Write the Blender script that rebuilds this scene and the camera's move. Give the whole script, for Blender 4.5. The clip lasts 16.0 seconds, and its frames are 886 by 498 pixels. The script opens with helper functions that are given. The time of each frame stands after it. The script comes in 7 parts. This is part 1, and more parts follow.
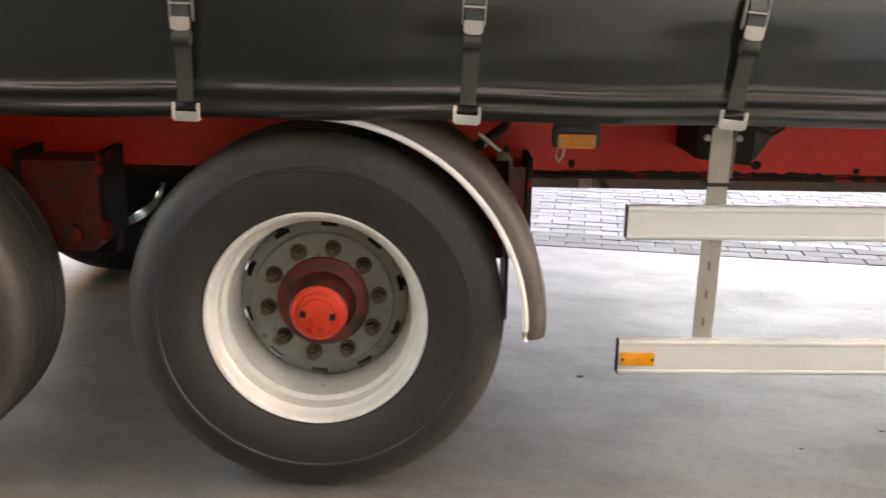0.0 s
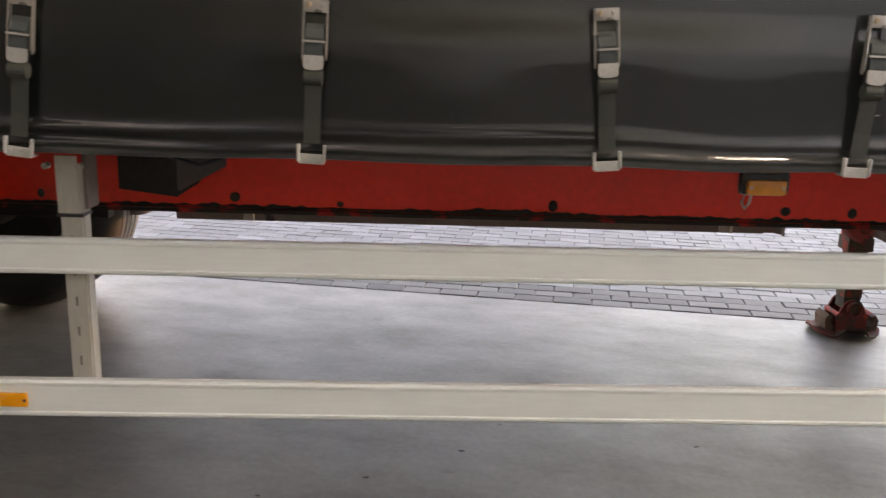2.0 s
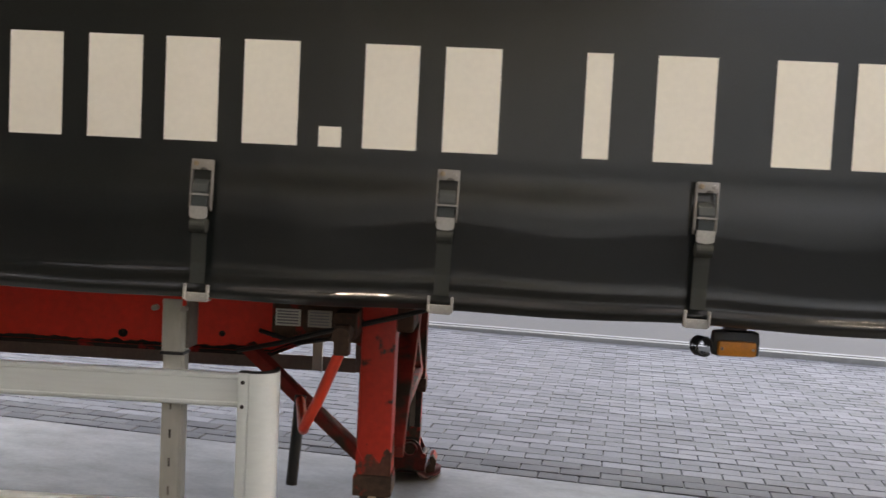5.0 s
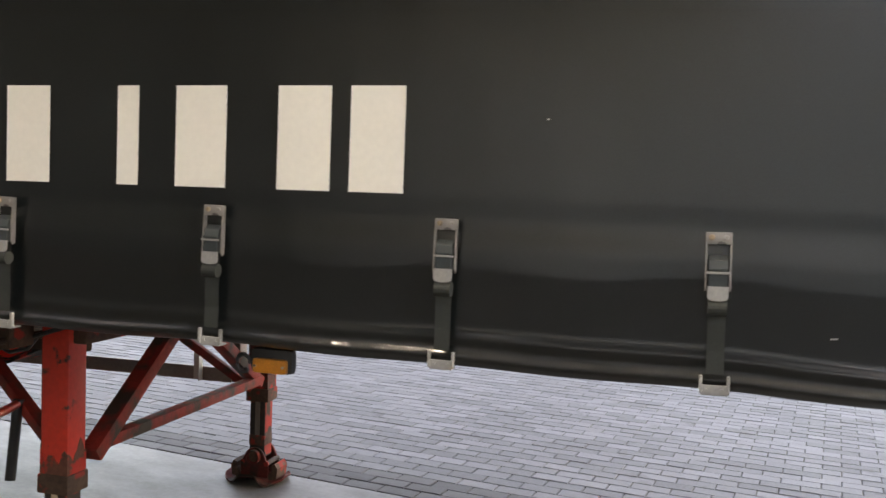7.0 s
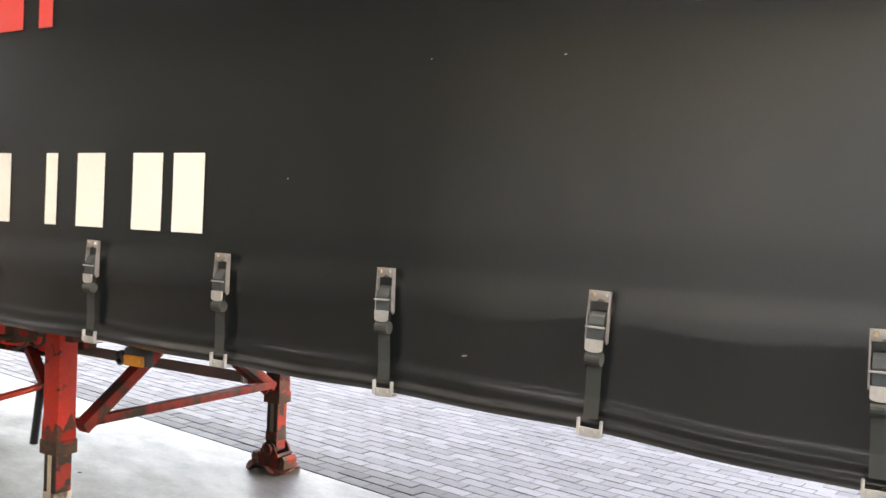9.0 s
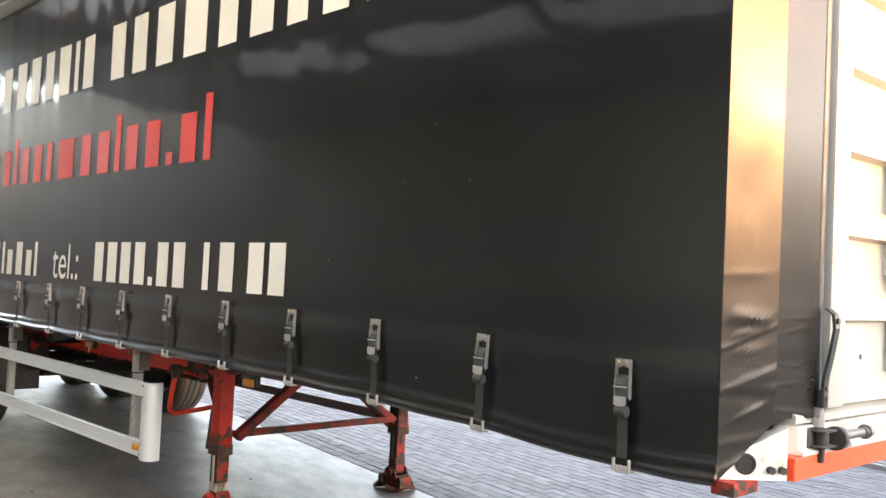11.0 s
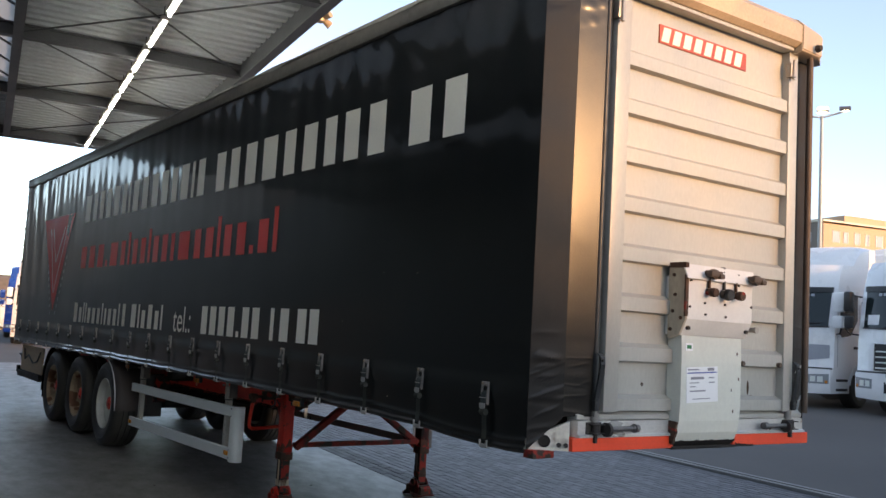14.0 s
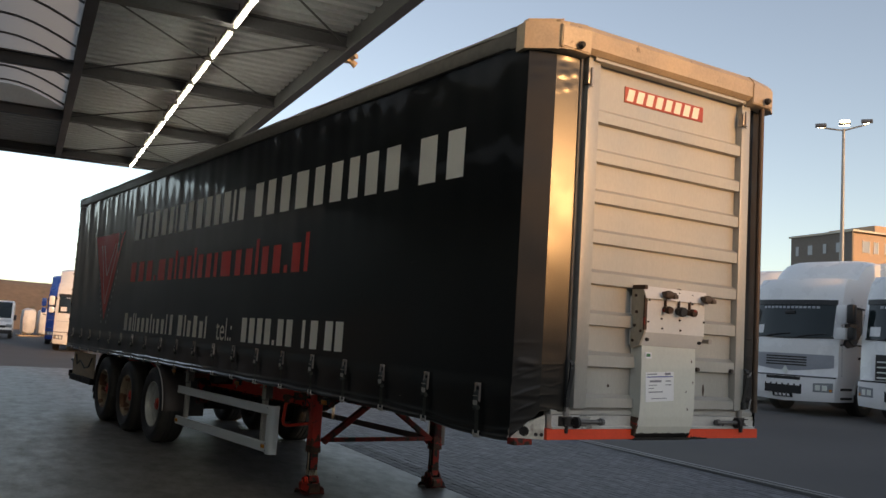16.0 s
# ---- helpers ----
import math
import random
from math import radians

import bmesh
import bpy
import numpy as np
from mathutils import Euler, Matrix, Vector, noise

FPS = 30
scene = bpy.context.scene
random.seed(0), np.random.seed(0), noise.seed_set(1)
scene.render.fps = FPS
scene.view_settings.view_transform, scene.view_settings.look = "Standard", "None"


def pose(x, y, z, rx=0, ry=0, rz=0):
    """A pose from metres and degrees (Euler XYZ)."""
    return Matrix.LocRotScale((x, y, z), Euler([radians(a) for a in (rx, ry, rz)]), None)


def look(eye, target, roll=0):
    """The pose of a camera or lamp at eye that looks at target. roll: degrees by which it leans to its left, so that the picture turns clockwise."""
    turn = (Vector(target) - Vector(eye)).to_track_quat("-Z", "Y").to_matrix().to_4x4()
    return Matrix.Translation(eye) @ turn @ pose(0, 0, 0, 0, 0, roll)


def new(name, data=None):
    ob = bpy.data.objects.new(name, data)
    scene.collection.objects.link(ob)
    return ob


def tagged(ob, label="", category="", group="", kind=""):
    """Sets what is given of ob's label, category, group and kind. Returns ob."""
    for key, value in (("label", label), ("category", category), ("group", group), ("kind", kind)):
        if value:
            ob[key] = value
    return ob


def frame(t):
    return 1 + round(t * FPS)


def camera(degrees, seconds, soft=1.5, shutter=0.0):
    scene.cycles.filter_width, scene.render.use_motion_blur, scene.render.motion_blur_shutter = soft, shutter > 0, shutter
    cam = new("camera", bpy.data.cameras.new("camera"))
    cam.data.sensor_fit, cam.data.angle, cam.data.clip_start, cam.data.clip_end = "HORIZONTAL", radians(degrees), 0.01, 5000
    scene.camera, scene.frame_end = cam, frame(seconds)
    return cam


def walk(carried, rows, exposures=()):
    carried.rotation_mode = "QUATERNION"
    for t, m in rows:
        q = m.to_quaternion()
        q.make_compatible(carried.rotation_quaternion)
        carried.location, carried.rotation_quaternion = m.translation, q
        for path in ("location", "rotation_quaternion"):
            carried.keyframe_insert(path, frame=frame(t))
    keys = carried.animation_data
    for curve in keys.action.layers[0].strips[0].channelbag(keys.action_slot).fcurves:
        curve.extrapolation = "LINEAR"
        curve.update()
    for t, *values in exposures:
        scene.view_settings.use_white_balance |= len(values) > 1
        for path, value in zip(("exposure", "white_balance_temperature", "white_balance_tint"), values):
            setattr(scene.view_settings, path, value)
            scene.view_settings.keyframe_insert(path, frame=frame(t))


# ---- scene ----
cam = camera(53.8, 16.0, shutter=0.2)
PATH = [
    (0, (0.395, -2.244, 1.42), (0.401, -0.323, 0.864), 0.9),
    (0.5, (0.824, -2.22, 1.41), (0.853, -0.289, 0.891), 1.2),
    (1, (1.27, -2.159, 1.429), (1.294, -0.218, 0.949), 1.2),
    (1.5, (1.712, -2.158, 1.443), (1.743, -0.216, 0.965), 1.5),
    (2, (2.111, -2.125, 1.422), (2.147, -0.184, 0.942), 1.7),
    (2.5, (2.522, -2.147, 1.428), (2.565, -0.206, 0.949), 1.9),
    (3, (2.961, -2.227, 1.454), (2.99, -0.287, 0.968), 2.0),
    (3.5, (3.379, -2.215, 1.434), (3.388, -0.267, 0.978), 2.2),
    (4, (3.775, -2.252, 1.428), (3.74, -0.299, 0.996), 2.4),
    (4.5, (4.199, -2.328, 1.464), (4.116, -0.359, 1.121), 2.6),
    (5, (4.583, -2.328, 1.414), (4.484, -0.333, 1.298), 2.8),
    (7.5, (6.741, -2.028, 1.548), (6.139, -0.123, 1.447), 2.1),
    (8, (7.1, -1.927, 1.574), (6.428, -0.045, 1.482), 2.3),
    (8.5, (7.499, -2.004, 1.591), (6.685, -0.179, 1.504), 2.2),
    (9, (7.873, -2.177, 1.609), (6.874, -0.445, 1.55), 2.6),
    (9.5, (8.285, -2.282, 1.625), (7.137, -0.645, 1.59), 2.3),
    (10, (8.675, -2.345, 1.637), (7.402, -0.802, 1.646), 2.4),
    (12.5, (10.649, -2.944, 1.679), (9.094, -1.69, 1.781), 3.0),
    (13, (11.024, -3.08, 1.688), (9.448, -1.853, 1.798), 3.1),
    (13.5, (11.36, -3.243, 1.696), (9.777, -2.03, 1.848), 3.3),
    (14, (11.715, -3.343, 1.692), (10.119, -2.153, 1.881), 3.3),
    (14.5, (12.005, -3.487, 1.701), (10.39, -2.326, 1.908), 3.3),
    (15, (12.264, -3.663, 1.718), (10.639, -2.515, 1.927), 3.4),
    (15.5, (12.563, -3.775, 1.695), (10.933, -2.634, 1.906), 3.4),
    (16, (12.751, -3.871, 1.711), (11.117, -2.736, 1.916), 3.6),
]
walk(cam, [(t, look(eye, target, roll)) for t, eye, target, roll in PATH],
     [(0, 3.6, 12000, 26), (0.5, 3.22, 12000, 26), (1.5, 2.92, 12000, 26), (2.5, 2.88, 12000, 26), (4, 2.85, 11800, 26), (5, 2.3, 11200, 24), (7.5, 2.75, 11200, 23), (8, 3.35, 11600, 24), (10, 3.35, 11500, 23), (12.5, 1.3, 8500, 17), (14, 0.45, 7900, 15), (15.5, 0.08, 9400, 15), (16, -0.4, 9200, 16)])

# ---- world, sun, exposure ----
SUN_AZ, SUN_EL = 8.0, 9.0        # degrees: from +x towards +y, above the horizon
world = bpy.data.worlds.new("dusk_sky")
scene.world = world
world.use_nodes = True
wn, wl = world.node_tree.nodes, world.node_tree.links
sky = wn.new("ShaderNodeTexSky")
sky.sky_type, sky.sun_disc = "NISHITA", False
sky.sun_elevation, sky.sun_rotation = radians(SUN_EL), radians(90 - SUN_AZ)
sky.air_density, sky.dust_density, sky.ozone_density = 0.8, 0.6, 2.5
hsv = wn.new("ShaderNodeHueSaturation")            # hazy evening: paler than a clear sky
hsv.inputs["Saturation"].default_value = 0.85
wl.new(sky.outputs[0], hsv.inputs["Color"])
wl.new(hsv.outputs[0], wn["Background"].inputs[0])
wn["Background"].inputs[1].default_value = 0.42

sun_data = bpy.data.lights.new("sun", "SUN")
sun_data.energy, sun_data.angle, sun_data.color = 3.3, radians(2.5), (1.0, 0.57, 0.26)
sun = new("sun", sun_data)
a, e = radians(SUN_AZ), radians(SUN_EL)
sun.matrix_world = look((40 * math.cos(a) * math.cos(e), 40 * math.sin(a) * math.cos(e), 40 * math.sin(e)), (0, 0, 0))


# ---- materials ----
def mat(name, col, rough=0.6, metal=0.0, var=0.25, big=1.5, fine=40.0, bump=0.1, spot=None, spot_at=0.62, spot_scale=6.0,
        rvar=0.12, soft=0.06, coat=0.0, stretch=(1, 1, 1), piece=0.0, emit=0.0, dist=0.004, spec=0.5, coat_rough=0.09):
    """A painted, metal, rubber or stone surface: two scales of tone, fine relief, and worn spots of another colour."""
    m = bpy.data.materials.new(name)
    m.use_nodes = True
    nt = m.node_tree
    n, l = nt.nodes, nt.links
    b = n["Principled BSDF"]
    tc = n.new("ShaderNodeTexCoord")
    mp = n.new("ShaderNodeMapping")
    mp.inputs["Scale"].default_value = stretch
    l.new(tc.outputs["Object"], mp.inputs["Vector"])

    def noise_node(scale, detail):
        q = n.new("ShaderNodeTexNoise")
        q.inputs["Scale"].default_value, q.inputs["Detail"].default_value = scale, detail
        l.new(mp.outputs[0], q.inputs["Vector"])
        return q
    n1, n2 = noise_node(big, 5.0), noise_node(fine, 3.0)
    mix = n.new("ShaderNodeMix")
    mix.data_type = "FLOAT"
    mix.inputs[0].default_value = 0.4
    l.new(n1.outputs["Fac"], mix.inputs[2])
    l.new(n2.outputs["Fac"], mix.inputs[3])
    fac = mix.outputs[0]
    if piece:
        oi, gi = n.new("ShaderNodeObjectInfo"), n.new("ShaderNodeNewGeometry")
        add = n.new("ShaderNodeMath")
        add.operation = "ADD"
        l.new(oi.outputs["Random"], add.inputs[0])
        l.new(gi.outputs["Random Per Island"], add.inputs[1])
        fr = n.new("ShaderNodeMath")
        fr.operation = "FRACT"
        l.new(add.outputs[0], fr.inputs[0])
        ma = n.new("ShaderNodeMath")
        ma.operation = "MULTIPLY_ADD"
        ma.inputs[1].default_value, ma.inputs[2].default_value = piece, -piece / 2
        l.new(fr.outputs[0], ma.inputs[0])
        ad2 = n.new("ShaderNodeMath")
        ad2.operation = "ADD"
        l.new(fac, ad2.inputs[0])
        l.new(ma.outputs[0], ad2.inputs[1])
        fac = ad2.outputs[0]
    ramp = n.new("ShaderNodeValToRGB")
    lo, hi = [tuple(min(1, c * k) for c in col) + (1,) for k in (1 - var, 1 + var)]
    ramp.color_ramp.elements[0].position, ramp.color_ramp.elements[0].color = 0.3, lo
    ramp.color_ramp.elements[1].position, ramp.color_ramp.elements[1].color = 0.7, hi
    l.new(fac, ramp.inputs[0])
    out = ramp.outputs[0]
    if spot:
        n3 = noise_node(spot_scale, 6.0)
        r3 = n.new("ShaderNodeValToRGB")
        r3.color_ramp.elements[0].position, r3.color_ramp.elements[1].position = spot_at, spot_at + soft
        l.new(n3.outputs["Fac"], r3.inputs[0])
        cm = n.new("ShaderNodeMix")
        cm.data_type = "RGBA"
        l.new(r3.outputs[0], cm.inputs[0])
        l.new(out, cm.inputs[6])
        cm.inputs[7].default_value = (*spot, 1)
        out = cm.outputs[2]
    l.new(out, b.inputs["Base Color"])
    rr = n.new("ShaderNodeMapRange")
    rr.inputs[1].default_value, rr.inputs[2].default_value = 0.3, 0.7
    rr.inputs[3].default_value, rr.inputs[4].default_value = max(0.02, rough - rvar), min(1, rough + rvar)
    l.new(n1.outputs["Fac"], rr.inputs[0])
    l.new(rr.outputs[0], b.inputs["Roughness"])
    b.inputs["Metallic"].default_value = metal
    b.inputs["Coat Weight"].default_value = coat
    b.inputs["Coat Roughness"].default_value = coat_rough
    b.inputs["Coat IOR"].default_value = 1.6
    b.inputs["Specular IOR Level"].default_value = spec
    if bump:
        bp = n.new("ShaderNodeBump")
        bp.inputs["Strength"].default_value, bp.inputs["Distance"].default_value = bump, dist
        l.new(n2.outputs["Fac"], bp.inputs["Height"])
        l.new(bp.outputs[0], b.inputs["Normal"])
    if emit:
        b.inputs["Emission Color"].default_value = (*col, 1)
        b.inputs["Emission Strength"].default_value = emit
    return m


def glass(name, tint, rough=0.03):
    m = bpy.data.materials.new(name)
    m.use_nodes = True
    b = m.node_tree.nodes["Principled BSDF"]
    b.inputs["Base Color"].default_value = (*tint, 1)
    b.inputs["Roughness"].default_value = rough
    b.inputs["Specular IOR Level"].default_value = 0.4
    return m


def bare(name):
    m = bpy.data.materials.new(name)
    m.use_nodes = True
    return m, m.node_tree.nodes, m.node_tree.links, m.node_tree.nodes["Principled BSDF"]


def noise_of(n, l, vector, scale, detail, rough=0.55):
    q = n.new("ShaderNodeTexNoise")
    q.inputs["Scale"].default_value, q.inputs["Detail"].default_value, q.inputs["Roughness"].default_value = scale, detail, rough
    l.new(vector, q.inputs["Vector"])
    return q.outputs["Fac"]


def ramp_of(n, l, fac, stops):
    r = n.new("ShaderNodeValToRGB")
    e = r.color_ramp.elements
    while len(e) < len(stops):
        e.new(0.5)
    for k, (p, c) in zip(e, stops):
        k.position, k.color = p, (*c, 1)
    l.new(fac, r.inputs[0])
    return r.outputs[0]


def mixed(n, l, fac, a_, b_, how="MIX"):
    q = n.new("ShaderNodeMix")
    q.data_type, q.blend_type = "RGBA", how
    if isinstance(fac, float):
        q.inputs[0].default_value = fac
    else:
        l.new(fac, q.inputs[0])
    l.new(a_, q.inputs[6])
    if isinstance(b_, tuple):
        q.inputs[7].default_value = (*b_, 1)
    else:
        l.new(b_, q.inputs[7])
    return q.outputs[2]


def relief(n, l, b, height, strength, dist):
    bp = n.new("ShaderNodeBump")
    bp.inputs["Strength"].default_value, bp.inputs["Distance"].default_value = strength, dist
    l.new(height, bp.inputs["Height"])
    l.new(bp.outputs[0], b.inputs["Normal"])


def concrete_mat():
    """Power-floated slab: cloudy tone, long drag marks, dark scuffs, uneven polish."""
    m, n, l, b = bare("worn_concrete")
    tc = n.new("ShaderNodeTexCoord").outputs["Object"]
    mp = n.new("ShaderNodeMapping")
    mp.inputs["Scale"].default_value, mp.inputs["Rotation"].default_value = (0.75, 1.4, 1), (0, 0, radians(24))
    l.new(tc, mp.inputs["Vector"])
    cloud, drag, grain = noise_of(n, l, tc, 1.1, 7, 0.65), noise_of(n, l, mp.outputs[0], 2.6, 6, 0.7), noise_of(n, l, tc, 38, 4)
    scuff = noise_of(n, l, mp.outputs[0], 7.0, 3, 0.5)
    c = ramp_of(n, l, cloud, [(0.3, (0.092, 0.087, 0.079)), (0.5, (0.116, 0.11, 0.1)), (0.7, (0.138, 0.13, 0.117))])
    c = mixed(n, l, 0.75, c, ramp_of(n, l, drag, [(0.3, (0.68, 0.665, 0.65)), (0.52, (1, 0.99, 0.98)), (0.72, (1.2, 1.19, 1.17))]), "MULTIPLY")
    c = mixed(n, l, 0.5, c, ramp_of(n, l, grain, [(0.3, (0.75, 0.75, 0.75)), (0.7, (1.2, 1.2, 1.2))]), "MULTIPLY")
    c = mixed(n, l, ramp_of(n, l, scuff, [(0.66, (0, 0, 0)), (0.76, (0.7, 0.7, 0.7))]), c, (0.06, 0.054, 0.048))
    l.new(c, b.inputs["Base Color"])
    l.new(ramp_of(n, l, drag, [(0.3, (0.6, 0.6, 0.6)), (0.5, (0.5, 0.5, 0.5)), (0.7, (0.4, 0.4, 0.4))]), b.inputs["Roughness"])
    relief(n, l, b, grain, 0.12, 0.003)
    return m


def tyre_mat():
    """Black sidewall rubber, dusty and scuffed on the shoulder and tread."""
    m, n, l, b = bare("tyre_rubber")
    tc = n.new("ShaderNodeTexCoord").outputs["Object"]
    sep = n.new("ShaderNodeSeparateXYZ")
    l.new(tc, sep.inputs[0])
    com = n.new("ShaderNodeCombineXYZ")
    l.new(sep.outputs[0], com.inputs[0])
    l.new(sep.outputs[2], com.inputs[2])
    ln = n.new("ShaderNodeVectorMath")
    ln.operation = "LENGTH"
    l.new(com.outputs[0], ln.inputs[0])
    big, fine = noise_of(n, l, tc, 5, 6, 0.65), noise_of(n, l, tc, 60, 4)
    add = n.new("ShaderNodeMath")
    add.operation = "MULTIPLY_ADD"
    add.inputs[1].default_value, add.inputs[2].default_value = 0.09, -0.045
    l.new(big, add.inputs[0])
    r = n.new("ShaderNodeMath")
    l.new(ln.outputs["Value"], r.inputs[0])
    l.new(add.outputs[0], r.inputs[1])
    c = ramp_of(n, l, r.outputs[0], [(0.31, (0.03, 0.027, 0.024)), (0.36, (0.02, 0.019, 0.018)), (0.42, (0.016, 0.018, 0.019)), (0.475, (0.022, 0.022, 0.021)), (0.51, (0.05, 0.046, 0.039)), (0.55, (0.06, 0.055, 0.047))])
    c = mixed(n, l, 0.6, c, ramp_of(n, l, fine, [(0.3, (0.6, 0.6, 0.6)), (0.7, (1.35, 1.33, 1.3))]), "MULTIPLY")
    l.new(c, b.inputs["Base Color"])
    b.inputs["Roughness"].default_value = 0.55
    relief(n, l, b, fine, 0.2, 0.002)
    return m


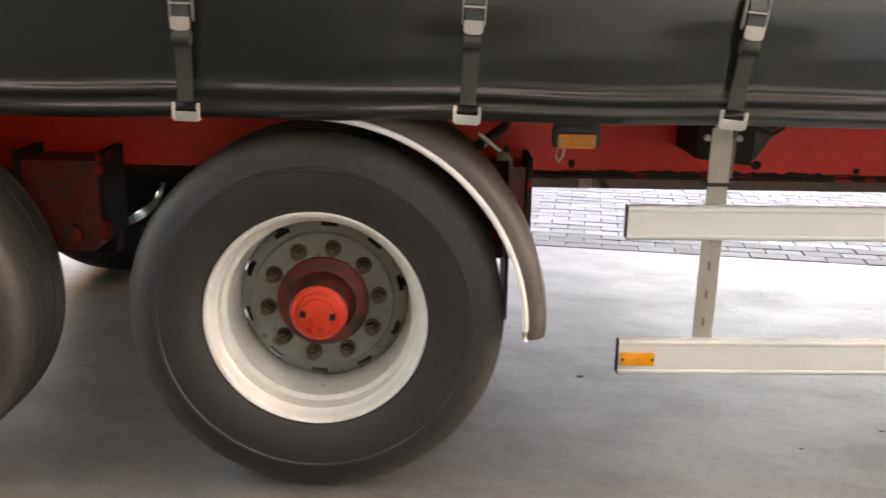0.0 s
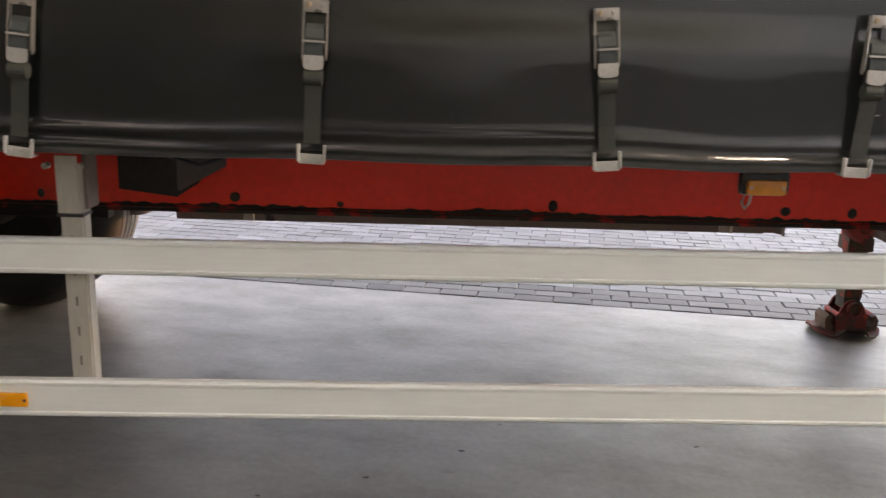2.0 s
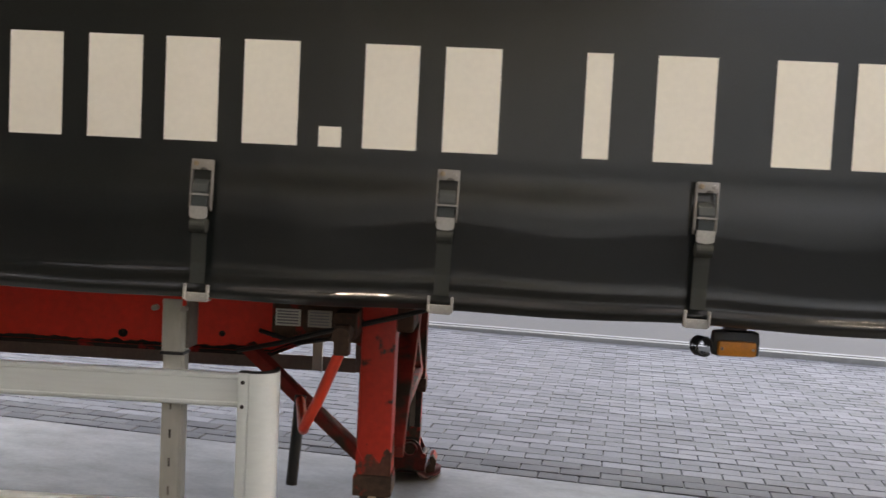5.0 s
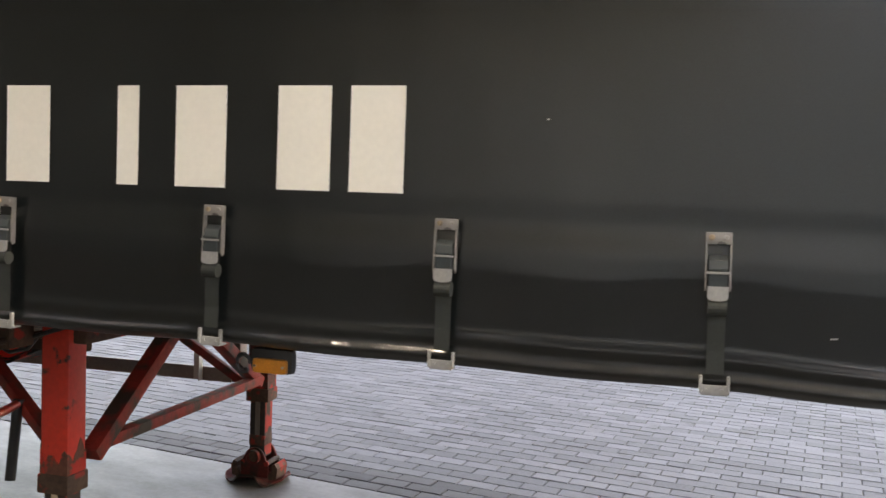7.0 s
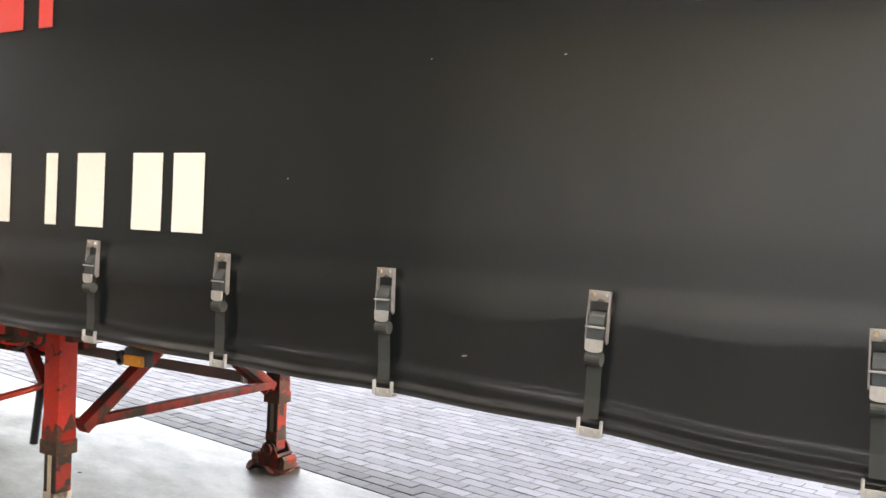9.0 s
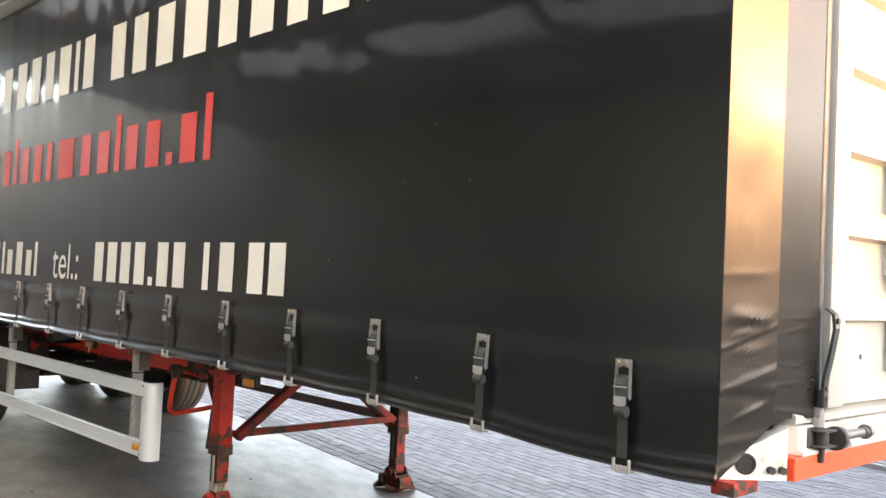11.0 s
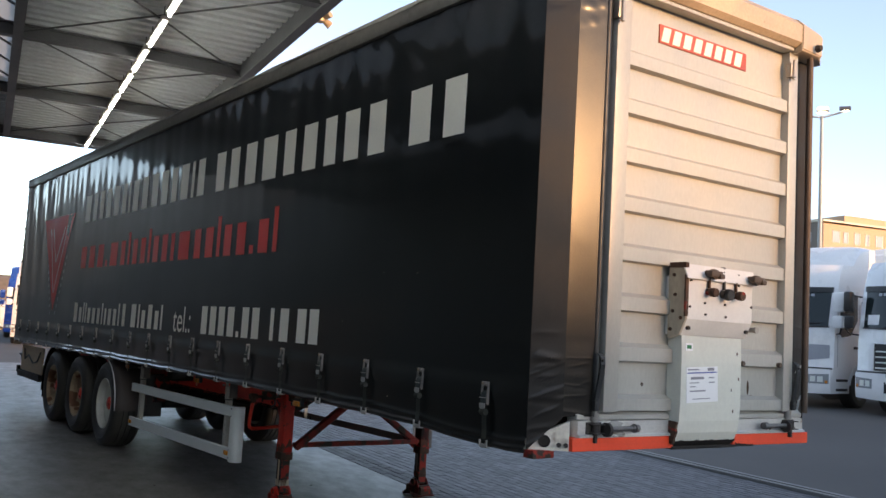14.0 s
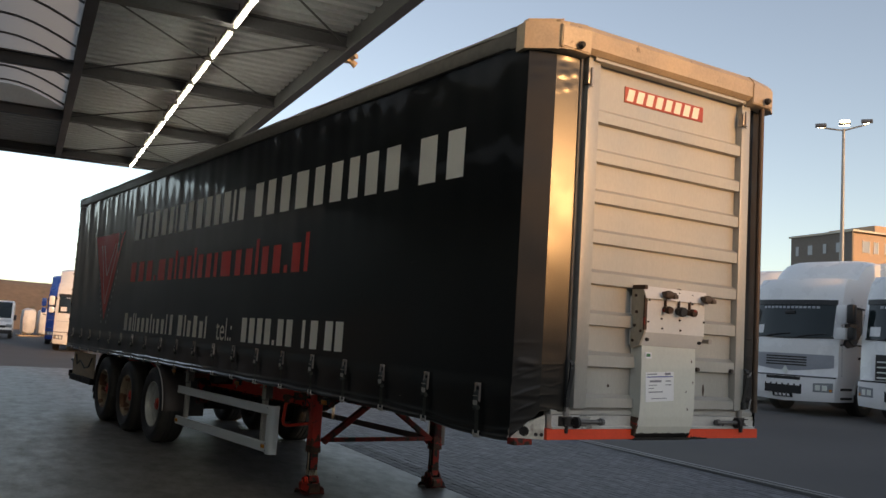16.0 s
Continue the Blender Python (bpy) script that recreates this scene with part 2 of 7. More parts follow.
GRIME = (0.02, 0.016, 0.013)
M = dict(
    curtain=mat("black_pvc", (0.0078, 0.0098, 0.0098), 0.36, var=0.3, big=1.2, fine=200, bump=0.02, rvar=0.06, dist=0.001, coat=0.7, spec=0.15, coat_rough=0.065),
    corner_matte=mat("corner_pvc_scuffed", (0.016, 0.0145, 0.013), 0.36, var=0.3, big=3, fine=140, bump=0.03, rvar=0.08, spec=0.28),
    corner_gloss=mat("corner_pvc_gloss", (0.022, 0.02, 0.017), 0.22, var=0.3, big=3, fine=110, bump=0.1, rvar=0.05, dist=0.002, spec=0.34),
    roof_rail=mat("roof_rail_grey", (0.15, 0.137, 0.12), 0.5, var=0.3, big=2, fine=20, bump=0.1),
    roof=mat("roof_tarp", (0.3, 0.29, 0.27), 0.6, var=0.3, big=2, fine=12, bump=0.4, dist=0.02),
    cap=mat("cap_cream", (0.52, 0.4, 0.27), 0.42, var=0.18, big=4, fine=50, bump=0.1, spot=(0.2, 0.15, 0.1), spot_at=0.66, spot_scale=9),
    silver=mat("front_silver", (0.44, 0.43, 0.385), 0.42, 0.25, var=0.1, big=2, fine=60, bump=0.06, stretch=(1, 1, 0.4)),
    alu=mat("anodised_aluminium", (0.73, 0.76, 0.71), 0.42, 0.1, var=0.07, big=3, fine=90, bump=0.03, stretch=(0.1, 1, 1)),
    rail=mat("kick_rail_alloy", (0.62, 0.61, 0.57), 0.35, 0.45, var=0.15, big=6, fine=70, bump=0.08, spot=(0.3, 0.2, 0.13), spot_at=0.64, spot_scale=8, stretch=(1, 0.5, 1)),
    post=mat("post_alloy", (0.43, 0.41, 0.35), 0.45, 0.25, var=0.14, big=5, fine=60, bump=0.06, spot=(0.3, 0.25, 0.19), spot_at=0.66, stretch=(1, 1, 0.4)),
    alu_old=mat("dull_aluminium", (0.42, 0.4, 0.36), 0.5, 0.4, var=0.2, big=5, fine=60, bump=0.1, spot=(0.2, 0.16, 0.12), spot_at=0.66),
    steel=mat("zinc_steel", (0.36, 0.33, 0.3), 0.36, 0.6, var=0.15, big=12, fine=120, bump=0.08, spot=(0.2, 0.14, 0.09), spot_at=0.7, spot_scale=30),
    webbing=mat("worn_webbing", (0.036, 0.046, 0.045), 0.7, var=0.3, big=8, fine=300, bump=0.4, dist=0.001),
    strap=mat("strap_webbing", (0.03, 0.034, 0.028), 0.75, var=0.3, big=8, fine=300, bump=0.4, dist=0.001),
    plastic=mat("black_plastic", (0.015, 0.016, 0.017), 0.45, var=0.3, big=8, fine=90, bump=0.1),
    clip=mat("clip_zinc", (0.4, 0.385, 0.35), 0.45, 0.35, var=0.2, big=14, fine=120, bump=0.1, spot=(0.2, 0.13, 0.08), spot_at=0.66, spot_scale=25),
    red=mat("red_chassis", (0.88, 0.04, 0.022), 0.4, var=0.2, big=2.0, fine=40, bump=0.08, spot=GRIME, spot_at=0.7, spot_scale=6, spec=0.35),
    red_leg=mat("red_worn_leg", (0.6, 0.038, 0.022), 0.45, var=0.2, big=4, fine=50, bump=0.15, spot=(0.05, 0.025, 0.018), spot_at=0.63, spot_scale=14, spec=0.35),
    leg_grease=mat("leg_grease", (0.12, 0.045, 0.03), 0.7, var=0.4, big=10, fine=60, bump=0.3, spot=(0.5, 0.032, 0.02), spot_at=0.48, spot_scale=14, spec=0.25),
    # far leg: darker red than the near leg, spotted brown; both soles use it
    far_leg=mat("far_leg_dark_red", (0.13, 0.02, 0.015), 0.75, var=0.35, big=7, fine=60, bump=0.25, spot=(0.035, 0.026, 0.02), spot_at=0.46, spot_scale=9, soft=0.12, spec=0.22),
    inner_leg=mat("inner_leg_grease", (0.04, 0.03, 0.025), 0.75, var=0.4, big=10, fine=60, bump=0.3, spot=(0.16, 0.045, 0.03), spot_at=0.6, spot_scale=8, spec=0.22),
    red_hub=mat("red_hub_paint", (0.7, 0.045, 0.02), 0.35, var=0.15, big=8, fine=90, bump=0.06),
    red_strip=mat("red_strip", (0.9, 0.075, 0.025), 0.4, var=0.1, big=5, fine=60, bump=0.04),
    rust=mat("greasy_rust", (0.075, 0.042, 0.028), 0.75, var=0.5, big=8, fine=60, bump=0.4, spot=(0.28, 0.028, 0.018), spot_at=0.57, spot_scale=12, spec=0.25),
    under=mat("underbody_black", (0.02, 0.017, 0.015), 0.75, var=0.4, big=5, fine=40, bump=0.3, spec=0.3),
    tyre=tyre_mat(),
    rim=mat("rim_silver", (0.66, 0.665, 0.6), 0.42, 0.2, var=0.12, big=6, fine=60, bump=0.08, spot=(0.35, 0.3, 0.24), spot_at=0.68, spot_scale=9),
    rim_rust=mat("rim_rusty", (0.4, 0.3, 0.2), 0.55, 0.2, var=0.4, big=7, fine=60, bump=0.2, spot=(0.2, 0.09, 0.045), spot_at=0.52, spot_scale=6),
    disc=mat("wheel_disc_grey", (0.21, 0.215, 0.2), 0.55, 0.15, var=0.25, big=7, fine=70, bump=0.2, spot=(0.1, 0.07, 0.05), spot_at=0.62, spot_scale=10),
    spindle=mat("spindle_steel", (0.13, 0.125, 0.12), 0.4, 0.4, var=0.3, big=20, fine=90, bump=0.1),
    nut=mat("rusty_nut", (0.09, 0.062, 0.045), 0.6, 0.3, var=0.3, big=20, fine=90, bump=0.2),
    fender=mat("fender_brown", (0.07, 0.055, 0.047), 0.5, var=0.2, big=3, fine=70, bump=0.12),
    fender_edge=mat("fender_white_edge", (0.8, 0.79, 0.76), 0.5, var=0.08, big=8, fine=80, bump=0.05),
    amber=mat("amber_lens", (0.95, 0.34, 0.015), 0.25, var=0.08, big=20, fine=400, bump=0.3, dist=0.002, coat=0.3),
    amber_dull=mat("amber_lens_dirty", (0.62, 0.2, 0.02), 0.4, var=0.3, big=20, fine=300, bump=0.3, dist=0.002),
    letters=mat("cream_print", (0.93, 0.88, 0.76), 0.45, var=0.05, big=2, fine=60, bump=0.02),
    red_print=mat("red_print", (0.84, 0.06, 0.045), 0.45, var=0.06, big=2, fine=60, bump=0.02),
    white=mat("white_paint", (0.72, 0.7, 0.65), 0.45, var=0.07, big=3, fine=40, bump=0.06, spot=(0.25, 0.15, 0.09), spot_at=0.74, spot_scale=9),
    casting=mat("stained_casting", (0.74, 0.7, 0.6), 0.5, var=0.2, big=7, fine=50, bump=0.15, spot=(0.2, 0.12, 0.07), spot_at=0.6, spot_scale=9, soft=0.15),
    plate_red=mat("faded_red_plate", (0.42, 0.07, 0.05), 0.5, var=0.15, big=6, fine=60, bump=0.03),
    paper=mat("paper", (0.85, 0.85, 0.84), 0.5, var=0.03, big=3, fine=30, bump=0.02),
    ink=mat("grey_ink", (0.25, 0.25, 0.27), 0.6, var=0.05),
    blue_ink=mat("blue_ink", (0.03, 0.06, 0.3), 0.6, var=0.05),
    green_ink=mat("green_ink", (0.03, 0.2, 0.08), 0.6, var=0.05),
    apron=mat("apron_grey_paint", (0.66, 0.66, 0.575), 0.42, var=0.08, big=3, fine=40, bump=0.05, spot=(0.1, 0.07, 0.05), spot_at=0.74, spot_scale=10),
    tan_side=mat("rust_streaked_side", (0.42, 0.36, 0.27), 0.55, var=0.25, big=7, fine=40, bump=0.15, spot=(0.1, 0.055, 0.03), spot_at=0.58, spot_scale=9, stretch=(1, 1, 0.4)),
    wood=mat("pale_board", (0.55, 0.42, 0.28), 0.6, var=0.2, big=4, fine=30, bump=0.1, stretch=(1, 1, 5)),
    concrete=concrete_mat(),
    brick=mat("clinker_paver", (0.128, 0.129, 0.134), 0.7, var=0.3, big=3, fine=60, bump=0.4, piece=0.35, rvar=0.12, spot=(0.075, 0.072, 0.07), spot_at=0.58, spot_scale=5, soft=0.2),
    brick_edge=mat("clinker_dirty_edge", (0.062, 0.06, 0.06), 0.7, var=0.3, big=4, fine=60, bump=0.35, piece=0.5, rvar=0.1),
    joint=mat("joint_sand", (0.075, 0.071, 0.066), 0.9, var=0.3, big=6, fine=80, bump=0.3),
    asphalt=mat("asphalt", (0.115, 0.111, 0.106), 0.85, var=0.25, big=0.4, fine=120, bump=0.35, rvar=0.1, spec=0.2),
    drain=mat("drain_concrete", (0.2, 0.2, 0.19), 0.6, var=0.2, big=3, fine=50, bump=0.2),
    red_dirty=mat("red_dirty_foot", (0.3, 0.03, 0.02), 0.7, var=0.3, big=9, fine=60, bump=0.25, spot=(0.05, 0.035, 0.027), spot_at=0.5, spot_scale=14, spec=0.25),
    hub_red=mat("hub_greasy_red", (0.16, 0.016, 0.01), 0.5, var=0.4, big=12, fine=60, bump=0.3, spot=(0.03, 0.024, 0.02), spot_at=0.52, spot_scale=14, soft=0.15),
    # brown-grey metal; on the far side guard it stands in for shade
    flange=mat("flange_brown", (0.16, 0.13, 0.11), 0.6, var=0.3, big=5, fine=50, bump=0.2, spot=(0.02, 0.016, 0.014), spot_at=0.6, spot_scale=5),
    flap=mat("rubber_flap_grey", (0.05, 0.045, 0.042), 0.6, var=0.25, big=4, fine=50, bump=0.15),
    brace=mat("brace_grimy_red", (0.28, 0.03, 0.02), 0.7, var=0.3, big=5, fine=50, bump=0.2, spot=(0.06, 0.04, 0.03), spot_at=0.46, spot_scale=7, soft=0.12, spec=0.25),
    grit=mat("dark_grit", (0.035, 0.03, 0.027), 0.8, var=0.3, big=20, fine=90, bump=0.3),
    deck=mat("canopy_deck", (0.56, 0.61, 0.62), 0.5, 0.2, var=0.12, big=0.8, fine=20, bump=0.05),
    beam=mat("canopy_beam_dark", (0.09, 0.095, 0.1), 0.5, var=0.2, big=1, fine=30, bump=0.05),
    grime=mat("flange_grime", (0.025, 0.018, 0.014), 0.75, var=0.5, big=6, fine=50, bump=0.4, spot=(0.4, 0.022, 0.015), spot_at=0.57, spot_scale=9, spec=0.25),
    plaster_grey=mat("far_wall_render", (0.3, 0.3, 0.29), 0.7, var=0.12, big=0.4, fine=20, bump=0.05),
    plaster=mat("added_wing_dark", (0.05, 0.05, 0.05), 0.6, var=0.1, big=0.5, fine=20, bump=0.05),
    tube=mat("lit_tube", (0.83, 0.94, 1.0), 0.5, var=0.0, bump=0, emit=36.0),
    flood=mat("lit_floodlight", (1.0, 0.86, 0.6), 0.5, var=0.0, bump=0, emit=30.0),
    truck_white=mat("truck_white", (0.84, 0.84, 0.83), 0.3, var=0.05, big=1, fine=20, bump=0.02, coat=0.3),
    truck_grey=mat("truck_grey", (0.33, 0.35, 0.38), 0.4, var=0.08, big=2, fine=20, bump=0.02),
    truck_blue=mat("truck_blue", (0.02, 0.09, 0.4), 0.3, var=0.1, big=2, fine=20, bump=0.02, coat=0.3),
    dark_glass=glass("windscreen", (0.012, 0.022, 0.024), 0.06),
    lens=glass("headlamp_lens", (0.28, 0.3, 0.31), 0.08),
    brick_shade_side=mat("facade_shade_side", (0.16, 0.14, 0.125), 0.7, var=0.15, big=0.2, fine=3, bump=0.05),
    brick_tan=mat("facade_tan", (0.5, 0.33, 0.22), 0.7, var=0.12, big=0.2, fine=3, bump=0.05),
    pane=glass("far_pane", (0.35, 0.38, 0.42), 0.1),
    grass=mat("dry_bank", (0.2, 0.14, 0.095), 0.9, var=0.3, big=0.15, fine=2.0, bump=0.3, dist=0.2, spot=(0.12, 0.1, 0.06), spot_at=0.6, spot_scale=0.4),
    twig=mat("bare_twigs", (0.12, 0.1, 0.09), 0.9, var=0.3, big=0.5, fine=5, bump=0.2),
    bag=mat("white_sheeting", (0.6, 0.61, 0.63), 0.5, var=0.15, big=2, fine=10, bump=0.3, dist=0.03),
    pole=mat("galvanised_pole", (0.3, 0.31, 0.32), 0.5, 0.4, var=0.1, big=2, fine=20, bump=0.05),
)


# ---- mesh helpers ----
def box(bm, x0, x1, y0, y1, z0, z1, bevel=0.0, m=None):
    r = bmesh.ops.create_cube(bm, size=1.0)
    t = Matrix.Translation(((x0 + x1) / 2, (y0 + y1) / 2, (z0 + z1) / 2)) @ Matrix.Diagonal((x1 - x0, y1 - y0, z1 - z0, 1))
    bmesh.ops.transform(bm, matrix=t, verts=r["verts"])
    if bevel:
        g = list({e for v in r["verts"] for e in v.link_edges})
        r2 = bmesh.ops.bevel(bm, geom=g, offset=bevel, segments=2, affect="EDGES", profile=0.6)
        vs = r2["verts"]
    else:
        vs = r["verts"]
    if m is not None:
        allv = list({v for f in {f for v in vs for f in v.link_faces} for v in f.verts} | set(vs))
        bmesh.ops.transform(bm, matrix=m, verts=allv)


def cyl(bm, p0, p1, r0, r1=None, seg=16, caps=True):
    p0, p1 = Vector(p0), Vector(p1)
    d = p1 - p0
    m = Matrix.Translation((p0 + p1) / 2) @ d.to_track_quat("Z", "Y").to_matrix().to_4x4()
    bmesh.ops.create_cone(bm, cap_ends=caps, cap_tris=False, segments=seg, radius1=r0, radius2=r0 if r1 is None else r1, depth=d.length, matrix=m)


def pipe(bm, pts, r, seg=12):
    """A round bar bent through the points."""
    pts = [Vector(p) for p in pts]
    rings = []
    for i, p in enumerate(pts):
        d = (pts[min(i + 1, len(pts) - 1)] - pts[max(i - 1, 0)]).normalized()
        q = d.to_track_quat("Z", "Y")
        rings.append([bm.verts.new(p + q @ Vector((r * math.cos(k * 2 * math.pi / seg), r * math.sin(k * 2 * math.pi / seg), 0))) for k in range(seg)])
    for a_, b_ in zip(rings, rings[1:]):
        for k in range(seg):
            bm.faces.new((a_[k], a_[(k + 1) % seg], b_[(k + 1) % seg], b_[k]))
    bm.faces.new(rings[0][::-1]), bm.faces.new(rings[-1])


def prism(bm, poly, axis, lo, hi):
    """A polygon of 2D points pushed along an axis: 'x' takes (y, z), 'y' (x, z), 'z' (x, y)."""
    def at(p, h):
        return {"x": (h, p[0], p[1]), "y": (p[0], h, p[1]), "z": (p[0], p[1], h)}[axis]
    a_ = [bm.verts.new(at(p, lo)) for p in poly]
    b_ = [bm.verts.new(at(p, hi)) for p in poly]
    bm.faces.new(a_), bm.faces.new(b_)
    for i in range(len(poly)):
        j = (i + 1) % len(poly)
        bm.faces.new((a_[i], a_[j], b_[j], b_[i]))
    bmesh.ops.recalc_face_normals(bm, faces=bm.faces)


def lathe(bm, profile, seg=64, axis="y"):
    """Turns (radius, along) pairs round the y axis."""
    rings = []
    for r, s in profile:
        if r < 1e-5:
            rings.append([bm.verts.new((0, s, 0))])
        else:
            rings.append([bm.verts.new((r * math.cos(k * 2 * math.pi / seg), s, r * math.sin(k * 2 * math.pi / seg))) for k in range(seg)])
    for a_, b_ in zip(rings, rings[1:]):
        for k in range(seg):
            j = (k + 1) % seg
            if len(a_) == 1 and len(b_) == 1:
                continue
            if len(a_) == 1:
                bm.faces.new((a_[0], b_[j], b_[k]))
            elif len(b_) == 1:
                bm.faces.new((a_[k], a_[j], b_[0]))
            else:
                bm.faces.new((a_[k], a_[j], b_[j], b_[k]))
    bmesh.ops.recalc_face_normals(bm, faces=bm.faces)


def mesh_of(name, bm, material, smooth=False):
    me = bpy.data.meshes.new(name)
    if smooth:
        for f in bm.faces:
            f.smooth = True
    bm.to_mesh(me)
    bm.free()
    me.materials.append(material)
    if smooth:
        me.set_sharp_from_angle(angle=radians(35))
    return me


def part(name, bm, material, parent, label="", smooth=True, at=None):
    """One mesh object under a thing or a part; bm may be a mesh that is already made."""
    me = bm if isinstance(bm, bpy.types.Mesh) else mesh_of(name, bm, material, smooth)
    ob = new(name, me)
    ob.parent = parent
    if at is not None:
        ob.matrix_basis = at if isinstance(at, Matrix) else Matrix.Translation(at)
    if label:
        tagged(ob, label)
    return ob


def thing(name, label, category, at=(0, 0, 0), turn=0, group="", kind=""):
    ob = new(name)
    ob.empty_display_size = 0.1
    ob.matrix_basis = pose(*at, 0, 0, turn)
    return tagged(ob, label, category, group, kind)


def solid(name, bm, material, label, category, kind="", smooth=False, at=None, group=""):
    ob = new(name, mesh_of(name, bm, material, smooth))
    if at is not None:
        ob.matrix_basis = at
    return tagged(ob, label, category, group, kind)


def B():
    return bmesh.new()


# ---- ground ----
YARD = pose(0, 0, 0, 0, 0, -9.4)          # the canopy and the paving lie along this axis, the trailer stands askew to it


def rise(y):
    """The yard climbs gently away from the canopy."""
    s = min(1.0, max(0.0, (y - 5.0) / 12.0))
    return 0.5 * s * s * (3 - 2 * s)


bm = B()
lines_x = [-2500, -800, -300, -120, -60, -40, -25, -15, -8, 0, 8, 15, 25, 40, 60, 120, 300, 800, 2500]
lines_y = [-2500, -800, -300, -100, -40, -15, -5, 0, 3, 5, 6, 7, 8, 9, 10, 11, 12, 13, 14, 15, 16, 17, 19, 25, 40, 60, 100, 300, 800, 2500]
grid = [[bm.verts.new((x, y, rise(y) - 0.012)) for x in lines_x] for y in lines_y]
for j in range(len(lines_y) - 1):
    for i in range(len(lines_x) - 1):
        bm.faces.new((grid[j][i], grid[j][i + 1], grid[j + 1][i + 1], grid[j + 1][i]))
solid("ground", bm, M["asphalt"], "dark asphalt yard round the canopy", "ground", "structure", smooth=True)

# concrete slab under the canopy
bm = B()
box(bm, -18, 20, -12, 2.885, -0.14, 0.0)
solid("pavement_concrete", bm, M["concrete"], "smooth grey stained concrete slab under the canopy", "pavement", "structure", at=YARD)

# grit and dropped bits on the slab
rnd = random.Random(4)
bm = B()
for x, y, s in [(2.25, 0.68, 0.009), (1.93, 0.48, 0.008), (2.7, 0.3, 0.006), (2.4, 0.9, 0.005), (3.1, 0.75, 0.006), (1.6, 0.35, 0.006), (4.78, 0.75, 0.013), (4.35, -0.4, 0.02), (1.3, 1.1, 0.012), (0.95, 0.9, 0.012), (5.4, 0.6, 0.018), (3.4, 1.3, 0.014), (2.9, -0.2, 0.012)]:
    r = bmesh.ops.create_icosphere(bm, subdivisions=1, radius=s)
    for v in r["verts"]:
        v.co = Vector((v.co.x * rnd.uniform(0.9, 1.9), v.co.y * rnd.uniform(0.6, 1.3), max(0, v.co.z) * 0.35)) + Vector((x, y, 0.0))
solid("grit", bm, M["grit"], "scattered dark crumbs of dirt on the concrete", "dirt", "stuff")


# ---- canopy ----
canopy = thing("canopy", "steel canopy with grey trapezoid roof deck and dark beams", "canopy")
canopy.matrix_basis = YARD
U0, U1 = -8.7, 9.8
DECK = 5.56


def deck_sheet(v0, v1, material, name, label, z=DECK, U1=U1):
    bm = B()
    prof, u = [], U0
    while u < U1 - 0.2:
        prof += [(u, z), (u + 0.11, z), (u + 0.125, z + 0.075), (u + 0.235, z + 0.075)]
        u += 0.25
    rows = [[bm.verts.new((p[0], v, p[1] + h)) for p in prof] for v, h in ((v0, 0), (v1, 0), (v1, 0.012), (v0, 0.012))]
    for a_, b_ in ((0, 1), (2, 3)):
        for i in range(len(prof) - 1):
            bm.faces.new((rows[a_][i], rows[a_][i + 1], rows[b_][i + 1], rows[b_][i]))
    return part(name, bm, material, canopy, label, smooth=False)


deck_sheet(-1.42, 1.7, M["deck"], "roof_deck", "grey trapezoid steel deck")
deck_sheet(-5.8, -3.4, M["deck"], "roof_deck", "grey trapezoid steel deck")
deck_sheet(-11.0, -7.78, M["deck"], "roof_deck", "grey trapezoid steel deck")
deck_sheet(-3.4, -1.42, M["deck"], "roof_deck", "grey trapezoid steel deck", U1=-4.45)
deck_sheet(-7.78, -5.8, M["deck"], "roof_deck", "grey trapezoid steel deck", U1=-4.45)
# translucent strip, a shallow vault
sk = bpy.data.materials.new("skylight_translucent")
sk.use_nodes = True
nt = sk.node_tree
tl = nt.nodes.new("ShaderNodeBsdfTranslucent")
tl.inputs[0].default_value = (0.5, 0.5, 0.48, 1)
tr = nt.nodes.new("ShaderNodeBsdfTransparent")
ms = nt.nodes.new("ShaderNodeMixShader")
ms.inputs[0].default_value = 0.12
nt.links.new(tl.outputs[0], ms.inputs[1])
nt.links.new(tr.outputs[0], ms.inputs[2])
nt.links.new(ms.outputs[0], nt.nodes["Material Output"].inputs[0])
# the strip at -5.8 is unseen, added to brighten the near side of the curtain
for v0 in (-1.42, -5.8):
    bm = B()
    arc = [(v0 - 1.98 * i / 10, DECK + 0.02 + 0.3 * math.sin(math.pi * i / 10)) for i in range(11)]
    for h in (0.0, 0.01):
        a_ = [bm.verts.new((-4.45, v, z + h)) for v, z in arc]
        b_ = [bm.verts.new((U1, v, z + h)) for v, z in arc]
        for i in range(10):
            bm.faces.new((a_[i], a_[i + 1], b_[i + 1], b_[i]))
    part("skylight", bm, sk, canopy, "milky translucent vaulted skylight")
    bm = B()
    prism(bm, [(v, z) for v, z in arc] + [(arc[-1][0], DECK - 0.02), (arc[0][0], DECK - 0.02)], "x", -4.47, -4.45)
    part("skylight_end", bm, M["deck"], canopy, "grey end plate of the skylight", smooth=False)
    for i in range(14):
        u = -4.1 + i * 0.98
        bm = B()
        pipe(bm, [(u, v, z - 0.02) for v, z in arc], 0.018, 6)
        part("skylight_rib", bm, M["beam"], canopy)


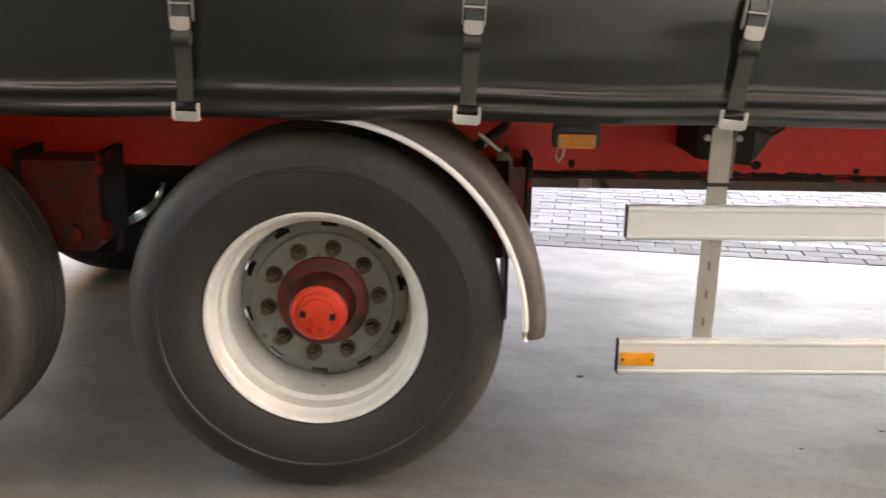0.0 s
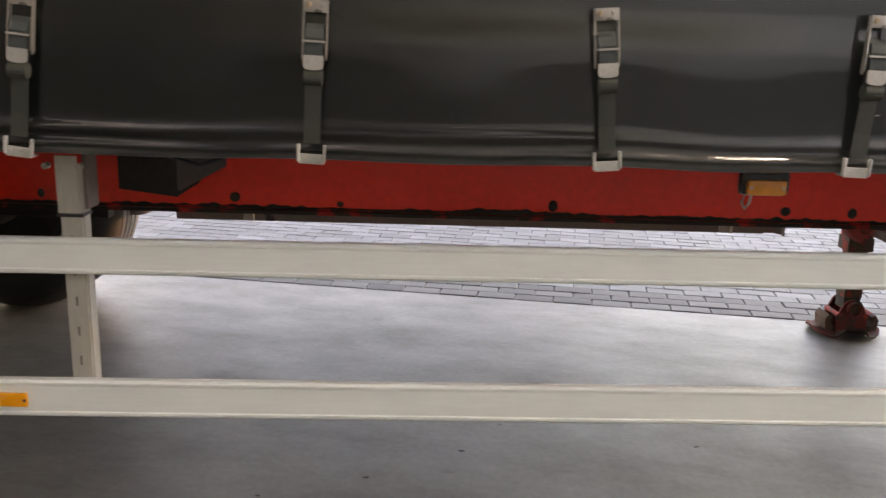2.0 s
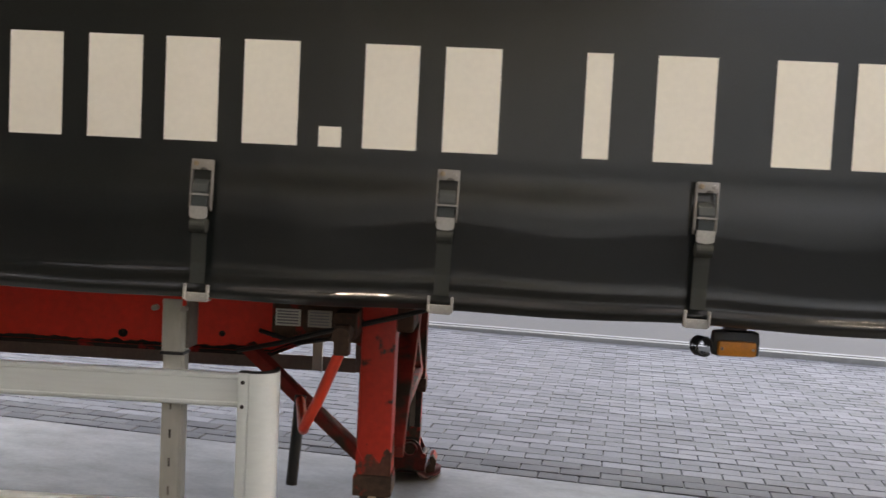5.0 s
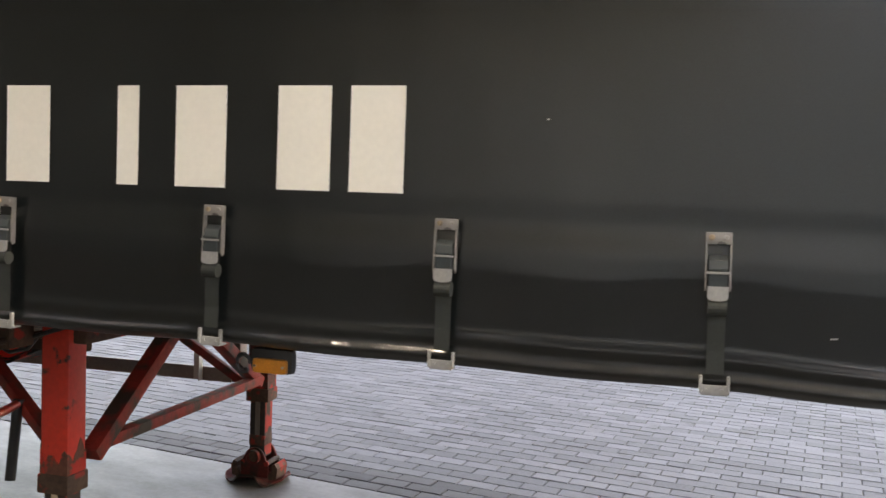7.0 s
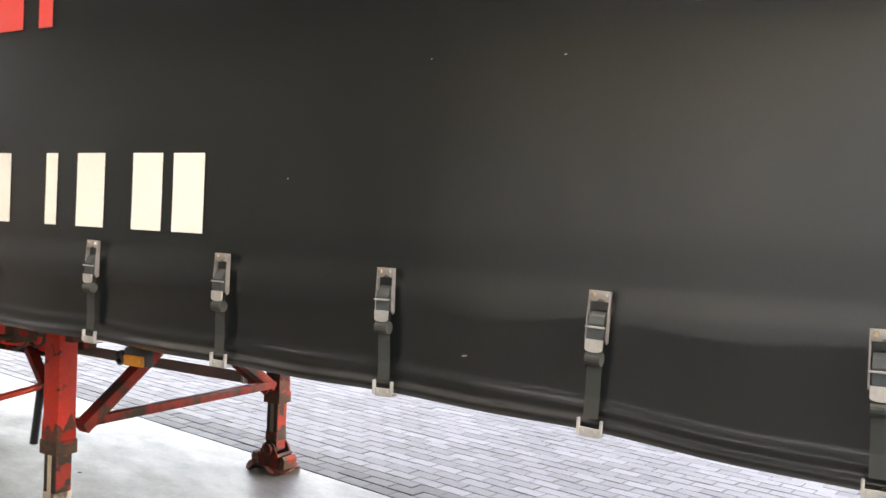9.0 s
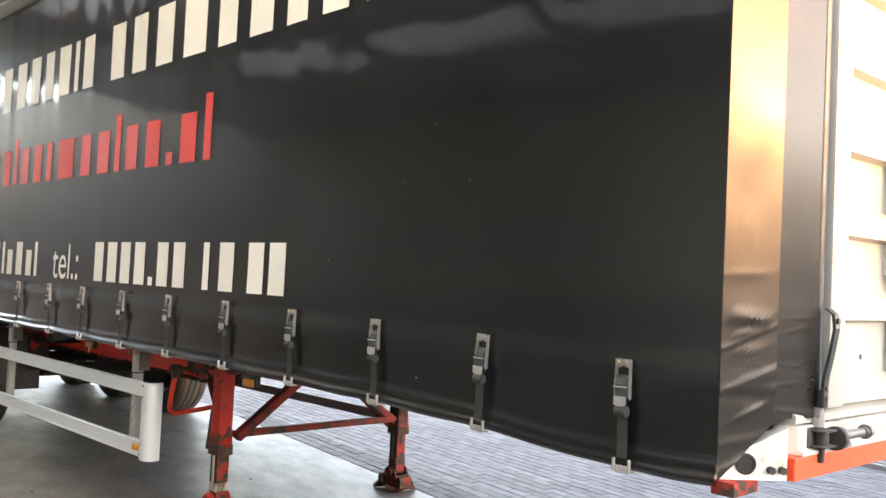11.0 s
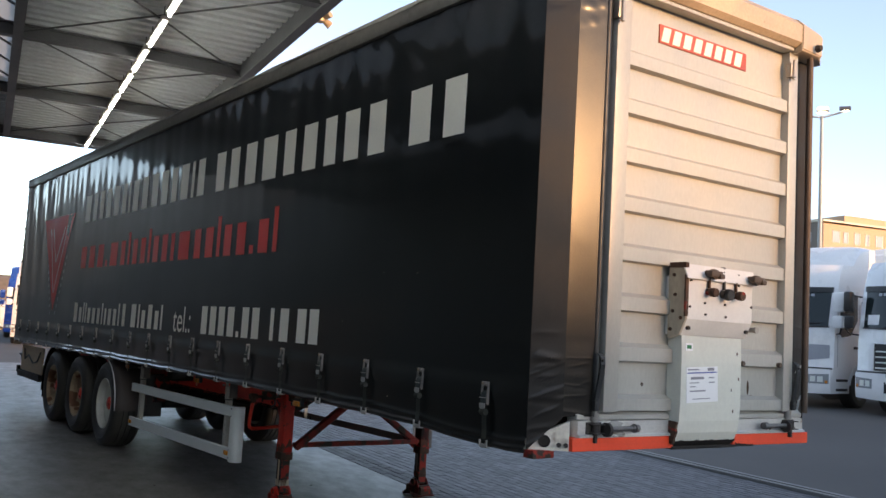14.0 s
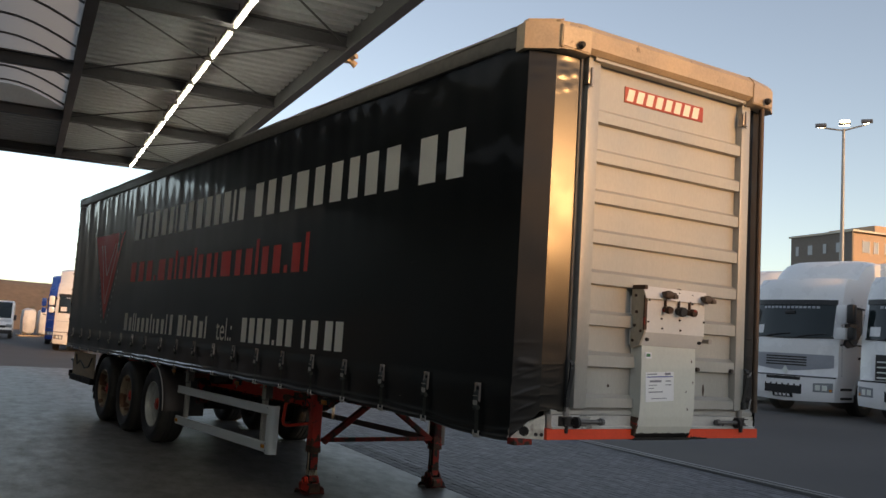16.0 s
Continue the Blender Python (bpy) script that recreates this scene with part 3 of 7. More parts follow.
def i_beam(bm, along, a0, a1, c, z0, z1, w=0.18):
    h, t = w / 2, 0.008
    pr = [(c - h, z0), (c + h, z0), (c + h, z0 + 0.02), (c + t, z0 + 0.02), (c + t, z1 - 0.02), (c + h, z1 - 0.02), (c + h, z1), (c - h, z1), (c - h, z1 - 0.02), (c - t, z1 - 0.02), (c - t, z0 + 0.02), (c - h, z0 + 0.02)]
    prism(bm, pr, "y" if along == "v" else "x", a0, a1)


BEAMS_U = [-8.6, -4.55, -0.95, 2.65, 6.25, 9.7]
for u in BEAMS_U:
    bm = B()
    i_beam(bm, "v", -11.0, 1.7, u, 5.36, 5.545, 0.15)
    part("cross_beam", bm, M["beam"], canopy, smooth=False)
for v in (-1.35, -3.45, -5.75, -7.83):
    bm = B()
    i_beam(bm, "u", U0, U1, v, 5.345, 5.555, 0.13)
    part("long_beam", bm, M["beam"], canopy, smooth=False)
bm = B()
box(bm, U0, U1, 1.70, 1.84, 5.33, 5.92, 0.01)
part("edge_beam", bm, M["beam"], canopy, "dark fascia beam", smooth=False)
bm = B()
box(bm, U0 - 0.1, U0, -11.0, 1.84, 5.33, 5.92, 0.01)
part("end_beam", bm, M["beam"], canopy, smooth=False)
for u0, u1 in zip(BEAMS_U, BEAMS_U[1:]):
    for a_, b_ in (((u0, -1.3), (u1, 1.65)), ((u1, -1.3), (u0, 1.65))):
        bm = B()
        cyl(bm, (*a_, 5.45), (*b_, 5.45), 0.014, seg=6)
        part("brace_rod", bm, M["beam"], canopy)
# small camera-like lamp bracket on the edge beam
bm = B()
box(bm, 2.1, 2.22, 1.85, 1.93, 5.36, 5.44, 0.01)
cyl(bm, (2.16, 1.92, 5.4), (2.16, 2.02, 5.34), 0.035, 0.05, 12)
cyl(bm, (2.22, 1.93, 5.41), (2.3, 1.97, 5.43), 0.03, 0.04, 12)
part("edge_lamp", bm, M["cap"], canopy, "small beige lamp on the edge beam")

# a plain hall that the canopy leans on, unseen behind the walk: panel tones step from pale at the open end to dark at
# the rear, to shape the curtain's reflections
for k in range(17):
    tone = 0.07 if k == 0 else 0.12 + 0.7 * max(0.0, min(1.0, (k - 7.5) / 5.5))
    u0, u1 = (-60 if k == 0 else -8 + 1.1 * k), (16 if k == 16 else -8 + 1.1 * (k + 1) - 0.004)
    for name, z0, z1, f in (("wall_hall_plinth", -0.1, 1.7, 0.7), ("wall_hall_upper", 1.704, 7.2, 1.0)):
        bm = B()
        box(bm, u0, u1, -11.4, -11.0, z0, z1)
        solid(name, bm, mat("toned_wall_panel", (tone * f, tone * f * 1.01, tone * f), 0.6, var=0.1, big=0.5, fine=20, bump=0.05), "plain unseen wall behind the canopy, toned for its reflection", "wall", "structure", at=YARD)

# unseen wing, added so that the low sun misses the hall wall
bm = B()
box(bm, 16.0, 16.4, -11.4, -3.6, -0.1, 7.2)
solid("wall_hall_wing", bm, M["plaster"], "plain dark unseen wing added to keep sun off the hall", "wall", "structure", at=YARD)

# a plain unseen wall beyond the walk's end, added to cut off the sun's low rays
bm = B()
box(bm, 42, 43, -70, 70, -0.2, 7.6)
solid("wall_far", bm, M["plaster_grey"], "plain grey unseen wall added to block the low sun", "wall", "structure")


# ---- fluorescent lamps ----
def tube_lamp(u, v):
    lamp = thing("tube_lamp", "lit fluorescent batten under the canopy deck", "lamp", group="row of canopy lamps")
    lamp.matrix_basis = YARD @ pose(u, v, 5.3)
    bm = B()
    box(bm, -0.6, 0.6, -0.05, 0.05, 0.035, 0.09, 0.01)
    part("housing", bm, M["alu_old"], lamp, "grey lamp housing")
    bm = B()
    cyl(bm, (-0.57, 0, 0.012), (0.57, 0, 0.012), 0.017, seg=12)
    part("tube", bm, M["tube"], lamp, "glowing warm white tube")
    for s in (-0.45, 0.45):
        bm = B()
        box(bm, s - 0.006, s + 0.006, -0.006, 0.006, 0.09, 0.262)
        part("hanger", bm, M["beam"], lamp)


for i in range(13):
    tube_lamp(-8.0 + i * 1.42, 0.247)


# ---- semi-trailer ----
trailer = thing("semi_trailer", "black curtain-sided three-axle semi-trailer with red chassis on landing legs", "trailer")
XR, XF = -5.39, 8.1                  # rear end and front corner of the curtain
WIDE = 2.55
STRAPS = [-4.87, -4.21, -3.55, -2.89, -2.23, -1.57, -0.91, -0.253, 0.456, 1.128, 1.826, 2.541, 3.147, 3.811, 4.468, 5.14, 5.79, 6.452, 7.096, 7.77]
TOPS = [-4.87, -4.2, -3.56, -2.88, -2.23, -1.56, -0.92, -0.246, 0.471, 1.16, 1.838, 2.518, 3.157, 3.818, 4.474, 5.145, 5.792, 6.447, 7.106, 7.765]


def hem(x):
    """Height of the curtain's lower edge: nearly level, dropping a little towards the front."""
    base = float(np.interp(x, (5.1, 5.76, 6.45, 7.085, 7.757, 8.1), (1.112, 1.1, 1.094, 1.078, 1.044, 1.05)))
    return base - 0.005 * bay(x) + 0.005 * noise.noise(Vector((x * 1.4, 3, 0)))


def bay(x):
    for a_, b_ in zip([XR] + STRAPS, STRAPS + [XF]):
        if a_ <= x <= b_:
            return math.sin(math.pi * (x - a_) / (b_ - a_)) ** 2
    return 0.0


def curtain_y(x, z):
    h = hem(x)
    d = z - h
    n1 = noise.noise(Vector((x * 1.3, z * 2.0, 5)))
    n2 = noise.noise(Vector((x * 0.9, 1.7, 9)))
    w = bay(x)
    y = -0.003 * w * math.exp(-((d - 0.1) / 0.13) ** 2) * (1 + 0.6 * n2)
    # two soft lying rolls just over the hem
    n3, n4 = noise.noise(Vector((x * 1.25, 4.1, 2))), noise.noise(Vector((x * 1.9, 8.3, 6)))
    low = float(np.interp(x, (-2.5, -1.0, 1.4, 2.6, 5.2, 6.2, 7.6), (0.4, 1.0, 1.0, 0.35, 0.3, 0.55, 0.7)))
    y += -0.0165 * math.exp(-((d - 0.07 - 0.014 * n2) / 0.016) ** 2) * (0.9 + 0.9 * n3) * low
    y += -0.0135 * math.exp(-((d - 0.026 - 0.006 * n4) / 0.014) ** 2) * (1.0 + 1.0 * n4) * (1.0 if x > -1 else max(0.4, 1.4 + 0.4 * x))
    if d < 0.02:
        y += 0.016 * ((0.02 - d) / 0.02) ** 2
    y += 0.003 * (1 - w) * math.exp(-((d - 0.2) / 0.12) ** 2)
    # broad lying swell at the buckles, and slack hanging folds from the top rail
    u = z - 1.39 - 0.003 * n2
    f = max(0.0, 1 + u / 0.24) if u < 0 else max(0.0, 1 - u / 0.1)
    y += -0.0085 * f * f * (3 - 2 * f) * (0.9 + 0.1 * n2)
    top = max(0.0, (z - 2.3) / 1.5) * (1.0 if x > 0 else 1.0 - 0.25 * x)
    y += 0.0028 * top * math.sin(x * 2 * math.pi / 0.66 + 2 * n1) + 0.0015 * top * math.sin(x * 21 + z * 1.5 + 3 * n2)
    if x < -1.5:
        y += 0.012 * min(1, (-1.5 - x) / 2) * math.sin(x * 9 + z * 2.2) * max(0, (z - 1.7) / 2)
    # lying creases in the lower part of the sheet
    g = max(0.0, min(1.0, (d - 0.1) / 0.12, (1.75 - z) / 0.3))
    y += 0.002 * g * noise.noise(Vector((x * 0.12, 3.7, z * 8.0 + 0.05 * x)))
    return y + 0.0016 * n1


def sheet(name, fn, xs, zs, label, material, thick=0.004):
    """A hanging sheet with thickness; fn(x, t) gives the place, t runs 0 to 1 from hem to top."""
    bm = B()
    rows = [[bm.verts.new(fn(x, t, 0)) for x in xs] for t in zs]
    for j in range(len(zs) - 1):
        for i in range(len(xs) - 1):
            bm.faces.new((rows[j][i], rows[j][i + 1], rows[j + 1][i + 1], rows[j + 1][i]))
    back = [[bm.verts.new(fn(x, t, thick)) for x in xs] for t in (zs[0], zs[-1])]
    for i in range(len(xs) - 1):
        bm.faces.new((rows[0][i], back[0][i], back[0][i + 1], rows[0][i + 1]))
    return part(name, bm, material, trailer, label)


def side_point(x, t, back):
    h = hem(x)
    z = h + (3.845 - h) * t
    return (x, curtain_y(x, z) + back * 6, z)


xs = list(np.linspace(XR, XF, 480))
ts = list(np.linspace(0, 0.072, 76)) + list(np.linspace(0.0745, 0.16, 44)) + list(np.linspace(0.175, 1, 46))
sheet("side_curtain", side_point, xs, ts, "black PVC side curtain, hem creased and glossy", M["curtain"])
bm = B()
box(bm, XR, XF, WIDE - 0.012, WIDE, 1.09, 3.85)
part("side_curtain", bm, M["curtain"], trailer, "far side black curtain", smooth=False)

# front corners: the curtain folds round in two facets to the front frame
def corner(mirror):
    """The two folded facets and the casting under them; mirror flips it to the far side."""
    def Y(y):
        return WIDE - y if mirror else y
    e0, e1 = ((8.105, 0.0), (8.15, 0.055)) if mirror else ((XF, 0.0), (8.2, 0.174))
    for name, p, q, material, label in (("corner_fold", e0, e1, M["corner_gloss" if mirror else "corner_matte"], "scuffed dull black curtain fold"),
                                        ("corner_fold", e1, (8.2, 0.35) if mirror else (8.25, 0.35), M["under" if mirror else "corner_gloss"], "dull black curtain fold" if mirror else "glossy black curtain fold with creases")):
        bm = B()
        rows = []
        rnd = random.Random(31 if q[0] > 8.22 else 17)
        creases = [(rnd.uniform(1.1, 1.62), rnd.uniform(-0.05, 0.09), rnd.uniform(0.005, 0.011), rnd.uniform(0.002, 0.006) * (0.8 if q[0] < 8.22 else 0.22), rnd.uniform(-0.3, 0.3), rnd.uniform(0.7, 1.3)) for k in range(18 if q[0] < 8.22 else 11)]
        creases += [(rnd.uniform(1.65, 2.1), rnd.uniform(-0.01, 0.03), 0.006, 0.002, 0, rnd.uniform(0.5, 1)) for k in range(3 if q[0] < 8.22 else 0)]
        creases += [(rnd.uniform(3.52, 3.8), rnd.uniform(-0.05, 0.05), 0.007, 0.0028, 0, 1) for k in range(6)]
        for j in range(200):
            t = 0.24 * j / 129 if j < 130 else 0.24 + 0.76 * ((j - 129) / 70) ** 0.8
            second = q[1] > 0.3
            low = 1.075 + (0.19 if second else 0.0)
            row = []
            for i in range(13):
                s = i / 12
                lo = low if second else 1.07 + 0.185 * s
                z = lo + (3.82 - lo) * t
                x, y = p[0] + (q[0] - p[0]) * s, p[1] + (q[1] - p[1]) * s
                wr = 0.0025 * noise.noise(Vector((s * 0.6, z * 14, 2.0 + p[1]))) * (math.exp(-((z - 1.45) / 0.25) ** 2) + 0.5 * math.exp(-((z - 3.72) / 0.09) ** 2))
                wr *= math.sin(math.pi * min(1, max(0, s))) + 0.2
                for zc, tilt, w_, a_, s0, s1 in creases:
                    g = (z - zc - tilt * (s - 0.5)) / w_
                    if abs(g) < 3:
                        wr += a_ * math.exp(-g * g) * max(0.0, math.sin(math.pi * min(1, max(0, (s - s0) / (s1 - s0))))) ** 0.5
                row.append(bm.verts.new((x + wr, Y(y - wr), z)))
            rows.append(row)
        for a_, b_ in zip(rows, rows[1:]):
            for i in range(12):
                f = (a_[i], a_[i + 1], b_[i + 1], b_[i])
                bm.faces.new(f[::-1] if mirror else f)
        part(name, bm, material, trailer, label)
    # dark channel between fold and frame
    bm = B()
    box(bm, 8.12, 8.2, min(Y(0.34), Y(0.43)), max(Y(0.34), Y(0.43)), 1.25, 3.84)
    part("corner_channel", bm, M["under"], trailer, smooth=False)
    bm = B()
    tx, ty = (8.262, 2.34) if mirror else (8.235, 0.375)
    cyl(bm, (tx, ty, 1.28), (tx, ty, 3.8), 0.022, seg=14)
    part("tension_tube", bm, M["nut" if mirror else "plastic"], trailer, "steel curtain tensioning tube" if mirror else "dark curtain tensioning tube")
    # casting with a round lashing hole
    c = B()
    prism(c, [(8.075, -0.002), (8.235, 0.196), (8.19, 0.24), (8.0, 0.05)], "z", 1.075, 1.24)
    for v in c.verts:
        if v.co.x < 8.1 and v.co.z > 1.2:
            v.co.z = 1.115
        v.co.y = Y(v.co.y)
    bmesh.ops.recalc_face_normals(c, faces=c.faces)
    cast = part("corner_casting", c, M["casting"], trailer, "scratched white corner casting", smooth=False)
    n = Vector((0.778, -0.629, 0))
    ctr = Vector((8.149, 0.0895, 1.125)) + n * 0.0015
    bm = B()
    pr = [(0.034, -0.004), (0.034, 0.004), (0.027, 0.005), (0.026, 0.0015), (0.0, 0.0015)]
    lathe(bm, pr, 24)
    bmesh.ops.transform(bm, matrix=Matrix.Translation((ctr.x, Y(ctr.y), ctr.z)) @ Vector((n.x, -n.y if mirror else n.y, 0)).to_track_quat("Y", "Z").to_matrix().to_4x4(), verts=bm.verts)
    part("lashing_ring", bm, M["under"], cast, "dark round lashing hole")
    for k in (0.198, 0.236):
        bm = B()
        p = Vector((8.075, -0.002, 1.108)) + Vector((0.63, 0.78, 0)) * k
        cyl(bm, (p.x - 0.005, Y(p.y + 0.004), p.z), (p.x + 0.014, Y(p.y - 0.011), p.z), 0.013, seg=8)
        part("bolt", bm, M["grit"], cast)
    # tensioner at the foot of the tube: bracket, ratchet drum, sleeve, hand lever
    bm = B()
    y0, y1 = sorted((Y(0.31), Y(0.43)))
    box(bm, 8.24, 8.3, y0 + 0.015, y1 - 0.015, 1.172, 1.178, 0.002)
    box(bm, 8.24, 8.3, y0 + 0.015, y1 - 0.015, 1.222, 1.228, 0.002)
    box(bm, 8.24, 8.252, y0, y1, 1.165, 1.235, 0.003)
    cyl(bm, (8.272, y0 + 0.055, 1.178), (8.272, y0 + 0.055, 1.222), 0.022, seg=14)
    box(bm, 8.25, 8.28, y0 + 0.045, y1 - 0.055, 1.12, 1.172, 0.004)
    ten = part("tensioner", bm, M["grit"], trailer, "greasy dark curtain tensioner bracket")
    bm = B()
    cyl(bm, (8.285, Y(0.43), 1.195), (8.285, Y(0.452), 1.195), 0.04, seg=20)
    part("ratchet_wheel", bm, M["grit"], ten)
    bm = B()
    cyl(bm, (8.285, Y(0.452), 1.2), (8.285, Y(0.64), 1.2), 0.015, seg=14)
    cyl(bm, (8.285, Y(0.64), 1.2), (8.285, Y(0.66), 1.2), 0.019, seg=14)
    cyl(bm, (8.285, Y(0.66), 1.2), (8.285, Y(0.69), 1.2), 0.026, 0.022, seg=14)
    part("spindle", bm, M["spindle"], ten, "dark grey spindle")
    bm = B()
    cyl(bm, (8.25, Y(0.375), 1.235), (8.25, Y(0.375), 1.3), 0.024, seg=14)
    part("sleeve", bm, M["steel"], ten, "bright sleeve")
    bm = B()
    pts = [(8.268, 1.33), (8.276, 1.4), (8.292, 1.48), (8.305, 1.56), (8.3, 1.605), (8.275, 1.625)]
    for (xa, za), (xb, zb) in zip(pts, pts[1:]):
        prism(bm, [(xa, za), (xb, zb), (xb + 0.01, zb), (xa + 0.01, za)], "y", min(Y(0.343), Y(0.378)), max(Y(0.343), Y(0.378)))
    for z in (1.33, 1.36, 1.585):
        x_ = 8.28 if z < 1.5 else 8.312
        cyl(bm, (x_, Y(0.36), z), (x_ + 0.008, Y(0.36), z), 0.01, seg=10)
    box(bm, 8.26, 8.285, min(Y(0.34), Y(0.375)), max(Y(0.34), Y(0.375)), 1.3, 1.36, 0.003)
    part("hand_lever", bm, M["plastic"], ten, "black hand lever")
    # hinge at the top of the frame
    bm = B()
    y0, y1 = sorted((Y(0.41), Y(0.465)))
    box(bm, 8.24, 8.285, y0, y1, 3.6, 3.7, 0.006)
    cyl(bm, (8.29, Y(0.437), 3.58), (8.29, Y(0.437), 3.72), 0.012, seg=10)
    part("top_latch", bm, M["steel"], trailer, "worn steel latch")


corner(False)
corner(True)

# front wall: frame, pressed panel with proud ribs
for y0, y1 in ((0.43, 0.545), (2.1, 2.2)):
    bm = B()
    box(bm, 8.16, 8.262, y0, y1, 1.29, 3.82, 0.008)
    part("front_post", bm, M["silver"], trailer, "grey metal front post")
bm = B()
prof = [(8.205, 1.29), (8.25, 1.298), (8.25, 1.365), (8.205, 1.39)]
RIBS = [1.578 + 0.2945 * i for i in range(7)]
for z in RIBS:
    prof += [(8.205, z), (8.25, z + 0.008), (8.25, z + 0.088), (8.205, z + 0.115)]
prof += [(8.205, 3.82), (8.18, 3.82), (8.18, 1.29)]
prism(bm, prof, "y", 0.545, 2.1)
part("front_panel", bm, M["silver"], trailer, "grey pressed metal front wall with level ribs", smooth=False)
bm = B()
prism(bm, [(8.16, 1.298), (8.2, 1.298), (8.235, 1.272), (8.235, 1.248), (8.222, 1.244), (8.16, 1.244)], "y", 0.25, 2.35)
part("front_sill", bm, M["silver"], trailer, "grey stepped front sill", smooth=False)
bm = B()
prism(bm, [(8.16, 1.242), (8.244, 1.242), (8.244, 1.17), (8.262, 1.162), (8.262, 1.15), (8.16, 1.15)], "y", 0.25, 2.35)
part("kick_rail", bm, M["rail"], trailer, "bright drilled metal rail under the front wall", smooth=False)
for i in range(14):
    bm = B()
    y = 0.56 + i * 0.13
    if 0.98 < y < 1.64:
        continue
    cyl(bm, (8.242, y, 1.215 - 0.035 * (i % 2)), (8.2455, y, 1.215 - 0.035 * (i % 2)), 0.013, seg=10)
    part("rail_hole", bm, M["nut"], trailer)
for y0, y1 in ((0.2, 1.03), (1.59, 2.39)):
    bm = B()
    box(bm, 8.15, 8.258, y0, y1, 1.075, 1.148, 0.004)
    part("front_strip", bm, M["red_strip"], trailer, "bright red painted front strip", smooth=False)
bm = B()
box(bm, 8.08, 8.16, 0.0, 0.16, 1.03, 1.075, 0.006)
part("corner_foot", bm, M["red_dirty"], trailer)

# maker's plate: red with plain pale bars in place of the lettering
bm = B()
box(bm, 8.205, 8.213, 0.84, 1.69, 3.564, 3.684, 0.002)
plate = part("maker_plate", bm, M["plate_red"], trailer, "faded red plate with pale bars")
for i in range(8):
    bm = B()
    y = 0.855 + i * 0.1005
    prism(bm, [(y, 3.578), (y + 0.066, 3.578), (y + 0.088, 3.67), (y + 0.022, 3.67)], "x", 8.213, 8.2155)
    part("bar", bm, M["letters"], plate, smooth=False)

# connection box on the front wall
bm = B()
prism(bm, [(8.2, 1.758), (8.318, 1.758), (8.365, 1.855), (8.365, 2.115), (8.2, 2.115)], "y", 0.985, 1.6)
cbox = part("connection_box", bm, M["white"], trailer, "chipped cream connection box on the front wall", smooth=False)
bm = B()                                                  # sloping lid with a turned-down lip
prism(bm, [(8.2, 2.2), (8.345, 2.19), (8.385, 2.1), (8.381, 2.097), (8.34, 2.182), (8.2, 2.192)], "y", 0.965, 1.63)
part("lid_flange", bm, M["white"], cbox, "cream sloping lid", smooth=False)
bm = B()
prism(bm, [(8.238, 1.735), (8.262, 1.735), (8.322, 1.758), (8.368, 1.855), (8.368, 2.12), (8.33, 2.185), (8.238, 2.193)], "y", 0.968, 0.984)
sp_ = part("side_plate", bm, M["tan_side"], cbox, "rust-streaked tan side plate", smooth=False)
bm = B()
prism(bm, [(8.36, 1.87), (8.372, 1.87), (8.372, 2.12), (8.36, 2.12)], "y", 0.962, 0.987)
part("worn_edge", bm, M["rust"], sp_, "rusty worn edge", smooth=False)
bm = B()
box(bm, 8.236, 8.37, 0.96, 0.99, 2.165, 2.197, 0.004)
part("worn_edge", bm, M["rust"], sp_, "rusty worn edge", smooth=False)
for z, x in ((2.12, 8.28), (2.0, 8.29), (1.9, 8.275), (1.86, 8.335), (1.79, 8.26)):
    bm = B()
    cyl(bm, (x, 0.97, z), (x, 0.961, z), 0.011, seg=8)
    part("screw", bm, M["rust"], sp_)
for y, z, s_, mt in ((1.16, 2.14, 0.03, "nut"), (1.57, 2.135, 0.03, "nut"), (1.165, 2.03, 0.026, "rust"), (1.305, 2.025, 0.034, "plastic"), (1.42, 2.025, 0.027, "rust")):
    bm = B()
    up = z > 2.1
    cyl(bm, (8.36, y, z), (8.415, y, z - 0.004), s_ * 0.8, s_ * 0.8, 14)
    cyl(bm, (8.395, y, z - 0.002), (8.405, y, z - 0.003), s_ * 1.05, s_ * 1.05, 14)
    cyl(bm, (8.413, y, z - 0.004), (8.432, y, z - 0.006), s_ * 1.1, s_ * 1.0, 14)
    if up:
        box(bm, 8.4, 8.44, y - 0.05, y + 0.055, z - 0.022, z + 0.016, 0.008)
        box(bm, 8.41, 8.45, y + 0.02, y + 0.06, z - 0.03, z + 0.0, 0.006)
    else:
        box(bm, 8.37, 8.385, y - 0.007, y + 0.007, z + s_ * 0.8, z + 0.08, 0.002)
    part("coupling", bm, M[mt], cbox, "greasy air coupling" if up else "grey cable socket")
for y, z in ((1.01, 2.09), (1.005, 1.93), (1.59, 1.96), (1.14, 1.96), (1.33, 1.96), (1.15, 1.89), (1.34, 1.885), (1.2, 2.16), (1.33, 2.16), (1.47, 2.155), (1.35, 2.19), (1.46, 2.09)):
    bm = B()
    x = 8.365 if z < 2.1 else 8.375 - (z - 2.1) * 0.4
    cyl(bm, (x - 0.02, y, z), (x + 0.008, y, z), 0.0075, seg=8)
    part("screw", bm, M["grit"], cbox)
for y in (1.02, 1.57):
    bm = B()
    cyl(bm, (8.32, y, 1.81), (8.356, y, 1.8), 0.013, seg=8)
    part("screw", bm, M["grit"], cbox)
# apron under the box, curving in at its foot
bm = B()
prism(bm, [(8.21, 1.757), (8.312, 1.757), (8.318, 1.6), (8.318, 1.34), (8.312, 1.24), (8.3, 1.17), (8.275, 1.115), (8.25, 1.095), (8.21, 1.09)], "y", 1.008, 1.572)
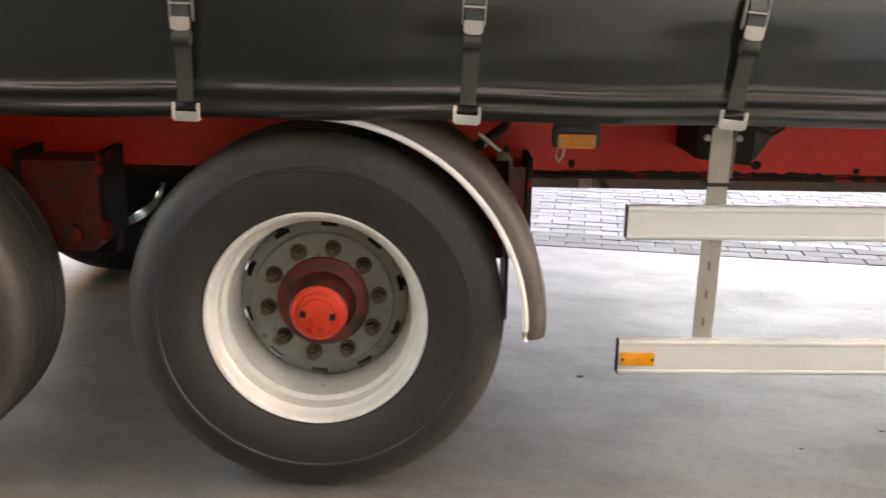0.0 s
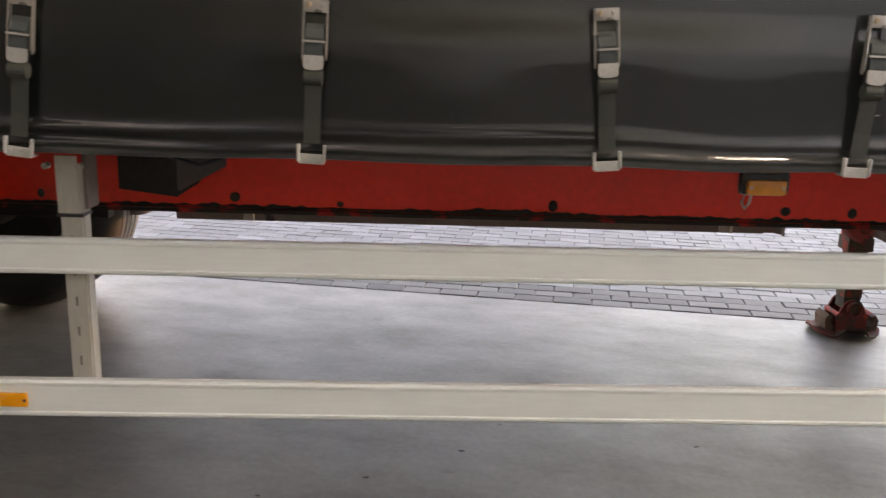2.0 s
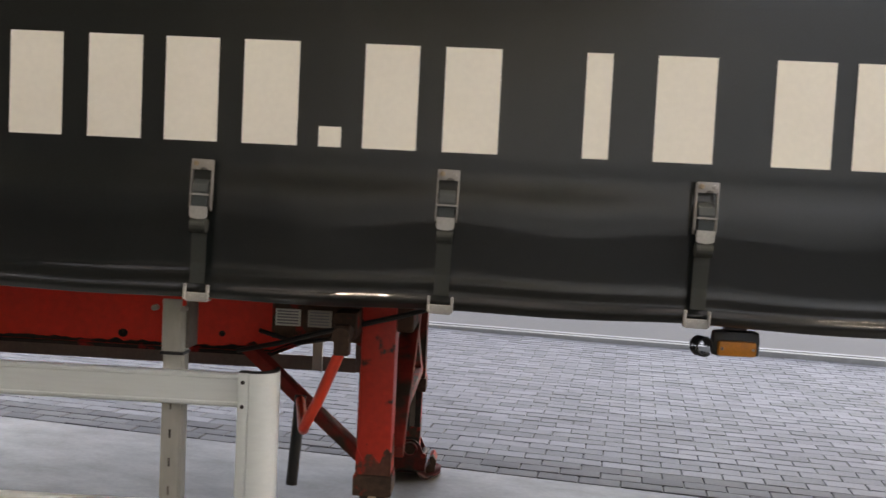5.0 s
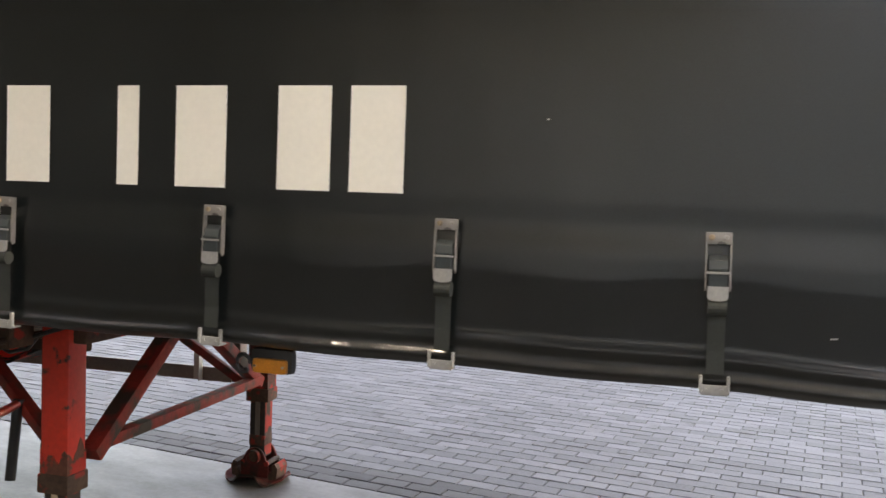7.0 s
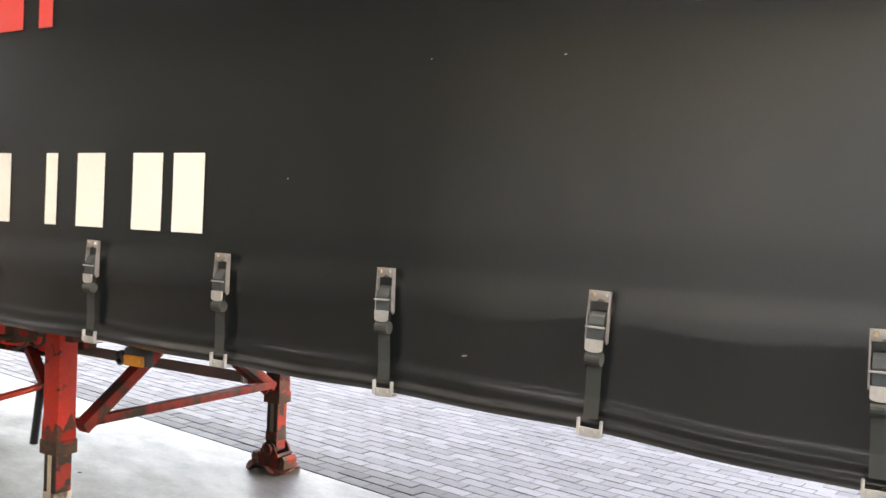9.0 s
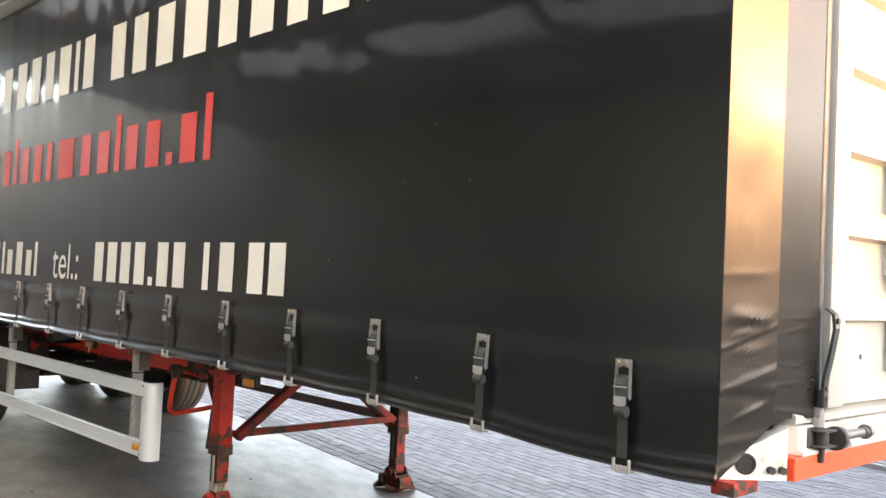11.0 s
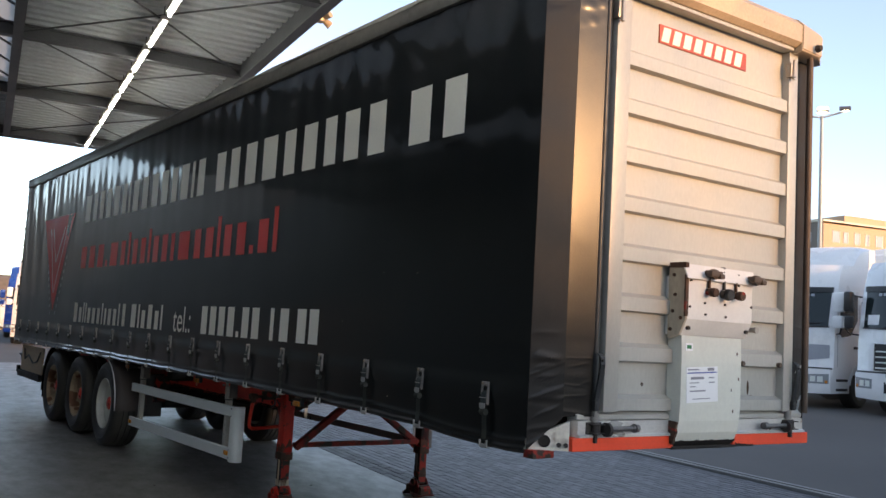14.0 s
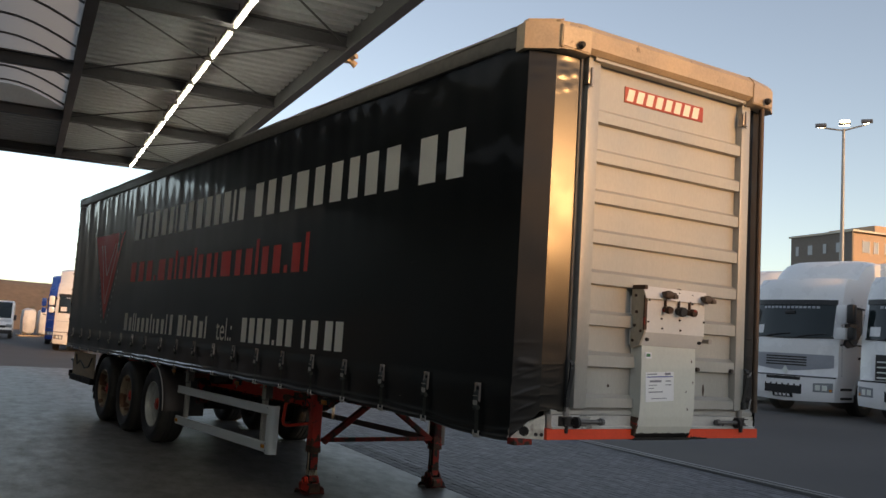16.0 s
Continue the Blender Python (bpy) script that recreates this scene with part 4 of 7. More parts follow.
apron = part("apron", bm, M["apron"], trailer, "greenish-grey painted metal apron below the connection box", smooth=False)
bm = B()                                                  # ragged smear of grease, one strip
rows = []
for k in range(60):
    y = 1.006 + k * 0.0097
    h = max(0.004, 0.006 + 0.012 * noise.noise(Vector((k * 0.21, 2.0, 0))) + 0.008 * noise.noise(Vector((k * 0.8, 5.0, 0))))
    rows.append([bm.verts.new((x, y, z)) for x, z in ((8.2795 + h * 0.3, 1.114 + h), (8.277, 1.11), (8.27, 1.104), (8.25, 1.088), (8.24, 1.07))])
for a_, b_ in zip(rows, rows[1:]):
    for i in range(4):
        bm.faces.new((a_[i], b_[i], b_[i + 1], a_[i + 1]))
bmesh.ops.recalc_face_normals(bm, faces=bm.faces)
part("grease", bm, M["under"], apron, "black grease along the lower lip")
bm = B()
box(bm, 8.2, 8.265, 1.01, 1.61, 1.066, 1.084, 0.006)
part("rubber_lip", bm, M["under"], apron, "black rubber lip")
bm = B()
prism(bm, [(8.24, 1.1), (8.285, 1.105), (8.292, 1.14), (8.306, 1.175), (8.298, 1.2), (8.31, 1.235), (8.25, 1.24)], "y", 0.99, 1.0075)
part("torn_edge", bm, M["rust"], apron, "rusty torn edge", smooth=False)
bm = B()                                                  # smear of grease along the foot of the red strip
rows = []
for k in range(24):
    y = 1.61 + k * 0.008
    q = 0.012 * max(0.15, 1 - k / 22) * (1 + 0.8 * noise.noise(Vector((k * 0.5, 1.0, 0))))
    rows.append([bm.verts.new((8.262, y, z)) for z in (1.07, 1.078 + q)] + [bm.verts.new((8.258, y, 1.08 + q)), bm.verts.new((8.256, y, 1.07))])
for a_, b_ in zip(rows, rows[1:]):
    for i in range(3):
        bm.faces.new((a_[i], b_[i], b_[i + 1], a_[i + 1]))
bmesh.ops.recalc_face_normals(bm, faces=bm.faces)
part("grease", bm, M["under"], apron, "black grease on the strip")
bm = B()                                                  # taped sheet, a little tilted
SHEET = Matrix.Translation((0, 1.2, 1.46)) @ Matrix.Rotation(radians(2.5), 4, "X") @ Matrix.Translation((0, -1.2, -1.46))
box(bm, 8.3185, 8.3205, 1.055, 1.345, 1.355, 1.57, m=SHEET)
sheet_ = part("paper_sheet", bm, M["paper"], apron, "white paper sheet", smooth=False)
for y0, y1, z, h, mt in ((1.065, 1.335, 1.535, 0.007, "blue_ink"), (1.07, 1.17, 1.555, 0.008, "ink"), (1.25, 1.31, 1.555, 0.018, "ink"), (1.095, 1.215, 1.503, 0.015, "ink"), (1.26, 1.31, 1.503, 0.008, "ink"),
                        (1.085, 1.17, 1.475, 0.005, "ink"), (1.26, 1.315, 1.475, 0.007, "ink"), (1.085, 1.14, 1.452, 0.005, "ink"), (1.085, 1.23, 1.425, 0.008, "ink"), (1.11, 1.27, 1.377, 0.005, "ink")):
    bm = B()
    box(bm, 8.3205, 8.3215, y0, y1, z - h / 2, z + h / 2, m=SHEET)
    part("bar", bm, M[mt], sheet_, smooth=False)
bm = B()
box(bm, 8.314, 8.319, 1.04, 1.105, 1.665, 1.71)
st = part("sticker", bm, M["paper"], apron, "small white sticker", smooth=False)
bm = B()
box(bm, 8.319, 8.32, 1.053, 1.092, 1.677, 1.699)
part("bar", bm, M["green_ink"], st, smooth=False)
for y, z in ((1.53, 1.66), (1.48, 1.43), (1.5, 1.3), (1.55, 1.5)):        # chips in the paint
    bm = B()
    bmesh.ops.create_icosphere(bm, subdivisions=2, radius=1)
    for v in bm.verts:
        v.co = Vector((8.3175 + v.co.x * 0.0015, y + v.co.y * 0.006 * (1 + 0.4 * noise.noise(v.co * 3)), z + v.co.z * 0.012 * (1 + 0.5 * noise.noise(v.co * 2))))
    part("chip", bm, M["rust"], apron, "dark chip in the paint")
bm = B()
cyl(bm, (8.2, 1.75, 1.82), (8.29, 1.75, 1.82), 0.016, seg=14)
cyl(bm, (8.285, 1.75, 1.82), (8.3, 1.75, 1.82), 0.021, seg=14)
part("stub_pin", bm, M["steel"], trailer, "short steel pin")

# pale loose hose at the far corner
bm = B()
pipe(bm, [(8.2, 2.33, 1.55), (8.215, 2.37, 1.6), (8.225, 2.4, 1.58), (8.225, 2.42, 1.5), (8.215, 2.4, 1.42), (8.2, 2.37, 1.36), (8.195, 2.36, 1.28)], 0.006, 8)
part("pale_hose", bm, M["fender_edge"], trailer, "thin pale hanging hose")

# small stop bolts and rust runs on the front wall
for y, z in ((1.66, 1.6), (2.05, 1.6)):
    bm = B()
    cyl(bm, (8.24, y, z), (8.275, y, z), 0.016, seg=8)
    part("stop_bolt", bm, M["nut"], trailer)
for y, z, w, h in ((1.8, 1.44, 0.012, 0.05), (1.83, 1.375, 0.05, 0.018), (1.82, 1.3, 0.05, 0.016), (0.8, 1.45, 0.012, 0.012), (0.59, 1.4, 0.006, 0.1)):
    bm = B()
    x = 8.2525 if 1.31 < z < 1.37 else 8.2065
    r = bmesh.ops.create_icosphere(bm, subdivisions=2, radius=1)
    for v in r["verts"]:
        v.co = Vector((x - 0.002 + v.co.x * 0.003, y + v.co.y * w * (1 + 0.3 * noise.noise(v.co * 3)), z + v.co.z * h * (1 + 0.4 * noise.noise(v.co * 4))))
    part("rust_patch", bm, M["rust"], trailer, "dark rusty chip in the paint")

# roof end cap with corner pieces
bm = B()
prism(bm, [(8.1, 3.81), (8.3, 3.81), (8.338, 3.84), (8.343, 3.96), (8.29, 4.015), (8.1, 4.03)], "y", 0.36, 2.13)
part("roof_cap", bm, M["cap"], trailer, "weathered cream roof end cap", smooth=False)
bm = B()
box(bm, 8.16, 8.29, 0.47, 2.11, 3.785, 3.82, 0.004)
part("top_rail", bm, M["silver"], trailer, smooth=False)
for mirror in (False, True):
    def Y(y):
        return WIDE - y if mirror else y
    far = 0.15 if mirror else 0.0
    bm = B()
    if mirror:
        prism(bm, [(7.99, 2.56), (8.2, 2.56), (8.27, 2.44), (8.1, 2.3), (7.99, 2.35)], "z", 3.8, 4.025)
    else:
        prism(bm, [(7.99, -0.035), (8.1, -0.05), (8.292, 0.155), (8.3, 0.19), (8.1, 0.25), (7.99, 0.2)], "z", 3.795, 4.025)
    bmesh.ops.bevel(bm, geom=[e for e in bm.edges if all(v.co.z > 3.9 for v in e.verts)], offset=0.035, segments=2, affect="EDGES")
    cc = part("cap_corner", bm, M["cap"], trailer, "cream plastic roof corner")
    bm = B()
    y0, y1 = (2.12, 2.43) if mirror else (0.13, 0.37)
    prism(bm, [(8.1, 3.79), (8.3, 3.772), (8.346, 3.79), (8.351, 3.962), (8.296, 4.021), (8.1, 4.036)], "y", y0, y1)
    for v in bm.verts:
        if v.co.x > 8.28 and (v.co.y > 2.42 if mirror else v.co.y < 0.14):
            v.co.x -= 0.05
            v.co.z += 0.02 if v.co.z < 3.9 else -0.008
    bmesh.ops.bevel(bm, geom=list(bm.edges), offset=0.007, segments=2, affect="EDGES")
    cp = part("cap_cheek", bm, M["cap"], trailer, "cream corner cheek with a dark knob")
    bm = B()
    yk = 2.3 if mirror else 0.27
    cyl(bm, (8.338, yk, 3.835), (8.37, yk, 3.835), 0.03, 0.02, 7)
    part("knob", bm, M["grit"], cp, "dark knob")
    bm = B()
    box(bm, 7.9, 8.0, min(Y(-0.03), Y(0.1)), max(Y(-0.03), Y(0.1)), 3.83, 3.965, 0.02)
    part("cap_end", bm, M["roof_rail"], cc)

# the front wall stands a little askew: its far side lies further forward
for ob in trailer.children_recursive:
    if ob.data and ob.name.split(".")[0] not in ("side_curtain", "load_floor", "cross_member"):
        for v in ob.data.vertices:
            if v.co.x > 8.11:
                v.co.x += 0.05 * max(0.0, v.co.y - 0.4)

# roof sheet and side rails
bm = B()
xs_r = np.linspace(XR, 8.1, 90)
rows = []
for x in xs_r:
    row = []
    for j in range(13):
        s = j / 12
        sag = 0.012 * noise.noise(Vector((x * 2.5, s * 6, 1))) + 0.008 * math.sin(x * 5.2)
        row.append(bm.verts.new((x, -0.01 + (WIDE + 0.02) * s, 3.99 + 0.045 * math.sin(math.pi * min(1, max(0, s))) ** 0.3 + sag * (0.5 + 0.5 * math.sin(math.pi * s)))))
    rows.append(row)
for a_, b_ in zip(rows, rows[1:]):
    for i in range(12):
        bm.faces.new((a_[i], b_[i], b_[i + 1], a_[i + 1]))
part("roof_sheet", bm, M["roof"], trailer, "greyish white sagging roof sheet")
for y0, y1 in ((-0.03, 0.06), (WIDE - 0.06, WIDE + 0.03)):
    bm = B()
    box(bm, XR - 0.02, 7.99, y0, y1, 3.845, 3.965, 0.02)
    box(bm, XR - 0.02, 7.99, y0 + 0.01, y1 - 0.01, 3.965, 3.99, 0.008)
    part("side_rail", bm, M["roof_rail"], trailer, "grey-brown roof side rail")

# worn edge of the roof sheet, lapped unevenly over the near rail
bm = B()
rows = []
for x in np.linspace(XR, 7.96, 260):
    n1, n2 = noise.noise(Vector((x * 2.1, 0.3, 7))), noise.noise(Vector((x * 6.5, 1.3, 2)))
    lap = 0.022 + 0.014 * n1 + 0.008 * n2
    rows.append([bm.verts.new((x, y, z)) for y, z in ((0.09, 4.0 + 0.012 * n1), (0.01, 4.003 + 0.014 * n1 + 0.006 * n2), (-0.03, 3.99 + 0.008 * n1), (-0.0345, 3.985 - lap))])
for a_, b_ in zip(rows, rows[1:]):
    for i in range(3):
        bm.faces.new((a_[i], b_[i], b_[i + 1], a_[i + 1]))
part("roof_lap", bm, M["roof"], trailer, "worn pale edge of the roof sheet")

# rear: posts and doors
bm = B()
box(bm, XR - 0.1, XR - 0.04, 0.02, WIDE - 0.02, 1.1, 3.97, 0.01)
part("rear_door", bm, M["silver"], trailer, "grey rear doors", smooth=False)
for y0 in (0.0, WIDE - 0.12):
    bm = B()
    box(bm, XR - 0.06, XR + 0.02, y0, y0 + 0.12, 1.05, 3.97, 0.012)
    part("rear_post", bm, M["wood"], trailer, "weathered rear corner post")
for z in np.linspace(1.35, 3.7, 9):
    bm = B()
    cyl(bm, (XR - 0.02, -0.012, z), (XR - 0.02, 0.02, z), 0.02, seg=8)
    part("post_fitting", bm, M["under"], trailer)

# load floor
bm = B()
box(bm, XR, 8.1, 0.05, WIDE - 0.05, 1.16, 1.25)
part("load_floor", bm, M["under"], trailer, smooth=False)
for i in range(26):
    x = -5.2 + i * 0.51
    bm = B()
    box(bm, x, x + 0.07, 0.16, WIDE - 0.16, 1.12, 1.16)
    part("cross_member", bm, M["red"] if i % 3 else M["under"], trailer, smooth=False)


# ---- print on the curtain, as plain bars ----
ADVANCE = dict(a=0.278, b=0.333, c=0.389, d=0.556, e=0.611, f=0.667, g=0.722, h=0.778, i=0.833, j=0.889)


def print_bar(x0, x1, z0, z1, material, label):
    """One upright bar lying on the curtain."""
    bm = B()
    nx, nz = 3, 8
    vv = []
    for k in range(nz + 1):
        z = z0 + (z1 - z0) * k / nz
        row = []
        for i in range(nx + 1):
            x = x0 + (x1 - x0) * i / nx
            row.append(bm.verts.new((x, curtain_y(x, z) - 0.0035, z)))
        vv.append(row)
    for r0, r1 in zip(vv, vv[1:]):
        for i in range(nx):
            bm.faces.new((r0[i], r0[i + 1], r1[i + 1], r1[i]))
    part("print_bar", bm, material, trailer, label)


def print_line(x0, x1, widths, heights, z0, z1, material, label, fill=0.74):
    """Bars set like the letters of a line: a width class and a height class (n full, x middle, d dot) for each."""
    adv = [ADVANCE[c] for c in widths]
    em = (x1 - x0) / (sum(adv) - 0.12)
    x = x0 - 0.06 * em
    for w, hc in zip(adv, heights):
        ink = (w - 0.12) * em * (1.0 if w < 0.3 else fill)
        c = x + w * em / 2
        top = {"n": z1, "x": z0 + (z1 - z0) * 0.76, "d": z0 + (z1 - z0) * 0.2}[hc]
        print_bar(c - ink / 2, c + ink / 2, z0, top, material, label)
        x += w * em


CREAM, REDBAR = "cream printed bar on the curtain", "red printed bar on the curtain"
for x0, x1, widths in ((-1.47, 3.08, "ifeggeagggfegaf"), (3.32, 6.5, "ffgifgefg"), (6.72, 7.43, "gf")):
    print_line(x0, x1, widths, "n" * len(widths), 2.96, 3.35, M["letters"], CREAM)
print_line(-1.48, 4.83, "hhhajdbddaddcjdeadeaea", "xxxdxxnxxnxxxxxxnxxdxn", 2.3, 2.7, M["red_print"], REDBAR)
print_line(-1.58, 0.6, "gdaadedbcddb", "nxnnxxxnxxxn", 1.536, 1.812, M["letters"], CREAM)
print_line(0.68, 0.84, "d", "n", 1.536, 1.812, M["letters"], CREAM)
print_line(1.02, 2.14, "gadeda", "nnxnxn", 1.536, 1.812, M["letters"], CREAM)
for x0, x1 in ((3.248, 3.441), (3.465, 3.66), (3.677, 3.868), (3.889, 4.086), (4.215, 4.405), (4.428, 4.622), (4.81, 4.9), (4.981, 5.184), (5.287, 5.487), (5.493, 5.69)):
    k = 0.12 * (x1 - x0)
    print_bar(x0 + k, x1 - k, 1.536, 1.812, M["letters"], CREAM)
print_bar(4.12, 4.181, 1.536, 1.59, M["letters"], CREAM)


def decal(name, pts, material, label, lift, steps=14):
    """A flat print of a quadrilateral (left-low, right-low, right-top, left-top) laid on the curtain."""
    bm = B()
    a_, b_, c_, d_ = [Vector(p) for p in pts]
    vv = []
    for j in range(steps + 1):
        l_, r_ = a_.lerp(d_, j / steps), b_.lerp(c_, j / steps)
        vv.append([])
        for i in range(5):
            p = l_.lerp(r_, i / 4)
            vv[-1].append(bm.verts.new((p.x, curtain_y(p.x, p.y) - lift, p.y)))
    for r0, r1 in zip(vv, vv[1:]):
        for i in range(4):
            bm.faces.new((r0[i], r0[i + 1], r1[i + 1], r1[i]))
    return part(name, bm, material, trailer, label)


decal("logo_triangle", [(-2.86, 1.68), (-2.84, 1.68), (-2.0, 3.15), (-3.85, 3.15)], M["red_print"], "red triangle printed on the curtain", 0.004, 24)
for s in (-1, 1):
    for o in (0.0, 0.16):
        x0 = -2.9 + s * 0.01
        decal("logo_line", [(x0, 1.95 + o * 3), (x0 + 0.03, 1.95 + o * 3), (x0 + s * (0.52 - o) + 0.03, 2.98), (x0 + s * (0.52 - o), 2.98)], M["letters"], "thin pale line in the triangle", 0.0065)
for i in range(9):
    t = i / 8
    for s in (-1, 1):
        x = -2.86 + s * (0.16 + 0.42 * t)
        z = 1.62 + 0.85 * t
        decal("logo_mark", [(x, z), (x + 0.05, z), (x + 0.05, z + 0.05), (x, z + 0.05)], M["ink"], "small grey mark beside the triangle", 0.004, 2)

# the one plain word of the print line
fc = bpy.data.curves.new("print_word", "FONT")
fc.body, fc.size = "tel.:", 0.385
fo = bpy.data.objects.new("print_word", fc)
scene.collection.objects.link(fo)
bpy.context.view_layer.update()
word = bpy.data.meshes.new_from_object(fo)
bpy.data.objects.remove(fo)
lo, hi = min(v.co.x for v in word.vertices), max(v.co.x for v in word.vertices)
for v in word.vertices:
    x, z = 2.48 + (v.co.x - lo) / (hi - lo) * 0.5, 1.536 + v.co.y
    v.co = Vector((x, curtain_y(x, z) - 0.0045, z))
word.materials.append(M["letters"])
part("print_word", word, None, trailer, "cream printed word on the curtain")

# small pale scuffs and a dark drip on the curtain
for x, z, w, h in ((6.03, 1.727, 0.007, 0.005), (6.7, 1.234, 0.016, 0.006), (6.745, 2.32, 0.006, 0.006), (6.55, 2.08, 0.005, 0.005), (3.19, 1.256, 0.008, 0.004), (6.965, 2.07, 0.006, 0.004)):
    decal("scuff", [(x, z), (x + w, z + h * 0.4), (x + w, z + h), (x, z + h * 0.7)], M["alu_old"], "small pale scuff", 0.003, 2)


# ---- curtain buckles ----
def buckle_meshes():
    bm = B()
    for s in (-1, 1):                                    # cheeks, narrowing towards the lever's end
        prism(bm, [(-0.012, 1.476), (-0.024, 1.474), (-0.03, 1.40), (-0.03, 1.35), (-0.022, 1.34), (-0.012, 1.345)], "x", s * 0.0275 - 0.0016, s * 0.0275 + 0.0016)
    box(bm, -0.0285, 0.0285, -0.026, -0.022, 1.449, 1.477, 0.002)
    cyl(bm, (0.016, -0.025, 1.465), (0.016, -0.031, 1.465), 0.0065, 0.0045, seg=10)
    frame_me = mesh_of("buckle", bm, M["steel"], True)
    bm = B()                                             # lever plate with a rounded lower end
    end = [(0.0235 * math.sin(t), 1.33 - 0.012 * math.cos(t) ** 0.6) for t in np.linspace(-1.5, 1.5, 13)]
    prism(bm, [(-0.0235, 1.352)] + end + [(0.0235, 1.352)], "y", -0.041, -0.036)
    lever_me = mesh_of("lever", bm, M["clip"], False)
    bm = B()
    cyl(bm, (-0.016, -0.025, 1.465), (-0.016, -0.032, 1.465), 0.0075, 0.0055, seg=12)
    rivet_me = mesh_of("rivet", bm, M["rim_rust"], True)
    bm = B()
    box(bm, -0.0265, 0.0265, -0.042, -0.036, 1.381, 1.386, 0.0015)
    bar_me = mesh_of("cross_bar", bm, M["clip"], False)
    bm = B()                                             # webbing drawn over the drum, its tail under the bar
    prism(bm, [(-0.014, 1.424), (-0.03, 1.411), (-0.0385, 1.392), (-0.038, 1.386), (-0.03, 1.384), (-0.012, 1.395)], "x", -0.021, 0.021)
    prism(bm, [(-0.03, 1.382), (-0.0375, 1.38), (-0.039, 1.352), (-0.034, 1.346), (-0.014, 1.352), (-0.014, 1.382)], "x", -0.0205, 0.0205)
    drum_me = mesh_of("strap_drum", bm, M["webbing"], False)
    bm = B()
    pts = [(-0.012, 1.4), (-0.02, 1.33), (-0.022, 1.26), (-0.018, 1.2), (-0.02, 1.145)]
    a_ = [[bm.verts.new((x, y + d, z)) for x in (-0.02, 0.02)] for d in (0, 0.003) for y, z in pts]
    n = len(pts)
    for k in range(n - 1):
        bm.faces.new((a_[k][0], a_[k][1], a_[k + 1][1], a_[k + 1][0]))
        bm.faces.new((a_[n + k][1], a_[n + k][0], a_[n + k + 1][0], a_[n + k + 1][1]))
    cyl(bm, (-0.0212, -0.027, 1.301), (0.0212, -0.027, 1.301), 0.0185, seg=16)
    strap_me = mesh_of("strap", bm, M["strap"], False)
    bm = B()
    box(bm, -0.03, 0.03, -0.022, -0.018, 1.098, 1.12, 0.002)
    box(bm, -0.03, 0.03, -0.022, 0.02, 1.095, 1.1, 0.002)
    for s in (-1, 1):
        box(bm, s * 0.031 - 0.0035, s * 0.031 + 0.0035, -0.026, -0.014, 1.1, 1.142, 0.002)
    for s in (-0.017, 0.017):
        cyl(bm, (s, -0.022, 1.109), (s, -0.0245, 1.109), 0.004, seg=8)
    clip_me = mesh_of("hem_clip", bm, M["clip"], False)
    return frame_me, lever_me, drum_me, strap_me, clip_me, rivet_me, bar_me


F_ME, L_ME, D_ME, S_ME, C_ME, RV_ME, CB_ME = buckle_meshes()
for x, top in zip(STRAPS, TOPS):
    drop = hem(x) - 1.1
    m = pose(x, -0.012, drop + 1.1) @ pose(0, 0, 0, 0, math.degrees(math.atan2(top - x, 0.3)), 0) @ pose(0, 0, -1.1)
    bk = part("buckle", F_ME, None, trailer, "steel over-centre buckle with webbing strap", at=m)
    part("lever", L_ME, None, bk)
    part("rivet", RV_ME, None, bk, "rusty rivet")
    part("cross_bar", CB_ME, None, bk)
    part("strap_drum", D_ME, None, bk)
    part("strap", S_ME, None, bk, "black webbing strap")
    part("hem_clip", C_ME, None, bk, "pale zinc hem clip")


